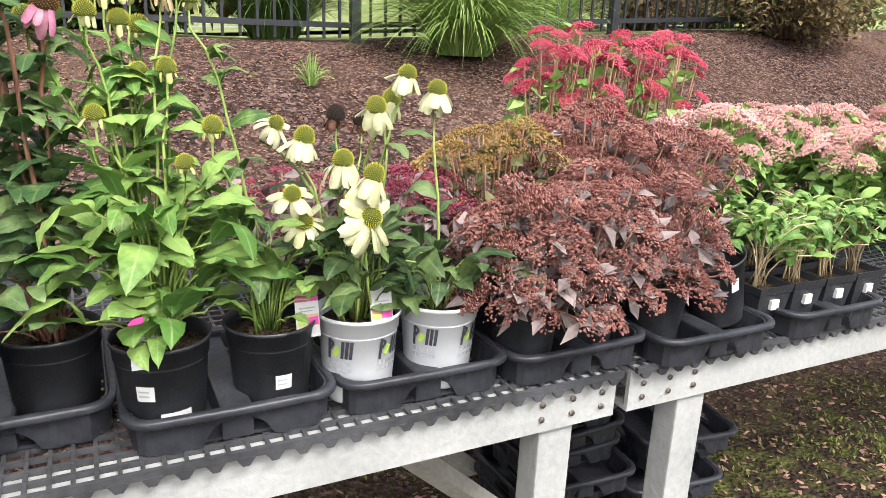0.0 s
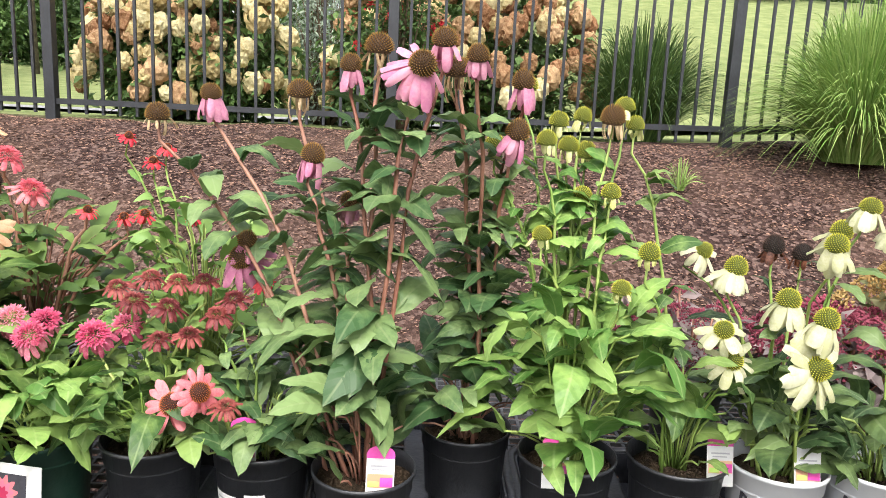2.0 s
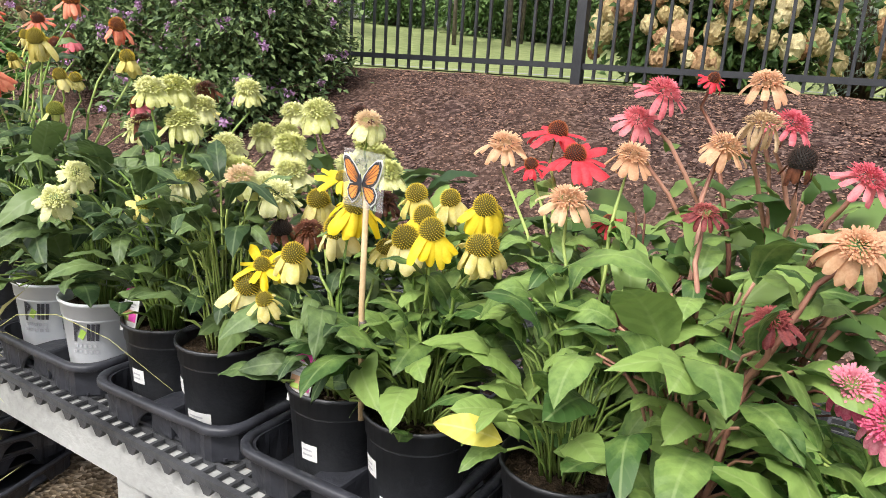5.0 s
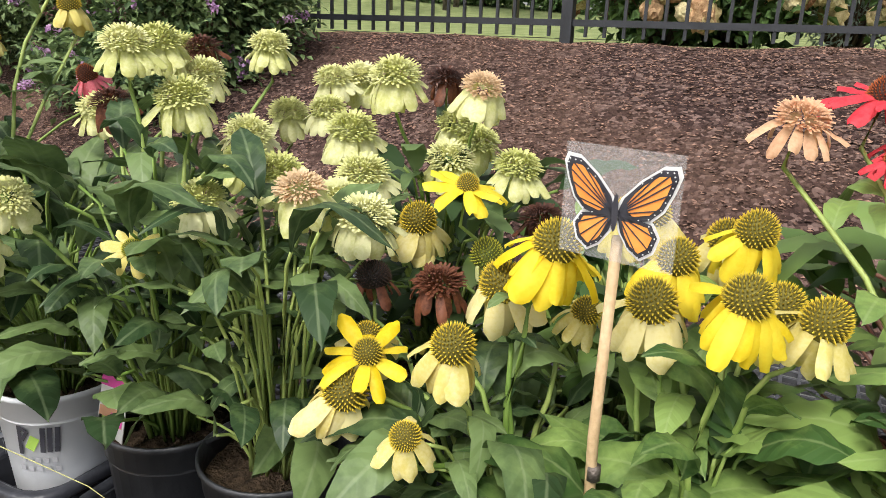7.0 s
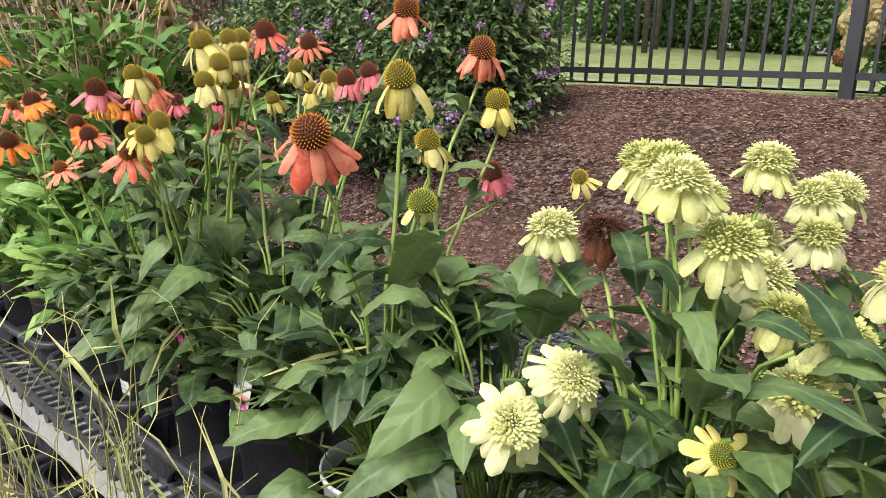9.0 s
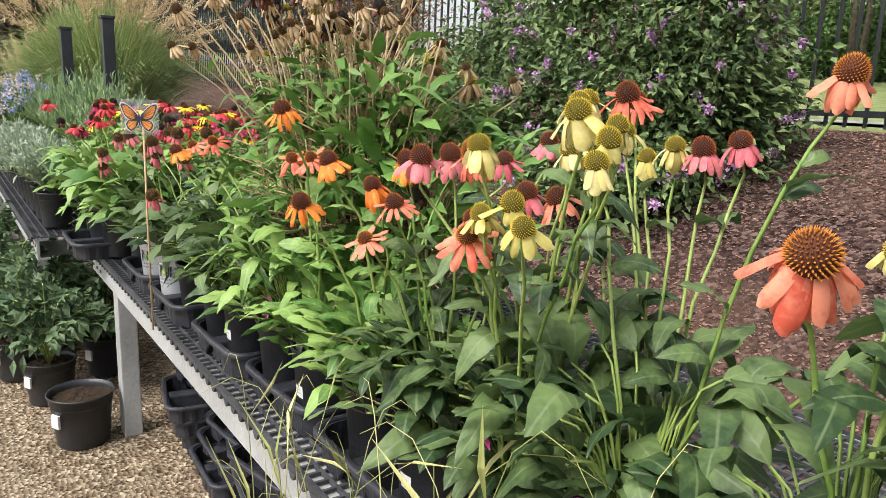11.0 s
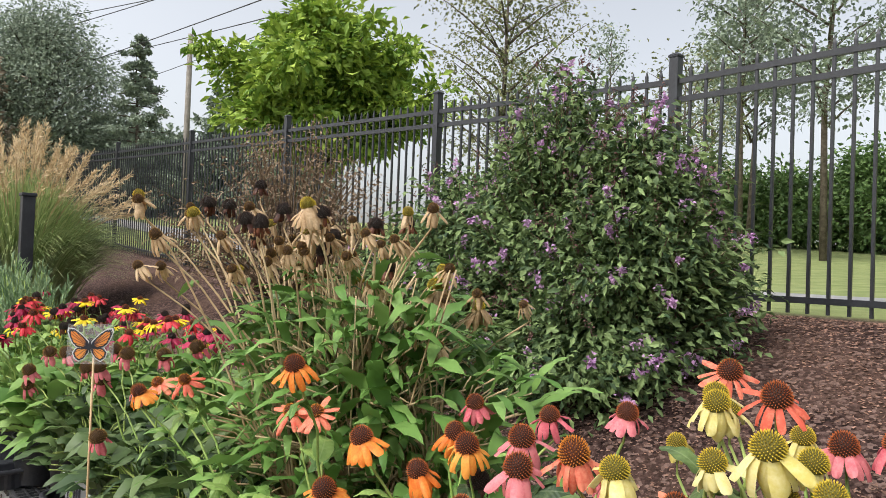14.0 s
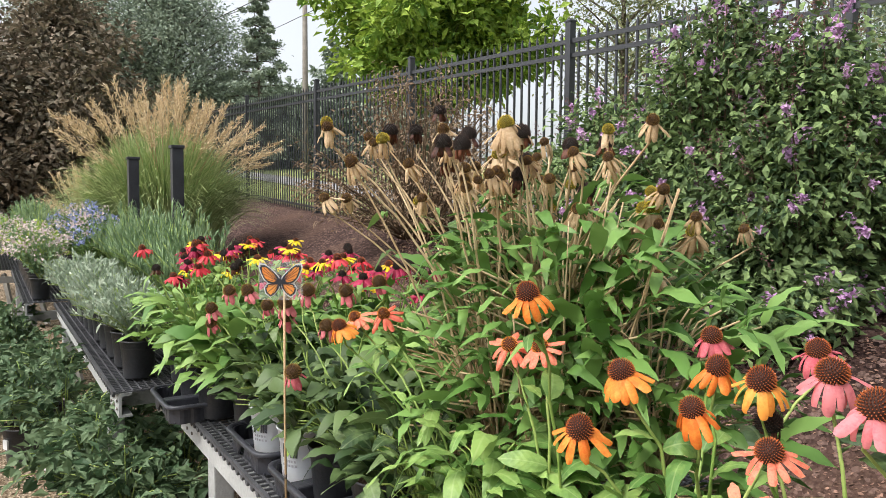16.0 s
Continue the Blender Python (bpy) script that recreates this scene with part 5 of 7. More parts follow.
coneflower(-2.74, 0.13, "pale yellow and coral coneflower in a black pot", [(-2.743, 0.024, 1.451, "iyf"), (-2.605, 0.057, 1.498, "iyf"), (-2.71, 0.165, 1.509, "iy"), (-2.705, 0.15, 1.447, "iy"), (-2.583, 0.10, 1.483, "iy"), (-2.549, 0.05, 1.469, "iy"), (-2.536, 0.02, 1.447, "iy"), (-2.609, 0.10, 1.443, "iy"),
           (-2.701, 0.0, 1.368, "iy"), (-2.667, 0.02, 1.385, "iy"), (-2.566, -0.05, 1.378, "ys"), (-2.66, 0.2, 1.52, "ir"), (-2.775, 0.20, 1.37, "ir"), (-2.78, 0.05, 1.347, "ir"), (-2.727, 0.0, 1.338, "jr"), (-2.869, 0.019, 1.424, "ip"), (-2.853, 0.10, 1.431, "i")], "black", "dark", 44, 0.22, 0.2, 0.14, seed=25, n_stem_leaf=2, tag=(-0.04, -0.07))
coneflower(-2.95, 0.13, "orange and coral coneflower in a black pot", [(-2.994, 0.0, 1.285, "jr"), (-2.981, 0.15, 1.417, "ip"), (-3.037, 0.10, 1.402, "jo"), (-3.05, 0.137, 1.343, "d"), (-2.991, 0.05, 1.34, "ir"), (-2.927, 0.319, 1.442, "ip"), (-2.9, 0.25, 1.36, "ip")], "black", "darknarrow", 44, 0.22, 0.18, 0.16, seed=26, n_stem_leaf=2, stickers=S2)
coneflower(-3.14, 0.13, "orange coneflower with light green leaves in a black pot", [(-3.192, 0.032, 1.391, "jo"), (-3.228, -0.006, 1.31, "jo"), (-3.117, 0.08, 1.352, "jy"), (-3.17, 0.20, 1.38, "jo"), (-3.14, 0.40, 1.39, "ip"), (-3.33, 0.40, 1.38, "ip")], "black", "light", 44, 0.2, 0.16, 0.13, seed=27, n_stem_leaf=2)
coneflower(-3.39, 0.13, "orange and red coneflower in a black pot", [(-3.37, 0.018, 1.475, "jo"), (-3.517, 0.10, 1.364, "jr"), (-3.46, 0.12, 1.37, "jr")], "black", "light", 32, 0.2, 0.16, 0.14, seed=28, n_stem_leaf=4, tag=(-0.05, -0.06), stickers=S2)
coneflower(-3.60, 0.13, "orange coneflower with long leaves in a black pot", [(-3.9, -0.05, 1.353, "jo"), (-3.93, 0.0, 1.364, "jr"), (-3.854, 0.03, 1.378, "jr")], "black", "lightnarrow", 34, 0.22, 0.22, 0.16, seed=29, n_stem_leaf=4, tag=(-0.05, -0.06))
# the tall dry plant
coneflower(-3.72, 0.42, "tall coneflower gone dry with tan petals and narrow leaves", [(-3.96, -0.05, 1.77, "t"), (-3.84, -0.05, 1.69, "t"), (-4.04, 0.10, 1.75, "t"), (-4.05, 0.15, 1.78, "d"), (-3.93, 0.15, 1.77, "d"), (-4.07, 0.30, 1.84, "d"), (-3.69, 0.22, 1.77, "tf"), (-3.68, 0.25, 1.75, "d"), (-3.58, 0.30, 1.71, "t"),
           (-3.81, 0.20, 1.66, "t"), (-3.94, 0.30, 1.77, "d"), (-3.65, 0.30, 1.66, "t"), (-3.53, 0.50, 1.64, "t"), (-3.54, 0.50, 1.57, "t"), (-3.54, 0.40, 1.50, "t")], "black", "meadow", 280, 0.46, 0.67, 0.145, "stem_tan", 1, 30)
coneflower(-3.86, 0.5, "tall dry coneflower with tan heads and green leaves", [(-3.58, 0.50, 1.60, "tf"), (-3.61, 0.40, 1.55, "t"), (-3.48, 0.70, 1.56, "t"), (-3.60, 0.60, 1.42, "t"), (-3.62, 0.35, 1.60, "t"), (-3.98, 0.25, 1.75, "d"), (-4.09, 0.00, 1.62, "t"), (-4.08, 0.05, 1.62, "t"), (-3.9, 0.4, 1.72, "t"), (-3.75, 0.45, 1.74, "d"),
           (-3.82, 0.3, 1.72, "tf"), (-3.76, 0.25, 1.68, "t"), (-3.98, 0.35, 1.7, "t"), (-3.88, 0.2, 1.7, "d"), (-3.72, 0.3, 1.7, "t")], "black", "narrow", 260, 0.48, 0.65, 0.155, "stem_tan", 1, 31)
def dry_stems(x, y, z0, n, seed):
    rng = np.random.default_rng(seed)
    p = thing("dry_stem_clump", (x, y, TOP + 0.05), "bare tan stems of a dried coneflower", "dry stems")
    for i in range(n):
        a, r = rng.uniform(0, 6.28), rng.uniform(0.05, 0.3)
        tip = Vector((x + r * math.cos(a), y + r * math.sin(a) * 0.7, z0 + rng.uniform(-0.05, 0.3)))
        base = Vector((x + 0.12 * r * math.cos(a), y + 0.12 * r * math.sin(a), TOP + 0.1))
        place("stem", tubes("stem", [(bez(base, base.lerp(tip, 0.5) + Vector((rng.normal() * 0.02, rng.normal() * 0.02, 0.03)), tip, 6), [0.003 - 0.0002 * k for k in range(7)])], M["stem_tan"], 5), p)


rngd = np.random.default_rng(91)
coneflower(-3.8, 0.3, "dried coneflower crowded with tan and brown spent heads", [(-3.83 + rngd.normal() * 0.17, 0.32 + rngd.normal() * 0.14, 1.68 + rngd.uniform(-0.1, 0.11), ("t", "d", "t", "tb", "t")[k % 5]) for k in range(46)] + [(-3.533, 0.6, 1.553, "tf"), (-3.981, -0.042, 1.78, "tb"), (-3.737, 0.252, 1.77, "tf"), (-3.56, 0.5, 1.6, "tf"), (-3.5, 0.45, 1.47, "t")], "black", "meadow", 110, 0.42, 0.52, 0.15, "stem_tan", 0, 29)
dry_stems(-3.8, 0.42, 1.45, 26, 5)
dry_stems(-3.68, 0.36, 1.4, 14, 6)
coneflower(-3.55, 0.5, "leafy narrow-leaved coneflower in a black pot", [], "black", "meadow", 130, 0.38, 0.5, 0.18, "stem_tan", 2, 32)
# towards the far end
coneflower(-3.83, 0.12, "dark-leaved coneflower in a black pot", [], "black", "darknarrow", 30, 0.2, 0.2, 0.15, seed=33, stickers=S2)
coneflower(-4.02, 0.12, "rose coneflower with drooping petals in a black pot", [(-4.20, 0.05, 1.30, "jd"), (-4.17, -0.05, 1.20, "jd"), (-4.36, 0.0, 1.34, "jd")], "black", "darknarrow", 34, 0.2, 0.22, 0.15, seed=34)
coneflower(-4.28, 0.12, "rose coneflower with brown cones in a black pot", [(-4.45, 0.1, 1.36, "jd"), (-4.4, 0.02, 1.3, "jd"), (-4.3, 0.15, 1.37, "jd"), (-4.2, 0.2, 1.4, "jd")], "black", "dark", 40, 0.22, 0.2, 0.15, seed=35)
coneflower(-4.48, 0.10, "faded rose coneflower in a white printed pot", [(-4.68, 0.00, 1.34, "jd"), (-4.62, 0.04, 1.3, "jd"), (-4.55, 0.1, 1.36, "jd")], "white", "dark", 40, 0.22, 0.2, 0.15, seed=36)
coneflower(-4.74, 0.10, "faded coneflower with brown cones in a white printed pot", [(-4.91, -0.05, 1.26, "jd"), (-4.92, -0.05, 1.21, "jd"), (-4.88, 0.0, 1.32, "jd")], "white", "dark", 40, 0.22, 0.18, 0.15, seed=37)
rngm = np.random.default_rng(77)
for i, (mx, my) in enumerate(((-5.0, 0.12), (-5.3, 0.07), (-5.25, 0.4), (-4.9, 0.45), (-5.57, 0.06), (-5.65, 0.3), (-4.6, 0.45), (-5.95, 0.1), (-5.9, 0.5), (-4.35, 0.5), (-6.3, 0.3))):
    fl = []
    for _ in range(10 if my > 0.2 or mx < -5.1 else 4):
        c = ("m", "mr", "mr", "m", "my", "d")[int(rngm.integers(0, 6))]
        fl.append((mx + rngm.normal() * 0.13, my + rngm.normal() * 0.1, 1.36 + rngm.uniform(-0.05, 0.09), c))
    coneflower(mx, my, "red and magenta coneflower with bright green leaves in a black pot", fl, "black", "lightnarrow" if mx < -5.1 else "light", 56, 0.27, 0.26, 0.17, seed=40 + i, n_stem_leaf=2)
tray(-5.44, 0.06, 0.0)


# ---- sedums ----
def floret_head(name, mat, seed, count=90):
    """A flat-domed cluster of tiny star florets on short stalks, unit radius."""
    rng = np.random.default_rng(seed)
    vs, fs = [], []
    for _ in range(count):
        r, a = math.sqrt(rng.uniform()), rng.uniform(0, 6.283)
        c = Vector((r * math.cos(a), r * math.sin(a), 0.34 * (1 - r * r) + rng.normal() * 0.07))
        s = rng.uniform(0.07, 0.13)
        o = len(vs)
        for d in ((1, 0, 0.2), (-0.3, 0.95, 0), (-0.8, -0.6, 0.1), (0, 0, 1.0), (0, 0, -0.9)):
            vs.append(c + Vector(d) * s)
        fs += [(o, o + 1, o + 3), (o + 1, o + 2, o + 3), (o + 2, o, o + 3), (o + 1, o, o + 4), (o + 2, o + 1, o + 4), (o, o + 2, o + 4)]
    return soup(name, vs, fs, mat)


HEADS = {k: [floret_head("floret_head", M[k], i, n) for i in range(3)] for k, n in (("sed_brick", 130), ("sed_wine", 90), ("sed_red", 150), ("sed_pink", 170), ("sed_olive", 80))}


def sedum(x, y, label, head, leaf, n_heads, radius, top, hr, n_leaf=40, leaf_len=0.05, stem="stem_red", seed=0, in_pot=True, z=None, hang=0.0):
    rng = np.random.default_rng(3000 + seed)
    if in_pot:
        p, ob, soil = potted(x, y, "black", z, label, "potted_sedum")
    else:
        soil = z
        p = thing("sedum_plant", (x, y, z), label, "plant")
    lines = []
    for i in range(n_heads):
        a = i * 2.4 + rng.normal() * 0.2
        f = math.sqrt((i + 0.5) / n_heads)
        r = radius * f
        hx, hy = x + r * math.cos(a), y + r * math.sin(a)
        hz = top - (top - soil) * ((0.35 + hang) * f ** 3 + (0.3 * rng.uniform() if i % 3 == 0 else 0.0)) + rng.normal() * 0.015
        tip = Vector((hx, hy, hz))
        base = Vector((x + r * 0.25 * math.cos(a), y + r * 0.25 * math.sin(a), soil))
        lines.append((bez(base, (hx * 0.75 + x * 0.25, hy * 0.75 + y * 0.25, soil + (hz - soil) * 0.5), tip, 4), 0.0028))
        nrm = Vector((math.cos(a) * f * 0.8, math.sin(a) * f * 0.8, 1)).normalized()
        s = hr * rng.uniform(0.7, 1.2)
        place("flower_head", HEADS[head][int(rng.integers(0, 3))], p, Matrix.Translation(tip) @ nrm.to_track_quat("Z", "Y").to_matrix().to_4x4() @ Matrix.Rotation(rng.uniform(0, 6), 4, "Z") @ Matrix.Diagonal((s, s, s, 1)))
    place("stemwork", tubes("stemwork", lines, M[stem], 4), p, kind="stuff")
    pos, out = [], []
    for i in range(n_leaf * 7):
        ln, _ = lines[int(rng.integers(0, len(lines)))]
        t = rng.uniform(0.2, 0.97) * 4
        k = int(t)
        q = ln[k].lerp(ln[k + 1], t - k)
        pos.append(q)
        out.append(Vector((q.x - x, q.y - y, 0.05)) * 6 + Vector(rng.normal(size=3)) * 0.6)
    place("foliage", leaf_cloud("foliage", pos, out, leaf_len, leaf_len * 0.62, M[leaf], rng, 0.1), p, kind="stuff")
    return p


sedum(0.90, 0.10, "burgundy sedum with brick-red flower heads spilling from a black pot", "sed_brick", "sedum_cloud", 66, 0.20, 1.17, 0.040, 70, 0.055, seed=1, hang=0.7)
sedum(1.08, 0.12, "burgundy sedum with dusty leaves in a black pot", "sed_brick", "sedum_cloud", 66, 0.20, 1.2, 0.040, 70, 0.055, seed=2, hang=0.65)
sedum(1.30, 0.12, "dark sedum with rust-red flower heads in a black pot", "sed_brick", "sedum_cloud", 51, 0.17, 1.16, 0.040, 60, 0.05, seed=3, hang=0.7)
sedum(1.0, 0.42, "olive and rust sedum in a black pot", "sed_olive", "olive_cloud", 40, 0.2, 1.27, 0.040, 50, 0.05, seed=4)
sedum(1.28, 0.42, "brick-red sedum with flat flower heads in a black pot", "sed_brick", "sedum_cloud", 69, 0.23, 1.29, 0.040, 50, 0.05, seed=5)
sedum(1.55, 0.40, "rust-red sedum in a black pot", "sed_brick", "sedum_cloud", 60, 0.21, 1.24, 0.040, 60, 0.05, seed=6)
sedum(0.76, 0.42, "wine-red sedum in a black pot", "sed_wine", "sedum_cloud", 36, 0.16, 1.15, 0.040, 60, 0.05, seed=7)
sedum(0.5, 0.5, "low wine-red sedum in a black pot", "sed_wine", "sedum_cloud", 30, 0.18, 1.12, 0.028, 50, 0.05, seed=8)
for i, (sx, sy) in enumerate(((1.98, 0.66), (2.28, 0.7), (2.6, 0.66), (2.9, 0.6), (2.45, 0.42), (2.8, 0.35))):
    sedum(sx, sy, "pink sedum with large domed flower heads in a black pot", "sed_pink", "light_cloud", 30, 0.21, 1.27 - (0.05 if sy < 0.5 else 0), 0.05, 50, 0.07, "stem", 20 + i)
for i, (sx, sy) in enumerate(((1.52, 0.97), (1.7, 1.0), (1.88, 1.0), (2.06, 0.98))):
    sedum(sx, sy, "upright red sedum with pale green leaves in a black pot", "sed_red", "light_cloud", 20, 0.14, 1.5, 0.045, 12, 0.07, "stem_red", 30 + i)


def square_pot(x, y, seed):
    rng = np.random.default_rng(seed)
    p = thing("potted_perennial", (x, y, TOP + 0.02), "light green seedling clump in a square black pot", "potted plant", "square pots in the tray")
    bm = bmesh.new()
    a, b, h = 0.046, 0.058, 0.11
    rings = [[bm.verts.new((sx * r, sy * r, z)) for sx, sy in ((-1, -1), (1, -1), (1, 1), (-1, 1))] for r, z in ((a, 0), (b * 0.96, h * 0.8), (b, h * 0.82), (b * 1.04, h), (b * 0.97, h), (b * 0.9, h * 0.8))]
    bm.faces.new(rings[0])
    for q, w in zip(rings, rings[1:]):
        for i in range(4):
            bm.faces.new((q[i], q[(i + 1) % 4], w[(i + 1) % 4], w[i]))
    bmesh.ops.recalc_face_normals(bm, faces=bm.faces)
    pot = part("pot", bm, M["black_plastic"], p, "square black plastic pot")
    bm = bmesh.new()
    box(bm, -0.015, -b - 0.004, 0.05, 0.012, -b * 0.97 + 0.004, 0.075)
    part("sticker", bm, M["paper"], pot, "white paper sticker", WORLD[p])
    bm = bmesh.new()
    bm.faces.new([bm.verts.new((sx * b * 0.92, sy * b * 0.92, h * 0.84)) for sx, sy in ((-1, -1), (1, -1), (1, 1), (-1, 1))])
    part("soil", bm, M["soil"], p)
    lines = []
    z = TOP + 0.11
    for i in range(16):
        a = rng.uniform(0, 6.28)
        r = rng.uniform(0.03, 0.11)
        tip = Vector((x + r * math.cos(a), y + r * math.sin(a), z + rng.uniform(0.1, 0.2)))
        ln = bez((x + rng.normal() * 0.012, y + rng.normal() * 0.012, z), (x + 0.2 * (tip.x - x), y + 0.2 * (tip.y - y), tip.z), tip, 4)
        lines.append((ln, 0.002))
        for _ in range(4):
            put_leaf(p, ln[int(rng.integers(2, 5))], rng.uniform(0, 6.28), rng.uniform(-0.2, 0.7), rng.uniform(0.04, 0.075), "light", rng)
    place("stemwork", tubes("stemwork", lines, M["plume"], 4), p, kind="stuff")


for i in range(4):
    for j in range(2):
        square_pot(1.60 + i * 0.125, 0.07 + j * 0.14, 50 + i * 4 + j)
tray(1.36, 0.12)
tray(1.79, 0.13)


def tipped_pot():
    p = thing("leaning_pot", (1.47, 0.12, TOP + 0.02), "empty black nursery pot leaning on its side", "plant pot")
    m = Matrix.Translation((1.50, 0.10, TOP + 0.035)) @ Matrix.Rotation(radians(-18), 4, "Y")
    pot = place("pot", POTS["black"], p, m)
    s = part("sticker", curved_patch(wall_r(0.1), wall_r(0.135), -1.75, -1.45, 0.1, 0.135, 0.0012), M["paper"], pot, "white paper sticker", m)


tipped_pot()


# ---- butterfly signs ----
def butterfly_sign(x, y, z, foot, turn, size):
    s = thing("butterfly_sign", (x, y, foot), "laminated monarch butterfly picture on a bamboo stick", "garden sign", "butterfly signs")
    place("stick", tubes("stick", [([(x + 0.004, y, foot), (x - 0.002, y, (foot + z) / 2), (x, y, z - 0.02)], [0.0046 * min(1, 0.5 / size) ** 2, 0.0043 * min(1, 0.5 / size) ** 2, 0.004 * min(1, 0.5 / size) ** 2])], M["bamboo"], 8), s)
    place("stick_node", tubes("stick_node", [([(x + 0.001, y, foot + 0.14), (x + 0.001, y, foot + 0.152)], 0.0054 * min(1, 0.5 / size) ** 2)], M["bolt"], 8), s)
    m = Matrix.Translation((x, y - 0.009, z)) @ Matrix.Rotation(turn, 4, "Z") @ Matrix.Diagonal((size, 1, size, 1))
    bm = bmesh.new()
    box(bm, -0.088, 0.0, -0.075, 0.088, 0.0015, 0.088, 0.0)
    sheet = part("laminate", bm, M["film"], s, "clear laminated sheet", m)
    upper = [(0.004, 0.0), (0.012, 0.02), (0.035, 0.045), (0.06, 0.064), (0.078, 0.066), (0.082, 0.055), (0.076, 0.035), (0.066, 0.012), (0.05, -0.004), (0.02, -0.012)]
    lower = [(0.004, -0.008), (0.03, -0.008), (0.052, -0.012), (0.062, -0.028), (0.056, -0.048), (0.04, -0.06), (0.024, -0.05), (0.01, -0.03)]

    def shape(pts, k, grow, mt, nm):
        cx, cz = sum(p[0] for p in pts) / len(pts), sum(p[1] for p in pts) / len(pts)
        bm = bmesh.new()
        f = bm.faces.new([bm.verts.new((sg * (cx + (u - cx) * grow), k, cz + (v - cz) * grow)) for u, v in pts])
        part(nm, bm, M[mt], sheet, m=m)

    for sg in (-1, 1):
        for pts in (upper, lower):
            shape(pts, -0.0010, 1.20, "paper", "white_border")
            shape(pts, -0.0016, 1.05, "ink", "wing_edge")
            shape(pts, -0.0024, 0.80, "wing", "wing")
            cx, cz = sum(p[0] for p in pts) / len(pts), sum(p[1] for p in pts) / len(pts)
            for u, v in pts[2:-1]:
                bm = bmesh.new()
                a, b = Vector((0.004, -0.004)), Vector((u, v))
                d = (b - a).normalized() * 0.0010
                q = [(a.x - d.y, a.y + d.x), (a.x + d.y, a.y - d.x), (b.x + d.y, b.y - d.x), (b.x - d.y, b.y + d.x)]
                bm.faces.new([bm.verts.new((sg * g, -0.0030, w)) for g, w in q])
                part("wing_vein", bm, M["ink"], sheet, m=m)
            bm = bmesh.new()
            for (u, v), (u2, v2) in zip(pts[2:], pts[3:]):
                for f in (0.0, 0.5):
                    p = Vector((u, v)).lerp(Vector((u2, v2)), f)
                    c = Vector((cx, cz)) + (p - Vector((cx, cz))) * 0.97
                    bm.faces.new([bm.verts.new((sg * (c.x + 0.0014 * math.cos(t)), -0.0034, c.y + 0.0014 * math.sin(t))) for t in (0, 1.57, 3.14, 4.71)])
            part("wing_dots", bm, M["paper"], sheet, m=m)
    bm = bmesh.new()
    bm.faces.new([bm.verts.new((0.005 * math.cos(t), -0.0038, 0.028 * math.sin(t) - 0.002)) for t in [6.283 * i / 12 for i in range(12)]])
    part("butterfly_body", bm, M["ink"], sheet, m=m)


butterfly_sign(-1.375, 0.045, 1.300, 0.95, -0.2, 0.47)
butterfly_sign(-4.2, -0.06, 1.42, 0.79, 1.05, 0.6)


# ---- shrubs, grasses and trees ----
def shrub(name, x, y, z, label, n_shoots, radius, height, leaf_mat, leaf_len, leaf_w, per, seed, flower_mat=None, flower_share=0.5, flower_len=0.085, squash=1.0, stem_mat="twig", category="shrub"):
    """Arching shoots from one foot, leaves along them, flower spikes at some tips."""
    rng = np.random.default_rng(seed)
    s = thing(name, (x, y, z), label, category)
    lines, pos, out, fpos, fout = [], [], [], [], []
    for i in range(n_shoots):
        a = rng.uniform(0, 6.283)
        f = rng.uniform(0.0, 1.0) ** 0.6
        h = height * (1.02 - 0.75 * f ** 2.2) * rng.uniform(0.75, 1.06)
        if i % 4 == 0:
            f, h = rng.uniform(0.75, 1.05), h * rng.uniform(0.3, 0.75)
        tip = Vector((x + radius * f * math.cos(a), y + radius * squash * f * math.sin(a), z + h))
        base = Vector((x + radius * 0.15 * f * math.cos(a), y + radius * squash * 0.15 * f * math.sin(a), z))
        mid = base.lerp(tip, 0.5) + Vector((0, 0, h * 0.28))
        ln = bez(base, mid, tip, 8)
        lines.append((ln, [0.011 - 0.009 * k / 8 for k in range(9)]))
        for _ in range(per):
            t = (rng.uniform(0.12, 1.0) ** 0.8) * 8
            k = min(int(t), 7)
            p = ln[k].lerp(ln[k + 1], t - k)
            d = Vector(rng.normal(size=3))
            spreadp = Vector(rng.normal(size=3)) * 0.075
            pos.append(p + spreadp)
            out.append(d * 0.7 + Vector((math.cos(a), math.sin(a), 0.1)))
        if flower_mat and rng.uniform() < flower_share:
            d = (ln[-1] - ln[-2]).normalized() + Vector(rng.normal(size=3)) * 0.3
            for q in range(40):
                t = rng.uniform(0, 1)
                r = 0.014 * (1.1 - t)
                fpos.append(tip + d * flower_len * t + Vector(rng.normal(size=3)) * r)
                fout.append(rng.normal(size=3))
    place("branchwork", tubes("branchwork", lines, M[stem_mat], 4), s, kind="stuff")
    place("foliage", leaf_cloud("foliage", pos, out, leaf_len, leaf_w, M[leaf_mat], rng), s, kind="stuff")
    if fpos:
        place("blossom", leaf_cloud("blossom", fpos, fout, 0.024, 0.018, M[flower_mat], rng, 0), s, kind="stuff")
    return s


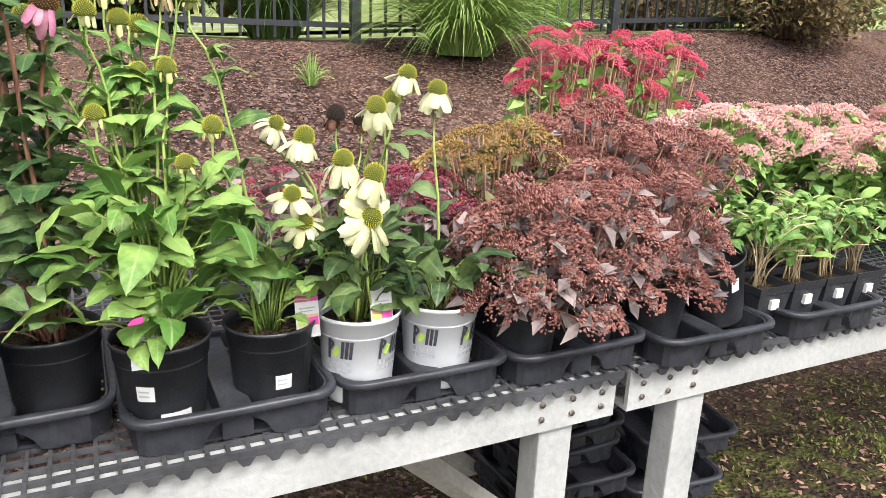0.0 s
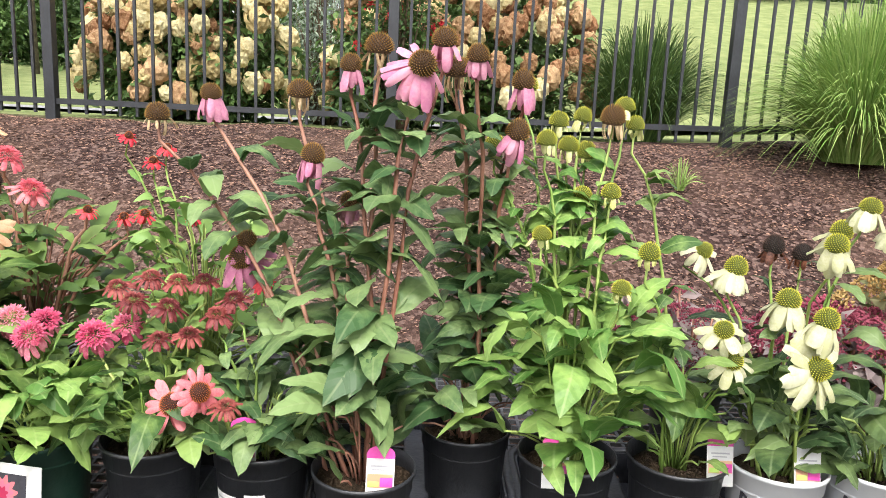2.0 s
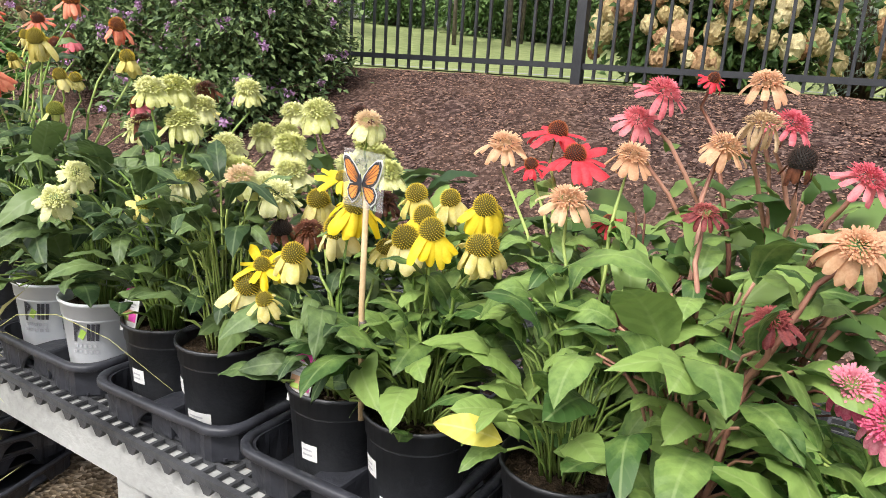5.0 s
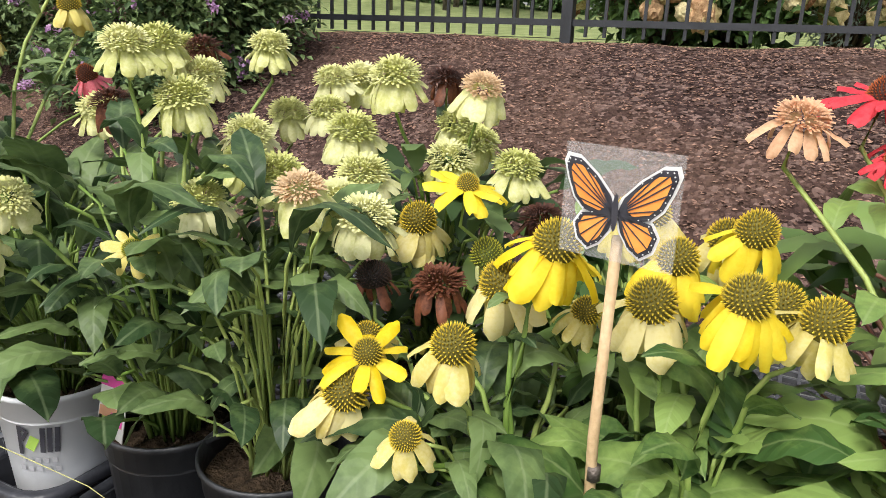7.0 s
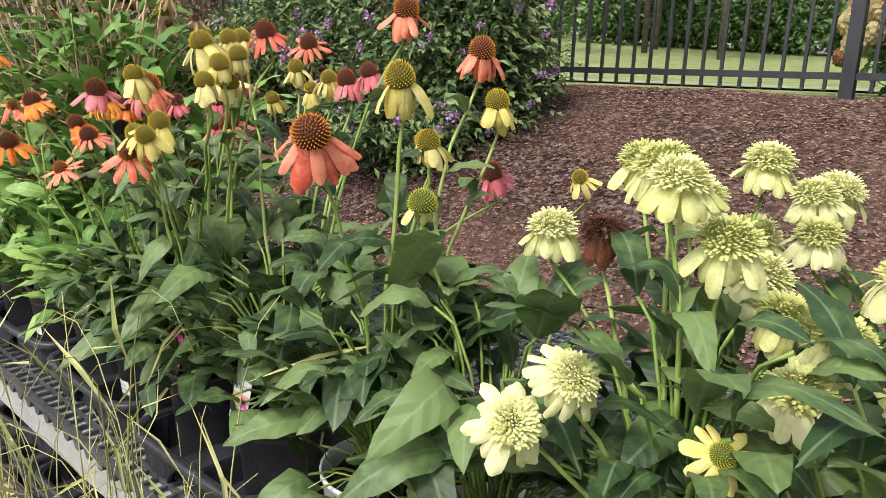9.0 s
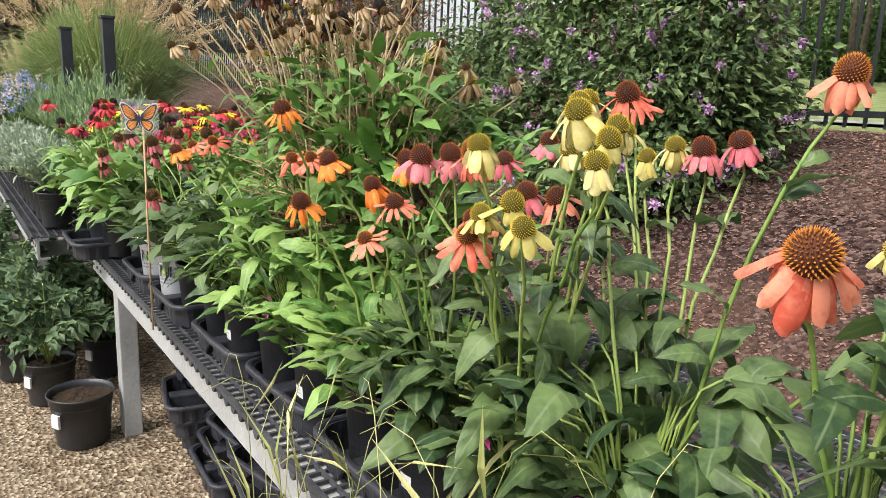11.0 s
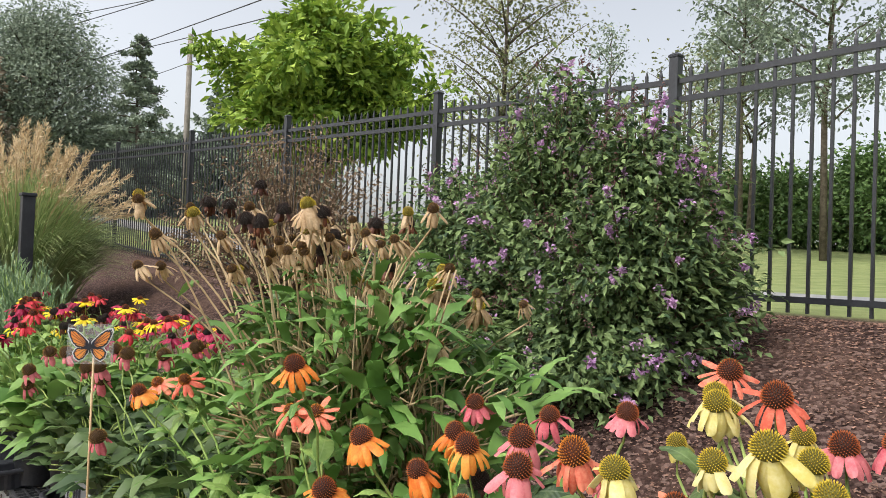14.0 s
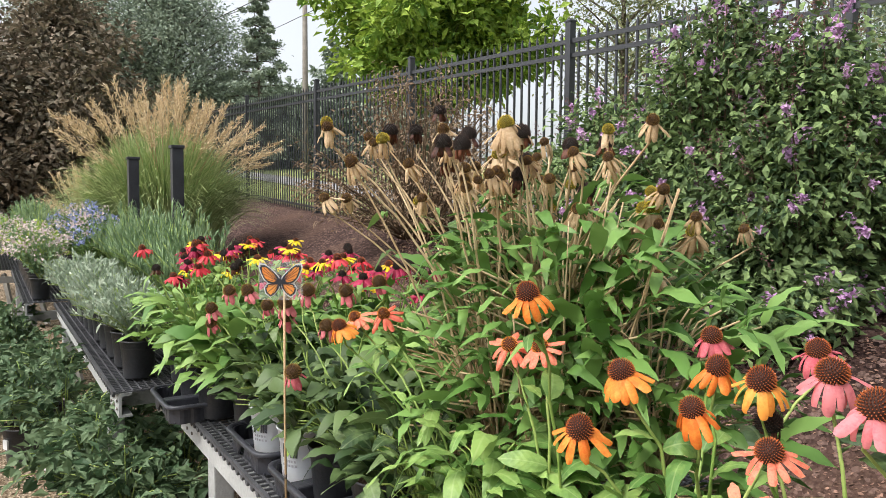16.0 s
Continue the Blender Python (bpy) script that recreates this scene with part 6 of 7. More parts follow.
M["p_violet"] = material("violet_blossom", (0.42, 0.2, 0.44), (0.68, 0.46, 0.66), 0.6, 8, trans=0.2)
M["p_spent"] = material("spent_blossom", (0.07, 0.035, 0.03), (0.2, 0.1, 0.09), 0.8, 8, trans=0.1)
for bx, by, n, rad, high, sd, text in ((-4.58, 2.85, 190, 0.6, 1.36, 11, "dense green butterfly bush with purple flower spikes on the bank"),
                                       (-5.15, 2.85, 200, 0.66, 1.62, 12, "tall butterfly bush with purple and spent brown flower spikes"),
                                       (-6.05, 2.9, 150, 0.82, 1.12, 15, "low green butterfly bush with purple flower spikes beside another"),
                                       (-4.72, 2.5, 100, 0.62, 0.55, 16, "low spreading shoots of a butterfly bush over mulch")):
    bush = shrub("butterfly_bush", bx, by, bank_height(bx, by) - 0.03, text, n, rad, high, "buddleja", 0.066, 0.03, 105, sd, "p_violet", 0.5, 0.055)
    rngb = np.random.default_rng(sd)
    fp = []
    for _ in range(n // 4):
        a, f = rngb.uniform(0, 6.283), rngb.uniform(0, 0.9) ** 0.7
        top = Vector((bx + rad * f * math.cos(a), by + rad * f * math.sin(a), bank_height(bx, by) + high * (1.03 - 0.7 * f ** 2.2) * rngb.uniform(0.9, 1.06)))
        d = Vector((0.5 * f * math.cos(a), 0.5 * f * math.sin(a), 1)) + Vector(rngb.normal(size=3)) * 0.3
        fp += [top + d * 0.1 * t + Vector(rngb.normal(size=3)) * 0.008 for t in rngb.uniform(0, 1, 26)]
    place("spent_bloom", leaf_cloud("spent_bloom", fp, rngb.normal(size=(len(fp), 3)), 0.016, 0.011, M["p_spent"], rngb, 0), bush, None, "brown spent flower spikes", "stuff")
shrub("dry_shrub", -8.9, 3.1, bank_height(-8.9, 3.1), "brown half-dry shrub standing before the fence", 170, 1.35, 1.75, "dry_shrub", 0.07, 0.02, 40, 13)
shrub("brown_shrub", 5.75, 3.45, bank_height(5.75, 3.45), "brown and green shrub standing before the fence", 90, 0.72, 1.0, "bronze", 0.075, 0.035, 60, 14)


HEAD_MAT = {"head_cream": material("cream_hydrangea_floret", (0.5, 0.38, 0.17), (0.78, 0.69, 0.4), 0.7, 5, 0.6, 0.2, trans=0.15, rand=0.5, fine=14),
            "head_rust": material("rust_hydrangea_floret", (0.26, 0.12, 0.055), (0.6, 0.4, 0.22), 0.7, 5, 0.6, 0.2, trans=0.15, rand=0.6, fine=14)}


def hydrangea(x, y, label, radius, height, n_heads, rust, seed):
    rng = np.random.default_rng(seed)
    z = bank_height(x, y)
    s = shrub("hydrangea_bush", x, y, z, label, 110, radius, height * 1.05, "hydra_leaf", 0.1, 0.058, 34, seed)
    for group_, mt in (("cream", "head_cream"), ("rust", "head_rust")):
        HM = []
        for v in range(2):
            bm = bmesh.new()
            bmesh.ops.create_icosphere(bm, subdivisions=3, radius=1.0)
            for q in bm.verts:
                w = q.co.copy()
                lump = math.sin(w.x * 9 + v) * math.sin(w.y * 9 + 2 * v) * math.sin(w.z * 9)
                q.co *= (0.86 + 0.16 * lump + rng.uniform(-0.12, 0.12)) * (1.0 + 0.12 * w.z)
            HM.append(finish(bm, "flower_head", HEAD_MAT[mt], False))
        for _ in range(int(n_heads * (rust if group_ == "rust" else 1 - rust))):
            a, f = rng.uniform(math.pi * 0.9, math.pi * 2.1), rng.uniform(0.2, 1)
            el = rng.uniform(0.05, 1.5)
            r = 0.082 * rng.uniform(0.65, 1.25)
            p = Vector((x + radius * 1.0 * math.cos(a) * math.cos(el * 0.8), y + radius * math.sin(a) * math.cos(el * 0.8), z + height * (0.12 + 0.92 * math.sin(el)) * rng.uniform(0.8, 1.02)))
            p.y = max(p.y, 4.02)
            place("flower_head", HM[int(rng.integers(0, 2))], s, Matrix.Translation(p) @ Matrix.Rotation(rng.uniform(0, 6), 4, "Z") @ Matrix.Diagonal((r, r, r * 1.15, 1)), "fading cream flower head" if group_ == "cream" else "rust-brown flower head")


hydrangea(-2.35, 5.0, "hydrangea bush with cream and tan flower heads behind the fence", 0.66, 1.08, 105, 0.45, 21)
hydrangea(-1.9, 5.0, "hydrangea bush with cream flower heads behind the fence", 0.6, 1.3, 105, 0.12, 26)
hydrangea(-0.6, 5.1, "hydrangea bush with rust-brown flower heads behind the fence", 0.45, 1.25, 70, 0.7, 22)
shrub("evergreen_shrub", -1.2, 5.9, bank_height(-1.2, 5.9), "dark green evergreen shrub behind the hydrangeas", 80, 0.55, 1.7, "crown_pine", 0.07, 0.02, 70, 27)
hydrangea(0.35, 5.1, "hydrangea bush with browning flower heads behind the fence", 0.85, 1.3, 140, 0.8, 23)
shrub("rose_bush", -0.42, 4.3, bank_height(-0.42, 4.3), "green rose bush with a few red blooms behind the fence", 60, 0.36, 1.35, "hydra_leaf", 0.06, 0.035, 50, 24, "p_red", 0.12, 0.05)


for i, (hx, hy, hm) in enumerate(((5.3, 4.9, "dry_shrub"), (6.5, 5.2, "crown_green"), (7.8, 5.3, "dry_shrub"), (9.2, 5.6, "crown_green"))):
    shrub("hedge_shrub", hx, hy, bank_height(hx, hy), "leafy shrub with brownish foliage behind the fence", 90, 0.85, 1.5, hm, 0.08, 0.04, 60, 140 + i)


def grass_clump(x, y, z, label, n, radius, height, mat, seed, width=0.006, plumes=0, droop=0.25):
    rng = np.random.default_rng(seed)
    g = thing("ornamental_grass", (x, y, z), label, "grass clump")
    bases, tips = [], []
    for _ in range(n):
        a, f = rng.uniform(0, 6.283), rng.uniform(0, 1) ** 0.7
        r0 = radius * (0.4 if plumes else 0.2) * rng.uniform(0, 1)
        bases.append((x + r0 * math.cos(a), y + r0 * math.sin(a), z))
        tips.append((x + radius * f * math.cos(a), y + radius * f * math.sin(a), z + height * (1 - droop * 3.4 * f * f * rng.uniform(0.6, 1.1)) * rng.uniform(0.7, 1.05)))
    place("blades", blades("blades", bases, tips, 0.5, width, M[mat], rng, 7), g, kind="stuff")
    if plumes:
        lines, pos, out = [], [], []
        for _ in range(plumes):
            a, f = rng.uniform(0, 6.283), rng.uniform(0, 1) ** 0.7
            tip = Vector((x + radius * 1.0 * f * math.cos(a), y + radius * 1.0 * f * math.sin(a), z + height * (rng.uniform(1.05, 1.38) - 0.38 * f * f)))
            ln = bez((x + 0.2 * radius * f * math.cos(a), y + 0.2 * radius * f * math.sin(a), z), (x + 0.4 * radius * f * math.cos(a), y + 0.4 * radius * f * math.sin(a), z + height * 0.7), tip, 5)
            lines.append((ln, 0.004))
            d = (ln[-1] - ln[-2]).normalized()
            for q in range(70):
                t = rng.uniform(0, 1)
                pos.append(tip - d * 0.42 * t + Vector(rng.normal(size=3)) * 0.02 * (0.3 + t))
                out.append(d + Vector(rng.normal(size=3)) * 0.5)
        place("plume_stalk", tubes("plume_stalk", lines, M["stem_tan"], 4), g, kind="stuff")
        place("plumes", leaf_cloud("plumes", pos, out, 0.09, 0.012, M["plume"], rng, 0), g, None, "feathery tan seed plumes", "stuff")


grass_clump(2.42, 3.3, bank_height(2.42, 3.3), "arching bright green ornamental grass on the bank", 3600, 0.85, 0.95, "grass_blade", 31, 0.0042, 0, 0.3)
grass_clump(1.45, 4.6, 1.4, "dark green ornamental grass behind the fence", 2400, 0.9, 0.95, "grass_dark", 32, 0.0045, 0, 0.26)
grass_clump(3.9, 4.6, 1.4, "ornamental grass growing behind the fence", 800, 0.9, 1.1, "grass_blade", 37)
grass_clump(-12.4, 1.3, 0.85, "tall silvergrass with tan plumes", 8000, 1.5, 1.75, "reed_blade", 33, 0.0075, 110, 0.2)
grass_clump(-17.0, 0.9, 0.6, "silvergrass with bent tan plumes beyond the benches", 500, 0.9, 1.3, "weed", 38, 0.009, 50, 0.2)


def wild_grass(x, y, label, n, seed):
    """Thin stalks that rise and then arch over, with small seed ears."""
    rng = np.random.default_rng(seed)
    g = thing("wild_grass", (x, y, 0), label, "grass tuft")
    lines, pos, out = [], [], []
    for _ in range(n):
        bx, by = x + rng.normal() * 0.07, y + rng.normal() * 0.025
        reach = rng.normal() * 0.3
        tip = Vector((bx + reach, max(-0.27, by + rng.normal() * 0.16), rng.uniform(0.72, 1.16)))
        ln = bez((bx, by, 0), (bx + reach * 0.15, by, tip.z + rng.uniform(0.1, 0.4)), tip, 9)
        lines.append((ln, [0.0016 - 0.00013 * k for k in range(10)]))
        for k in (2, 3, 5):
            pos.append(ln[k])
            out.append(Vector((rng.normal(), rng.normal() * 0.5, 0.9)))
    place("stalks", tubes("stalks", lines, M["weed"], 4), g, kind="stuff")
    place("blades", leaf_cloud("blades", pos, out, 0.2, 0.007, M["weed"], rng, 0.1), g, kind="stuff")


wild_grass(-2.45, -0.09, "wild grass tuft with pale arching stalks before the bench", 24, 34)
wild_grass(-2.75, -0.1, "weedy wild grass arching over the bench edge", 18, 35)
wild_grass(-3.05, -0.12, "low weedy wild grass beside the bench", 12, 36)
for gx, gy, sd in ((1.25, 2.9, 41), (2.6, 2.5, 42), (3.4, 2.9, 43), (1.0, 1.6, 44)):
    grass_clump(gx, gy, bank_height(gx, gy), "small weedy grass tuft sprouting in the mulch", 60, 0.14, 0.2, "grass_blade", sd, 0.003)


def tree(x, y, label, height, radius, crown_base, mat, seed, n_limbs=26, per=190, leaf=0.3, trunk=0.2, kind_="round", density=0.55):
    """A tapered trunk, limbs in a spiral and clumps of leaves along them."""
    rng = np.random.default_rng(seed)
    z = bank_height(x, y) - 0.1
    t = thing("tree", (x, y, z), label, "tree")
    lines = [([(x, y, z), (x + rng.normal() * 0.1, y, z + height * 0.4), (x + rng.normal() * 0.2, y + rng.normal() * 0.2, z + height * 0.93)], [trunk, trunk * 0.7, trunk * 0.12])]
    pos, out = [], []
    for i in range(n_limbs):
        f = (i + rng.uniform(0, 1)) / n_limbs
        if kind_ == "round":
            a = i * 2.4
            zc = crown_base + (height - crown_base) * f
            rr = radius * math.sqrt(max(0.05, 1 - (2 * f - 0.85) ** 2 * 0.9)) * rng.uniform(0.55, 1.15)
        else:
            a = i * 2.4
            zc = crown_base + (height - crown_base) * f
            rr = radius * (1.03 - f) * rng.uniform(0.6, 1.15) + 0.15
        tip = Vector((x + rr * math.cos(a), y + rr * math.sin(a), z + zc + (0.12 * radius if kind_ == "round" else -0.1 * rr)))
        base = Vector((x, y, z + max(crown_base * 0.75, zc - rr * (0.5 if kind_ == "round" else 0.05))))
        ln = bez(base, base.lerp(tip, 0.55) + Vector((0, 0, 0.12 * rr)), tip, 5)
        lines.append((ln, [trunk * 0.35 * (1 - 0.85 * k / 5) for k in range(6)]))
        clumps = max(3, int(rr * 2.2))
        for c in range(clumps):
            q = rng.uniform(0.3 if kind_ == "round" else 0.15, 1.05)
            k = min(int(q * 5), 4)
            cpt = ln[k].lerp(ln[k + 1], min(q * 5 - k, 1)) + Vector(rng.normal(size=3)) * density * 0.5
            cs = density * rng.uniform(0.5, 1.1) * (1.0 if kind_ == "round" else 1.2 - f)
            m_ = max(6, int(per / clumps))
            d = rng.normal(size=(m_, 3)) * cs * np.array([1, 1, 0.6 if kind_ == "round" else 0.35])
            pos += (np.array(cpt) + d).tolist()
            out += (d + rng.normal(size=(m_, 3)) * 0.3).tolist()
    place("trunk", tubes("trunk", lines, M["bark"], 7), t)
    place("crown", leaf_cloud("crown", pos, out, leaf, leaf * 0.55, M[mat], rng, 0.2), t, kind="stuff")


def bearing(yaw, dist):
    return -2.3 - dist * math.sin(radians(yaw)), -0.6 + dist * math.cos(radians(yaw))


tree(*bearing(58.7, 22), "bright green rounded maple behind the fence", 6.6, 3.25, 3.3, "crown_lime", 51, 46, 520, 0.34, 0.16, density=0.36)
tree(*bearing(44, 30), "sparse upright tree with thin yellowing leaves", 13.5, 3.6, 3.5, "crown_sparse", 52, 46, 190, 0.2, 0.16, density=0.6)
tree(*bearing(78.5, 45), "tall full pine beyond the road", 10.6, 4.4, 2.0, "crown_pine", 53, 90, 520, 0.22, 0.2, density=0.8)
tree(*bearing(84.5, 44), "broad pine beyond the road", 9.2, 4.4, 1.5, "crown_pine", 54, 80, 520, 0.22, 0.2, density=0.8)
tree(*bearing(72, 42), "narrow spruce with layered branches", 9.8, 3.3, 1.0, "crown_pine", 55, 56, 330, 0.19, 0.14, "spire", 0.3)
tree(*bearing(66, 48), "dark conifer in the far treeline", 8, 3.0, 0.5, "crown_pine", 56, 40, 200, 0.4, 0.2, "spire", 0.5)
tree(*bearing(86, 26), "dark bronze-leaved tree beyond the benches", 6.5, 3.2, 1.0, "crown_brown", 57, 46, 400, 0.24, 0.2, density=0.5)
tree(*bearing(92, 24), "dark bronze-leaved tree at the path's end", 5.6, 3.2, 1.0, "crown_brown", 58, 42, 400, 0.24, 0.2, density=0.5)
tree(*bearing(20.5, 32), "tall pine with bare lower trunk", 16, 3.4, 6.0, "crown_pine", 59, 26, 220, 0.26, 0.16, density=0.5)
tree(*bearing(26, 34), "tall pine with high crown by the road", 15, 3.0, 6.8, "crown_pine", 60, 24, 200, 0.26, 0.14, density=0.5)
tree(*bearing(30, 30), "slender roadside tree with grey leaves", 8, 2.4, 3.0, "crown_sparse", 61, 26, 60, 0.2, 0.1, density=0.5)
rngt = np.random.default_rng(5)
for i in range(42):
    tx = -42 + i * 2.0 + rngt.normal() * 1.0
    ty = 44 + rngt.uniform(-6, 9)
    pine = i % 4 == 0
    if pine:
        tree(tx, ty - 8, "tall woodland pine with a bare trunk in the treeline", 14 + rngt.uniform(-2, 2), 2.6, 6.0, "crown_pine", 70 + i, 20, 90, 0.3, 0.17, density=0.5)
    else:
        tree(tx, ty, "leafy woodland tree in the far treeline", 4.4 + rngt.uniform(-1.0, 1.3), 3.0, 0.3, "crown_green", 70 + i, 30, 190, 0.36, 0.14, density=0.7)
for i in range(14):
    tx, ty = bearing(60 + i * 2.6, 52 + rngt.uniform(-3, 5))
    tree(tx, ty, "dark tree in the distant treeline beyond the road", 5.2 + rngt.uniform(-1, 1.5), 3.2, 0.6, "crown_pine", 110 + i, 26, 200, 0.5, 0.2, density=0.8)


# ---- house, pole and wires in the distance ----
def build_house(x, y):
    z = bank_height(x, y) - 0.1
    h = thing("house", (x, y, z), "red brick house with white siding behind trees", "house")
    for (a, b, c, d, mt) in ((-7, 0, -1.5, 3.0, "brick"), (-1.5, 0, 5, 2.9, "siding")):
        bm = bmesh.new()
        box(bm, a, 0, 0, c, 7, d)
        part("wall", bm, M[mt], h)
        for k in range(2):
            bm = bmesh.new()
            wx = a + (c - a) * (0.28 + 0.42 * k)
            box(bm, wx - 0.5, -0.03, 1.0, wx + 0.5, 0.02, 2.2)
            part("window", bm, M["window"], h)
    bm = bmesh.new()
    vs = [bm.verts.new(v) for v in ((-7.4, -0.4, 2.95), (5.4, -0.4, 2.95), (5.4, 7.4, 2.95), (-7.4, 7.4, 2.95), (-7.4, 3.5, 5.0), (5.4, 3.5, 5.0))]
    for q in ((0, 1, 5, 4), (2, 3, 4, 5), (0, 4, 3), (1, 2, 5), (3, 2, 1, 0)):
        bm.faces.new([vs[i] for i in q])
    part("roof", bm, M["roof"], h)


build_house(-40, 42)


def build_lines():
    px, py = bearing(68.6, 34)
    z = bank_height(px, py)
    p = thing("utility_pole", (px, py, z), "weathered wooden utility pole with a crossarm", "utility pole")
    place("pole", tubes("pole", [([(px, py, z - 0.3), (px, py, z + 8.6)], [0.15, 0.11])], M["pole"], 10), p)
    bm = bmesh.new()
    box(bm, -0.9, -0.06, 7.9, 0.9, 0.06, 8.02)
    part("crossarm", bm, M["pole"], p)
    rows = []
    for a0, e0, a1, e1 in ((79, 14.5, 65, 21.5), (80, 15.0, 61.5, 22.0), (79, 11.5, 58.8, 21.8), (76.5, 13.0, 55.5, 21.0), (72, 12.5, 54.5, 21.5)):
        x0, y0 = bearing(a0, 60)
        x1, y1 = bearing(a1, 22)
        q0 = Vector((x0, y0, 1.65 + 60 * math.tan(radians(e0))))
        q1 = Vector((x1, y1, 1.65 + 22 * math.tan(radians(e1))))
        rows.append((bez(q0, q0.lerp(q1, 0.5) - Vector((0, 0, 0.5)), q1 + (q1 - q0) * 0.6, 12), 0.022))
    for r in rows:
        w = place("power_cable", tubes("power_cable", [r], M["wire"], 5))
        tagged(w, "thin black overhead power cable against the sky", "cable", "overhead cables")


build_lines()


# ---- plants and pots on the gravel, trays below the bench ----
def ground_pot(x, y, r, label, seed, n=130, spread=0.26, height=0.34, mat="shade_leaf", tilt=0.0, leafy=True):
    p = thing("potted_shrub", (x, y, 0), label, "potted plant", "pots on the gravel")
    h = r * 1.75
    m = Matrix.Translation((x, y, 0.004)) @ Matrix.Rotation(tilt, 4, "Y")
    place("pot", pot_mesh(r, h, M["black_plastic"]), p, m, "black nursery pot")
    place("soil", soil_mesh(r * 0.93, seed), p, m @ Matrix.Translation((0, 0, h * 0.86)))
    bm = bmesh.new()
    box(bm, -0.022, -r * 0.98, h * 0.45, 0.022, -r * 0.9, h * 0.7)
    part("sticker", bm, M["paper"], p, "white paper sticker", m @ Matrix.Rotation(0.5, 4, "Z"))
    if leafy:
        rng = np.random.default_rng(seed)
        lines, pos, out = [], [], []
        for i in range(26):
            a, f = rng.uniform(0, 6.28), rng.uniform(0, 1) ** 0.6
            tip = Vector((x + spread * f * math.cos(a), y + spread * f * math.sin(a), h + height * (1.05 - 0.6 * f * f) * rng.uniform(0.6, 1.05)))
            ln = bez((x, y, h * 0.85), (x + 0.3 * spread * f * math.cos(a), y + 0.3 * spread * f * math.sin(a), tip.z), tip, 5)
            lines.append((ln, 0.003))
            for _ in range(n // 10):
                k = int(rng.integers(2, 6))
                pos.append(ln[k] + Vector(rng.normal(size=3)) * 0.02)
                out.append(Vector((math.cos(a), math.sin(a), 0.2)) + Vector(rng.normal(size=3)) * 0.7)
        place("stemwork", tubes("stemwork", lines, M["stem"], 4), p, kind="stuff")
        place("foliage", leaf_cloud("foliage", pos, out, 0.075, 0.038, M[mat], rng, 0.2), p, kind="stuff")


ground_pot(-5.22, -0.14, 0.13, "black nursery pot with bare soil on the gravel", 61, leafy=False)
for i, (gx, gy, gr) in enumerate(((-5.75, -0.2, 0.12), (-6.15, -0.3, 0.12), (-6.55, -0.12, 0.13), (-7.1, -0.32, 0.12), (-7.6, -0.5, 0.13), (-8.1, -0.35, 0.12), (-8.7, -0.55, 0.13), (-9.4, -0.5, 0.13), (-10.1, -0.6, 0.13), (-8.3, -0.85, 0.13), (-6.0, 0.1, 0.12))):
    ground_pot(gx, gy, gr, "bushy green shrub in a black nursery pot on gravel", 62 + i, 240, 0.34, 0.5 if i % 2 else 0.4)


def tray_stack(x, y, n, seed, label):
    rng = np.random.default_rng(seed)
    for i in range(n):
        t = thing("stacked_tray", (x + rng.normal() * 0.03, y + rng.normal() * 0.03, 0.004 + i * 0.07), label, "plant tray", "stacked trays below the bench", turn=rng.normal() * 0.12)
        for nm, me in zip(("tray_wall", "tray_rim", "tray_floor"), TRAY):
            place(nm, me, t, WORLD[t])


tray_stack(1.35, 0.55, 7, 71, "empty black plastic trays stacked below the bench")
tray_stack(1.75, 0.5, 4, 72, "empty black plastic trays stacked below the bench")
for i in range(5):
    tray_stack(-4.9 + i * 0.43, 0.35, 5 - i % 2, 73 + i, "empty black plastic trays piled under the bench")
tray_stack(-3.3, 0.6, 4, 81, "empty black plastic trays piled under the bench")


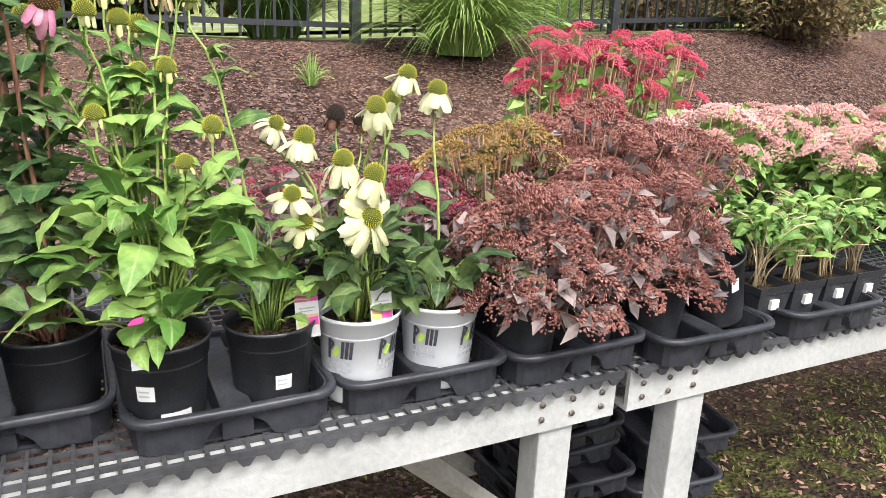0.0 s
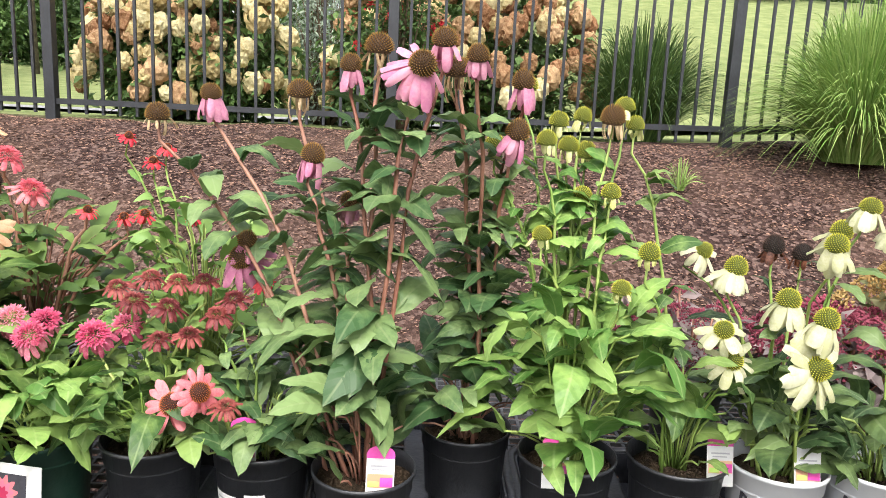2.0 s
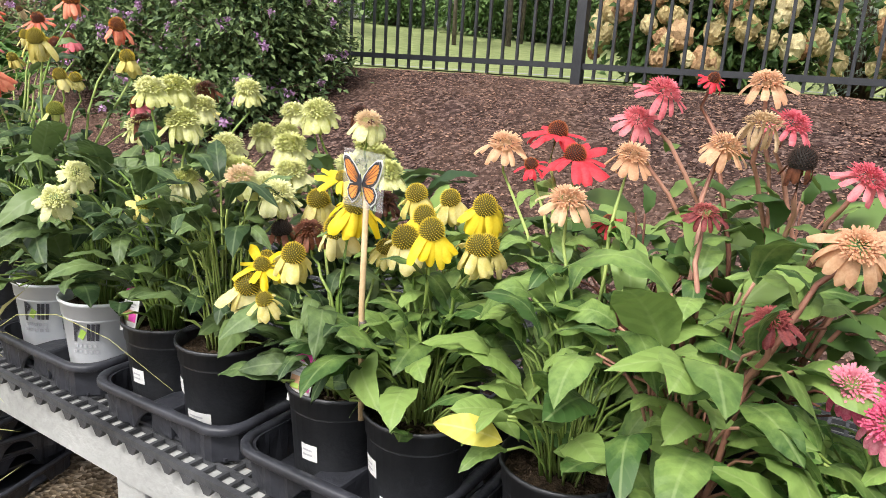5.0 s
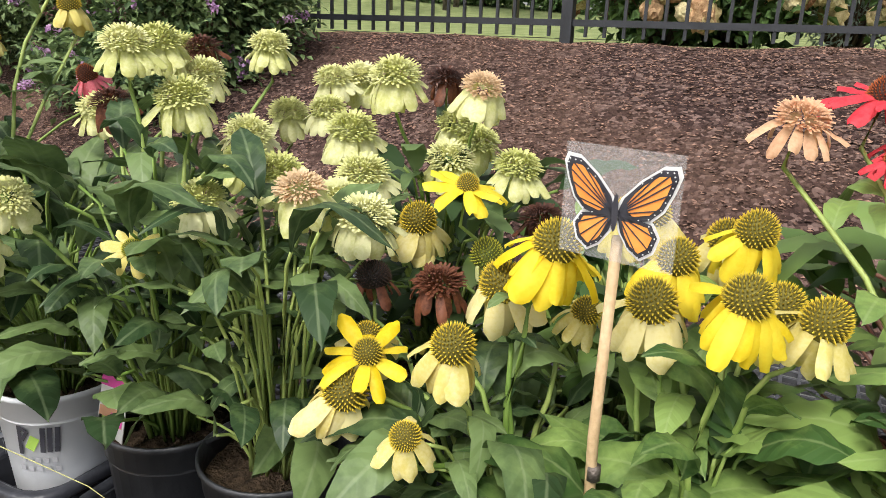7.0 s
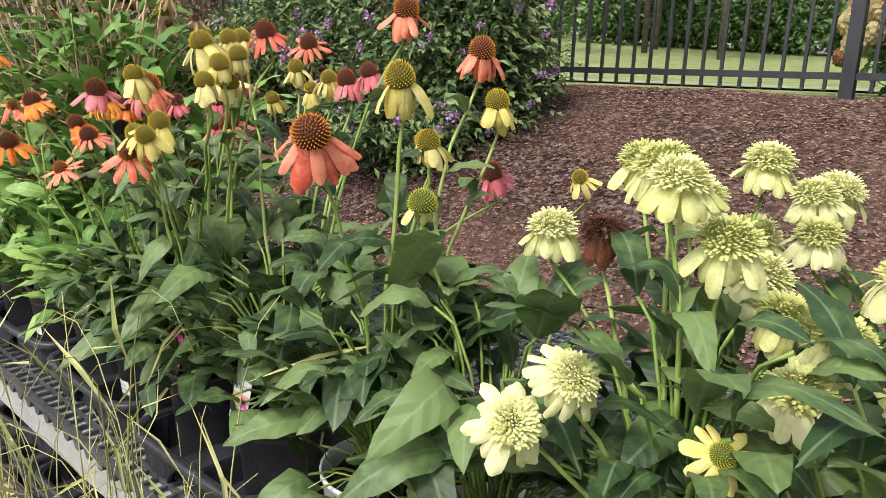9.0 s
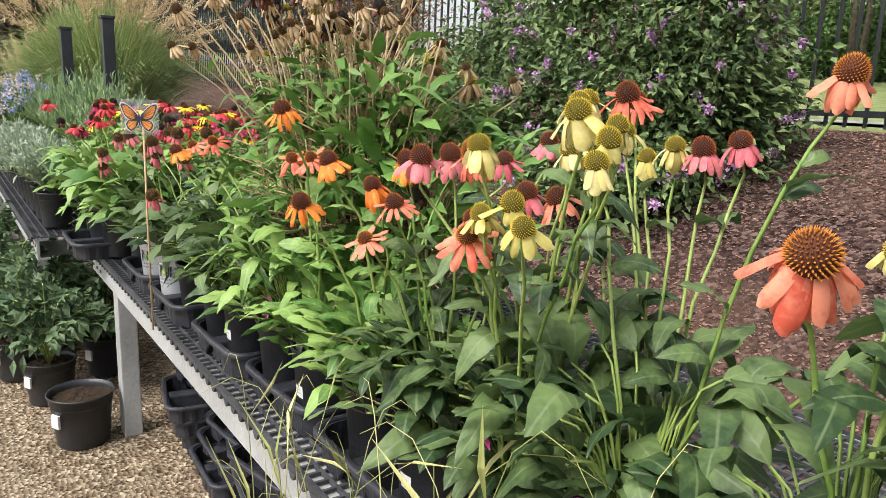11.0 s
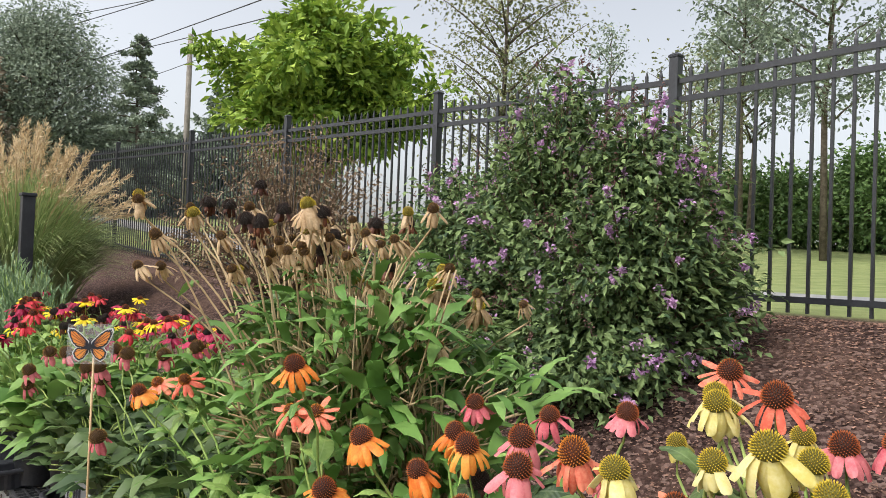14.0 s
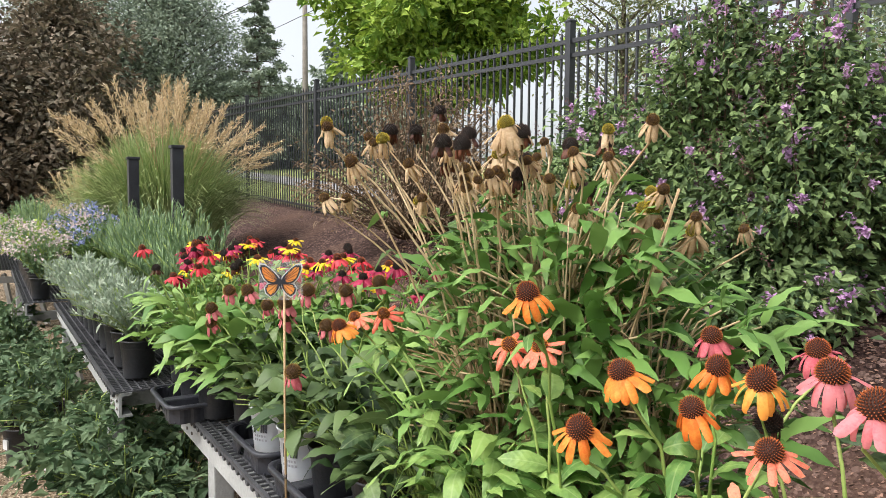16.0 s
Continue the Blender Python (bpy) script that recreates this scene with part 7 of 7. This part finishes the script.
# ---- far bench ----
def mound(x, y, label, mat, seed, height=0.3, spread=0.25, leaf=0.05, wid=0.012, n=700, up=1.0, blossom=None):
    rng = np.random.default_rng(seed)
    p, ob, top = potted(x, y, "black", None, label, "potted_perennial")
    pos, out, fp = [], [], []
    lines = []
    for i in range(40):
        a, f = rng.uniform(0, 6.28), rng.uniform(0, 1) ** 0.6
        tip = Vector((x + spread * f * math.cos(a), y + spread * f * math.sin(a), top + height * rng.uniform(0.6, 1.05) * (1.05 - 0.4 * f * f)))
        ln = bez((x, y, top), (x + 0.4 * spread * f * math.cos(a), y + 0.4 * spread * f * math.sin(a), top + height * 0.4), tip, 5)
        lines.append((ln, 0.002))
        for _ in range(n // 40):
            k = rng.uniform(0.8, 4.99)
            pos.append(ln[int(k)].lerp(ln[int(k) + 1], k - int(k)))
            out.append(Vector((math.cos(a) * 0.4, math.sin(a) * 0.4, up)) + Vector(rng.normal(size=3)) * 0.5)
        for _ in range(14):
            fp.append(tip + Vector(rng.normal(size=3)) * 0.018)
    place("stemwork", tubes("stemwork", lines, M["stem"], 4), p, kind="stuff")
    place("foliage", leaf_cloud("foliage", pos, out, leaf, wid, M[mat], rng, 0), p, kind="stuff")
    if blossom:
        place("blossom", leaf_cloud("blossom", fp, rng.normal(size=(len(fp), 3)), 0.025, 0.02, M[blossom], rng, 0), p, kind="stuff")


for i in range(11):
    mound(-6.12 - 0.27 * i, -0.08, "silvery low perennial in a black pot", "silver_leaf", 90 + i, 0.26, 0.27, 0.05, 0.014, 1500)
    mound(-6.5 - 0.27 * i, 0.3, "tall grey-green lavender in a black pot", "lavender", 130 + i, 0.6, 0.24, 0.07, 0.01, 1800, 2.2)
for i in range(9):
    mound(-9.45 - 0.35 * i, -0.3, "leafy perennial with pastel blossom in a black pot", "crown_lime" if i % 3 else "lavender", 102 + i, 0.44, 0.28, 0.05, 0.025, 900, 0.6, ("pastel", None)[i % 2])
    mound(-9.5 - 0.35 * i, 0.2, "blue flowering perennial in a black pot", "crown_green", 110 + i, 0.6, 0.28, 0.05, 0.02, 900, 0.6, ("blue_flower", "pastel")[i % 2])
for i in range(8):
    mound(-12.9 - 0.55 * i, -0.62, "leafy perennial in a black pot on the last bench", "crown_lime" if i % 2 else "lavender", 150 + i, 0.5, 0.34, 0.06, 0.025, 800, 0.8, ("pastel", None)[i % 2])
    mound(-13.0 - 0.55 * i, -0.1, "tall green perennial in a black pot on the last bench", "lavender", 170 + i, 0.7, 0.34, 0.08, 0.014, 900, 1.6)


def sign_post(x, y, h):
    p = thing("wooden_post", (x, y, 0), "dark weathered square post by the far benches", "post", "posts by the far benches")
    bm = bmesh.new()
    box(bm, -0.05, -0.05, 0, 0.05, 0.05, h, 0.006)
    part("post_shaft", bm, M["fence"], p)
    bm = bmesh.new()
    box(bm, -0.06, -0.06, h, 0.06, 0.06, h + 0.03, 0.006)
    part("post_top", bm, M["fence"], p)


sign_post(-9.38, 0.81, 2.1)
sign_post(-10.4, 0.6, 2.04)
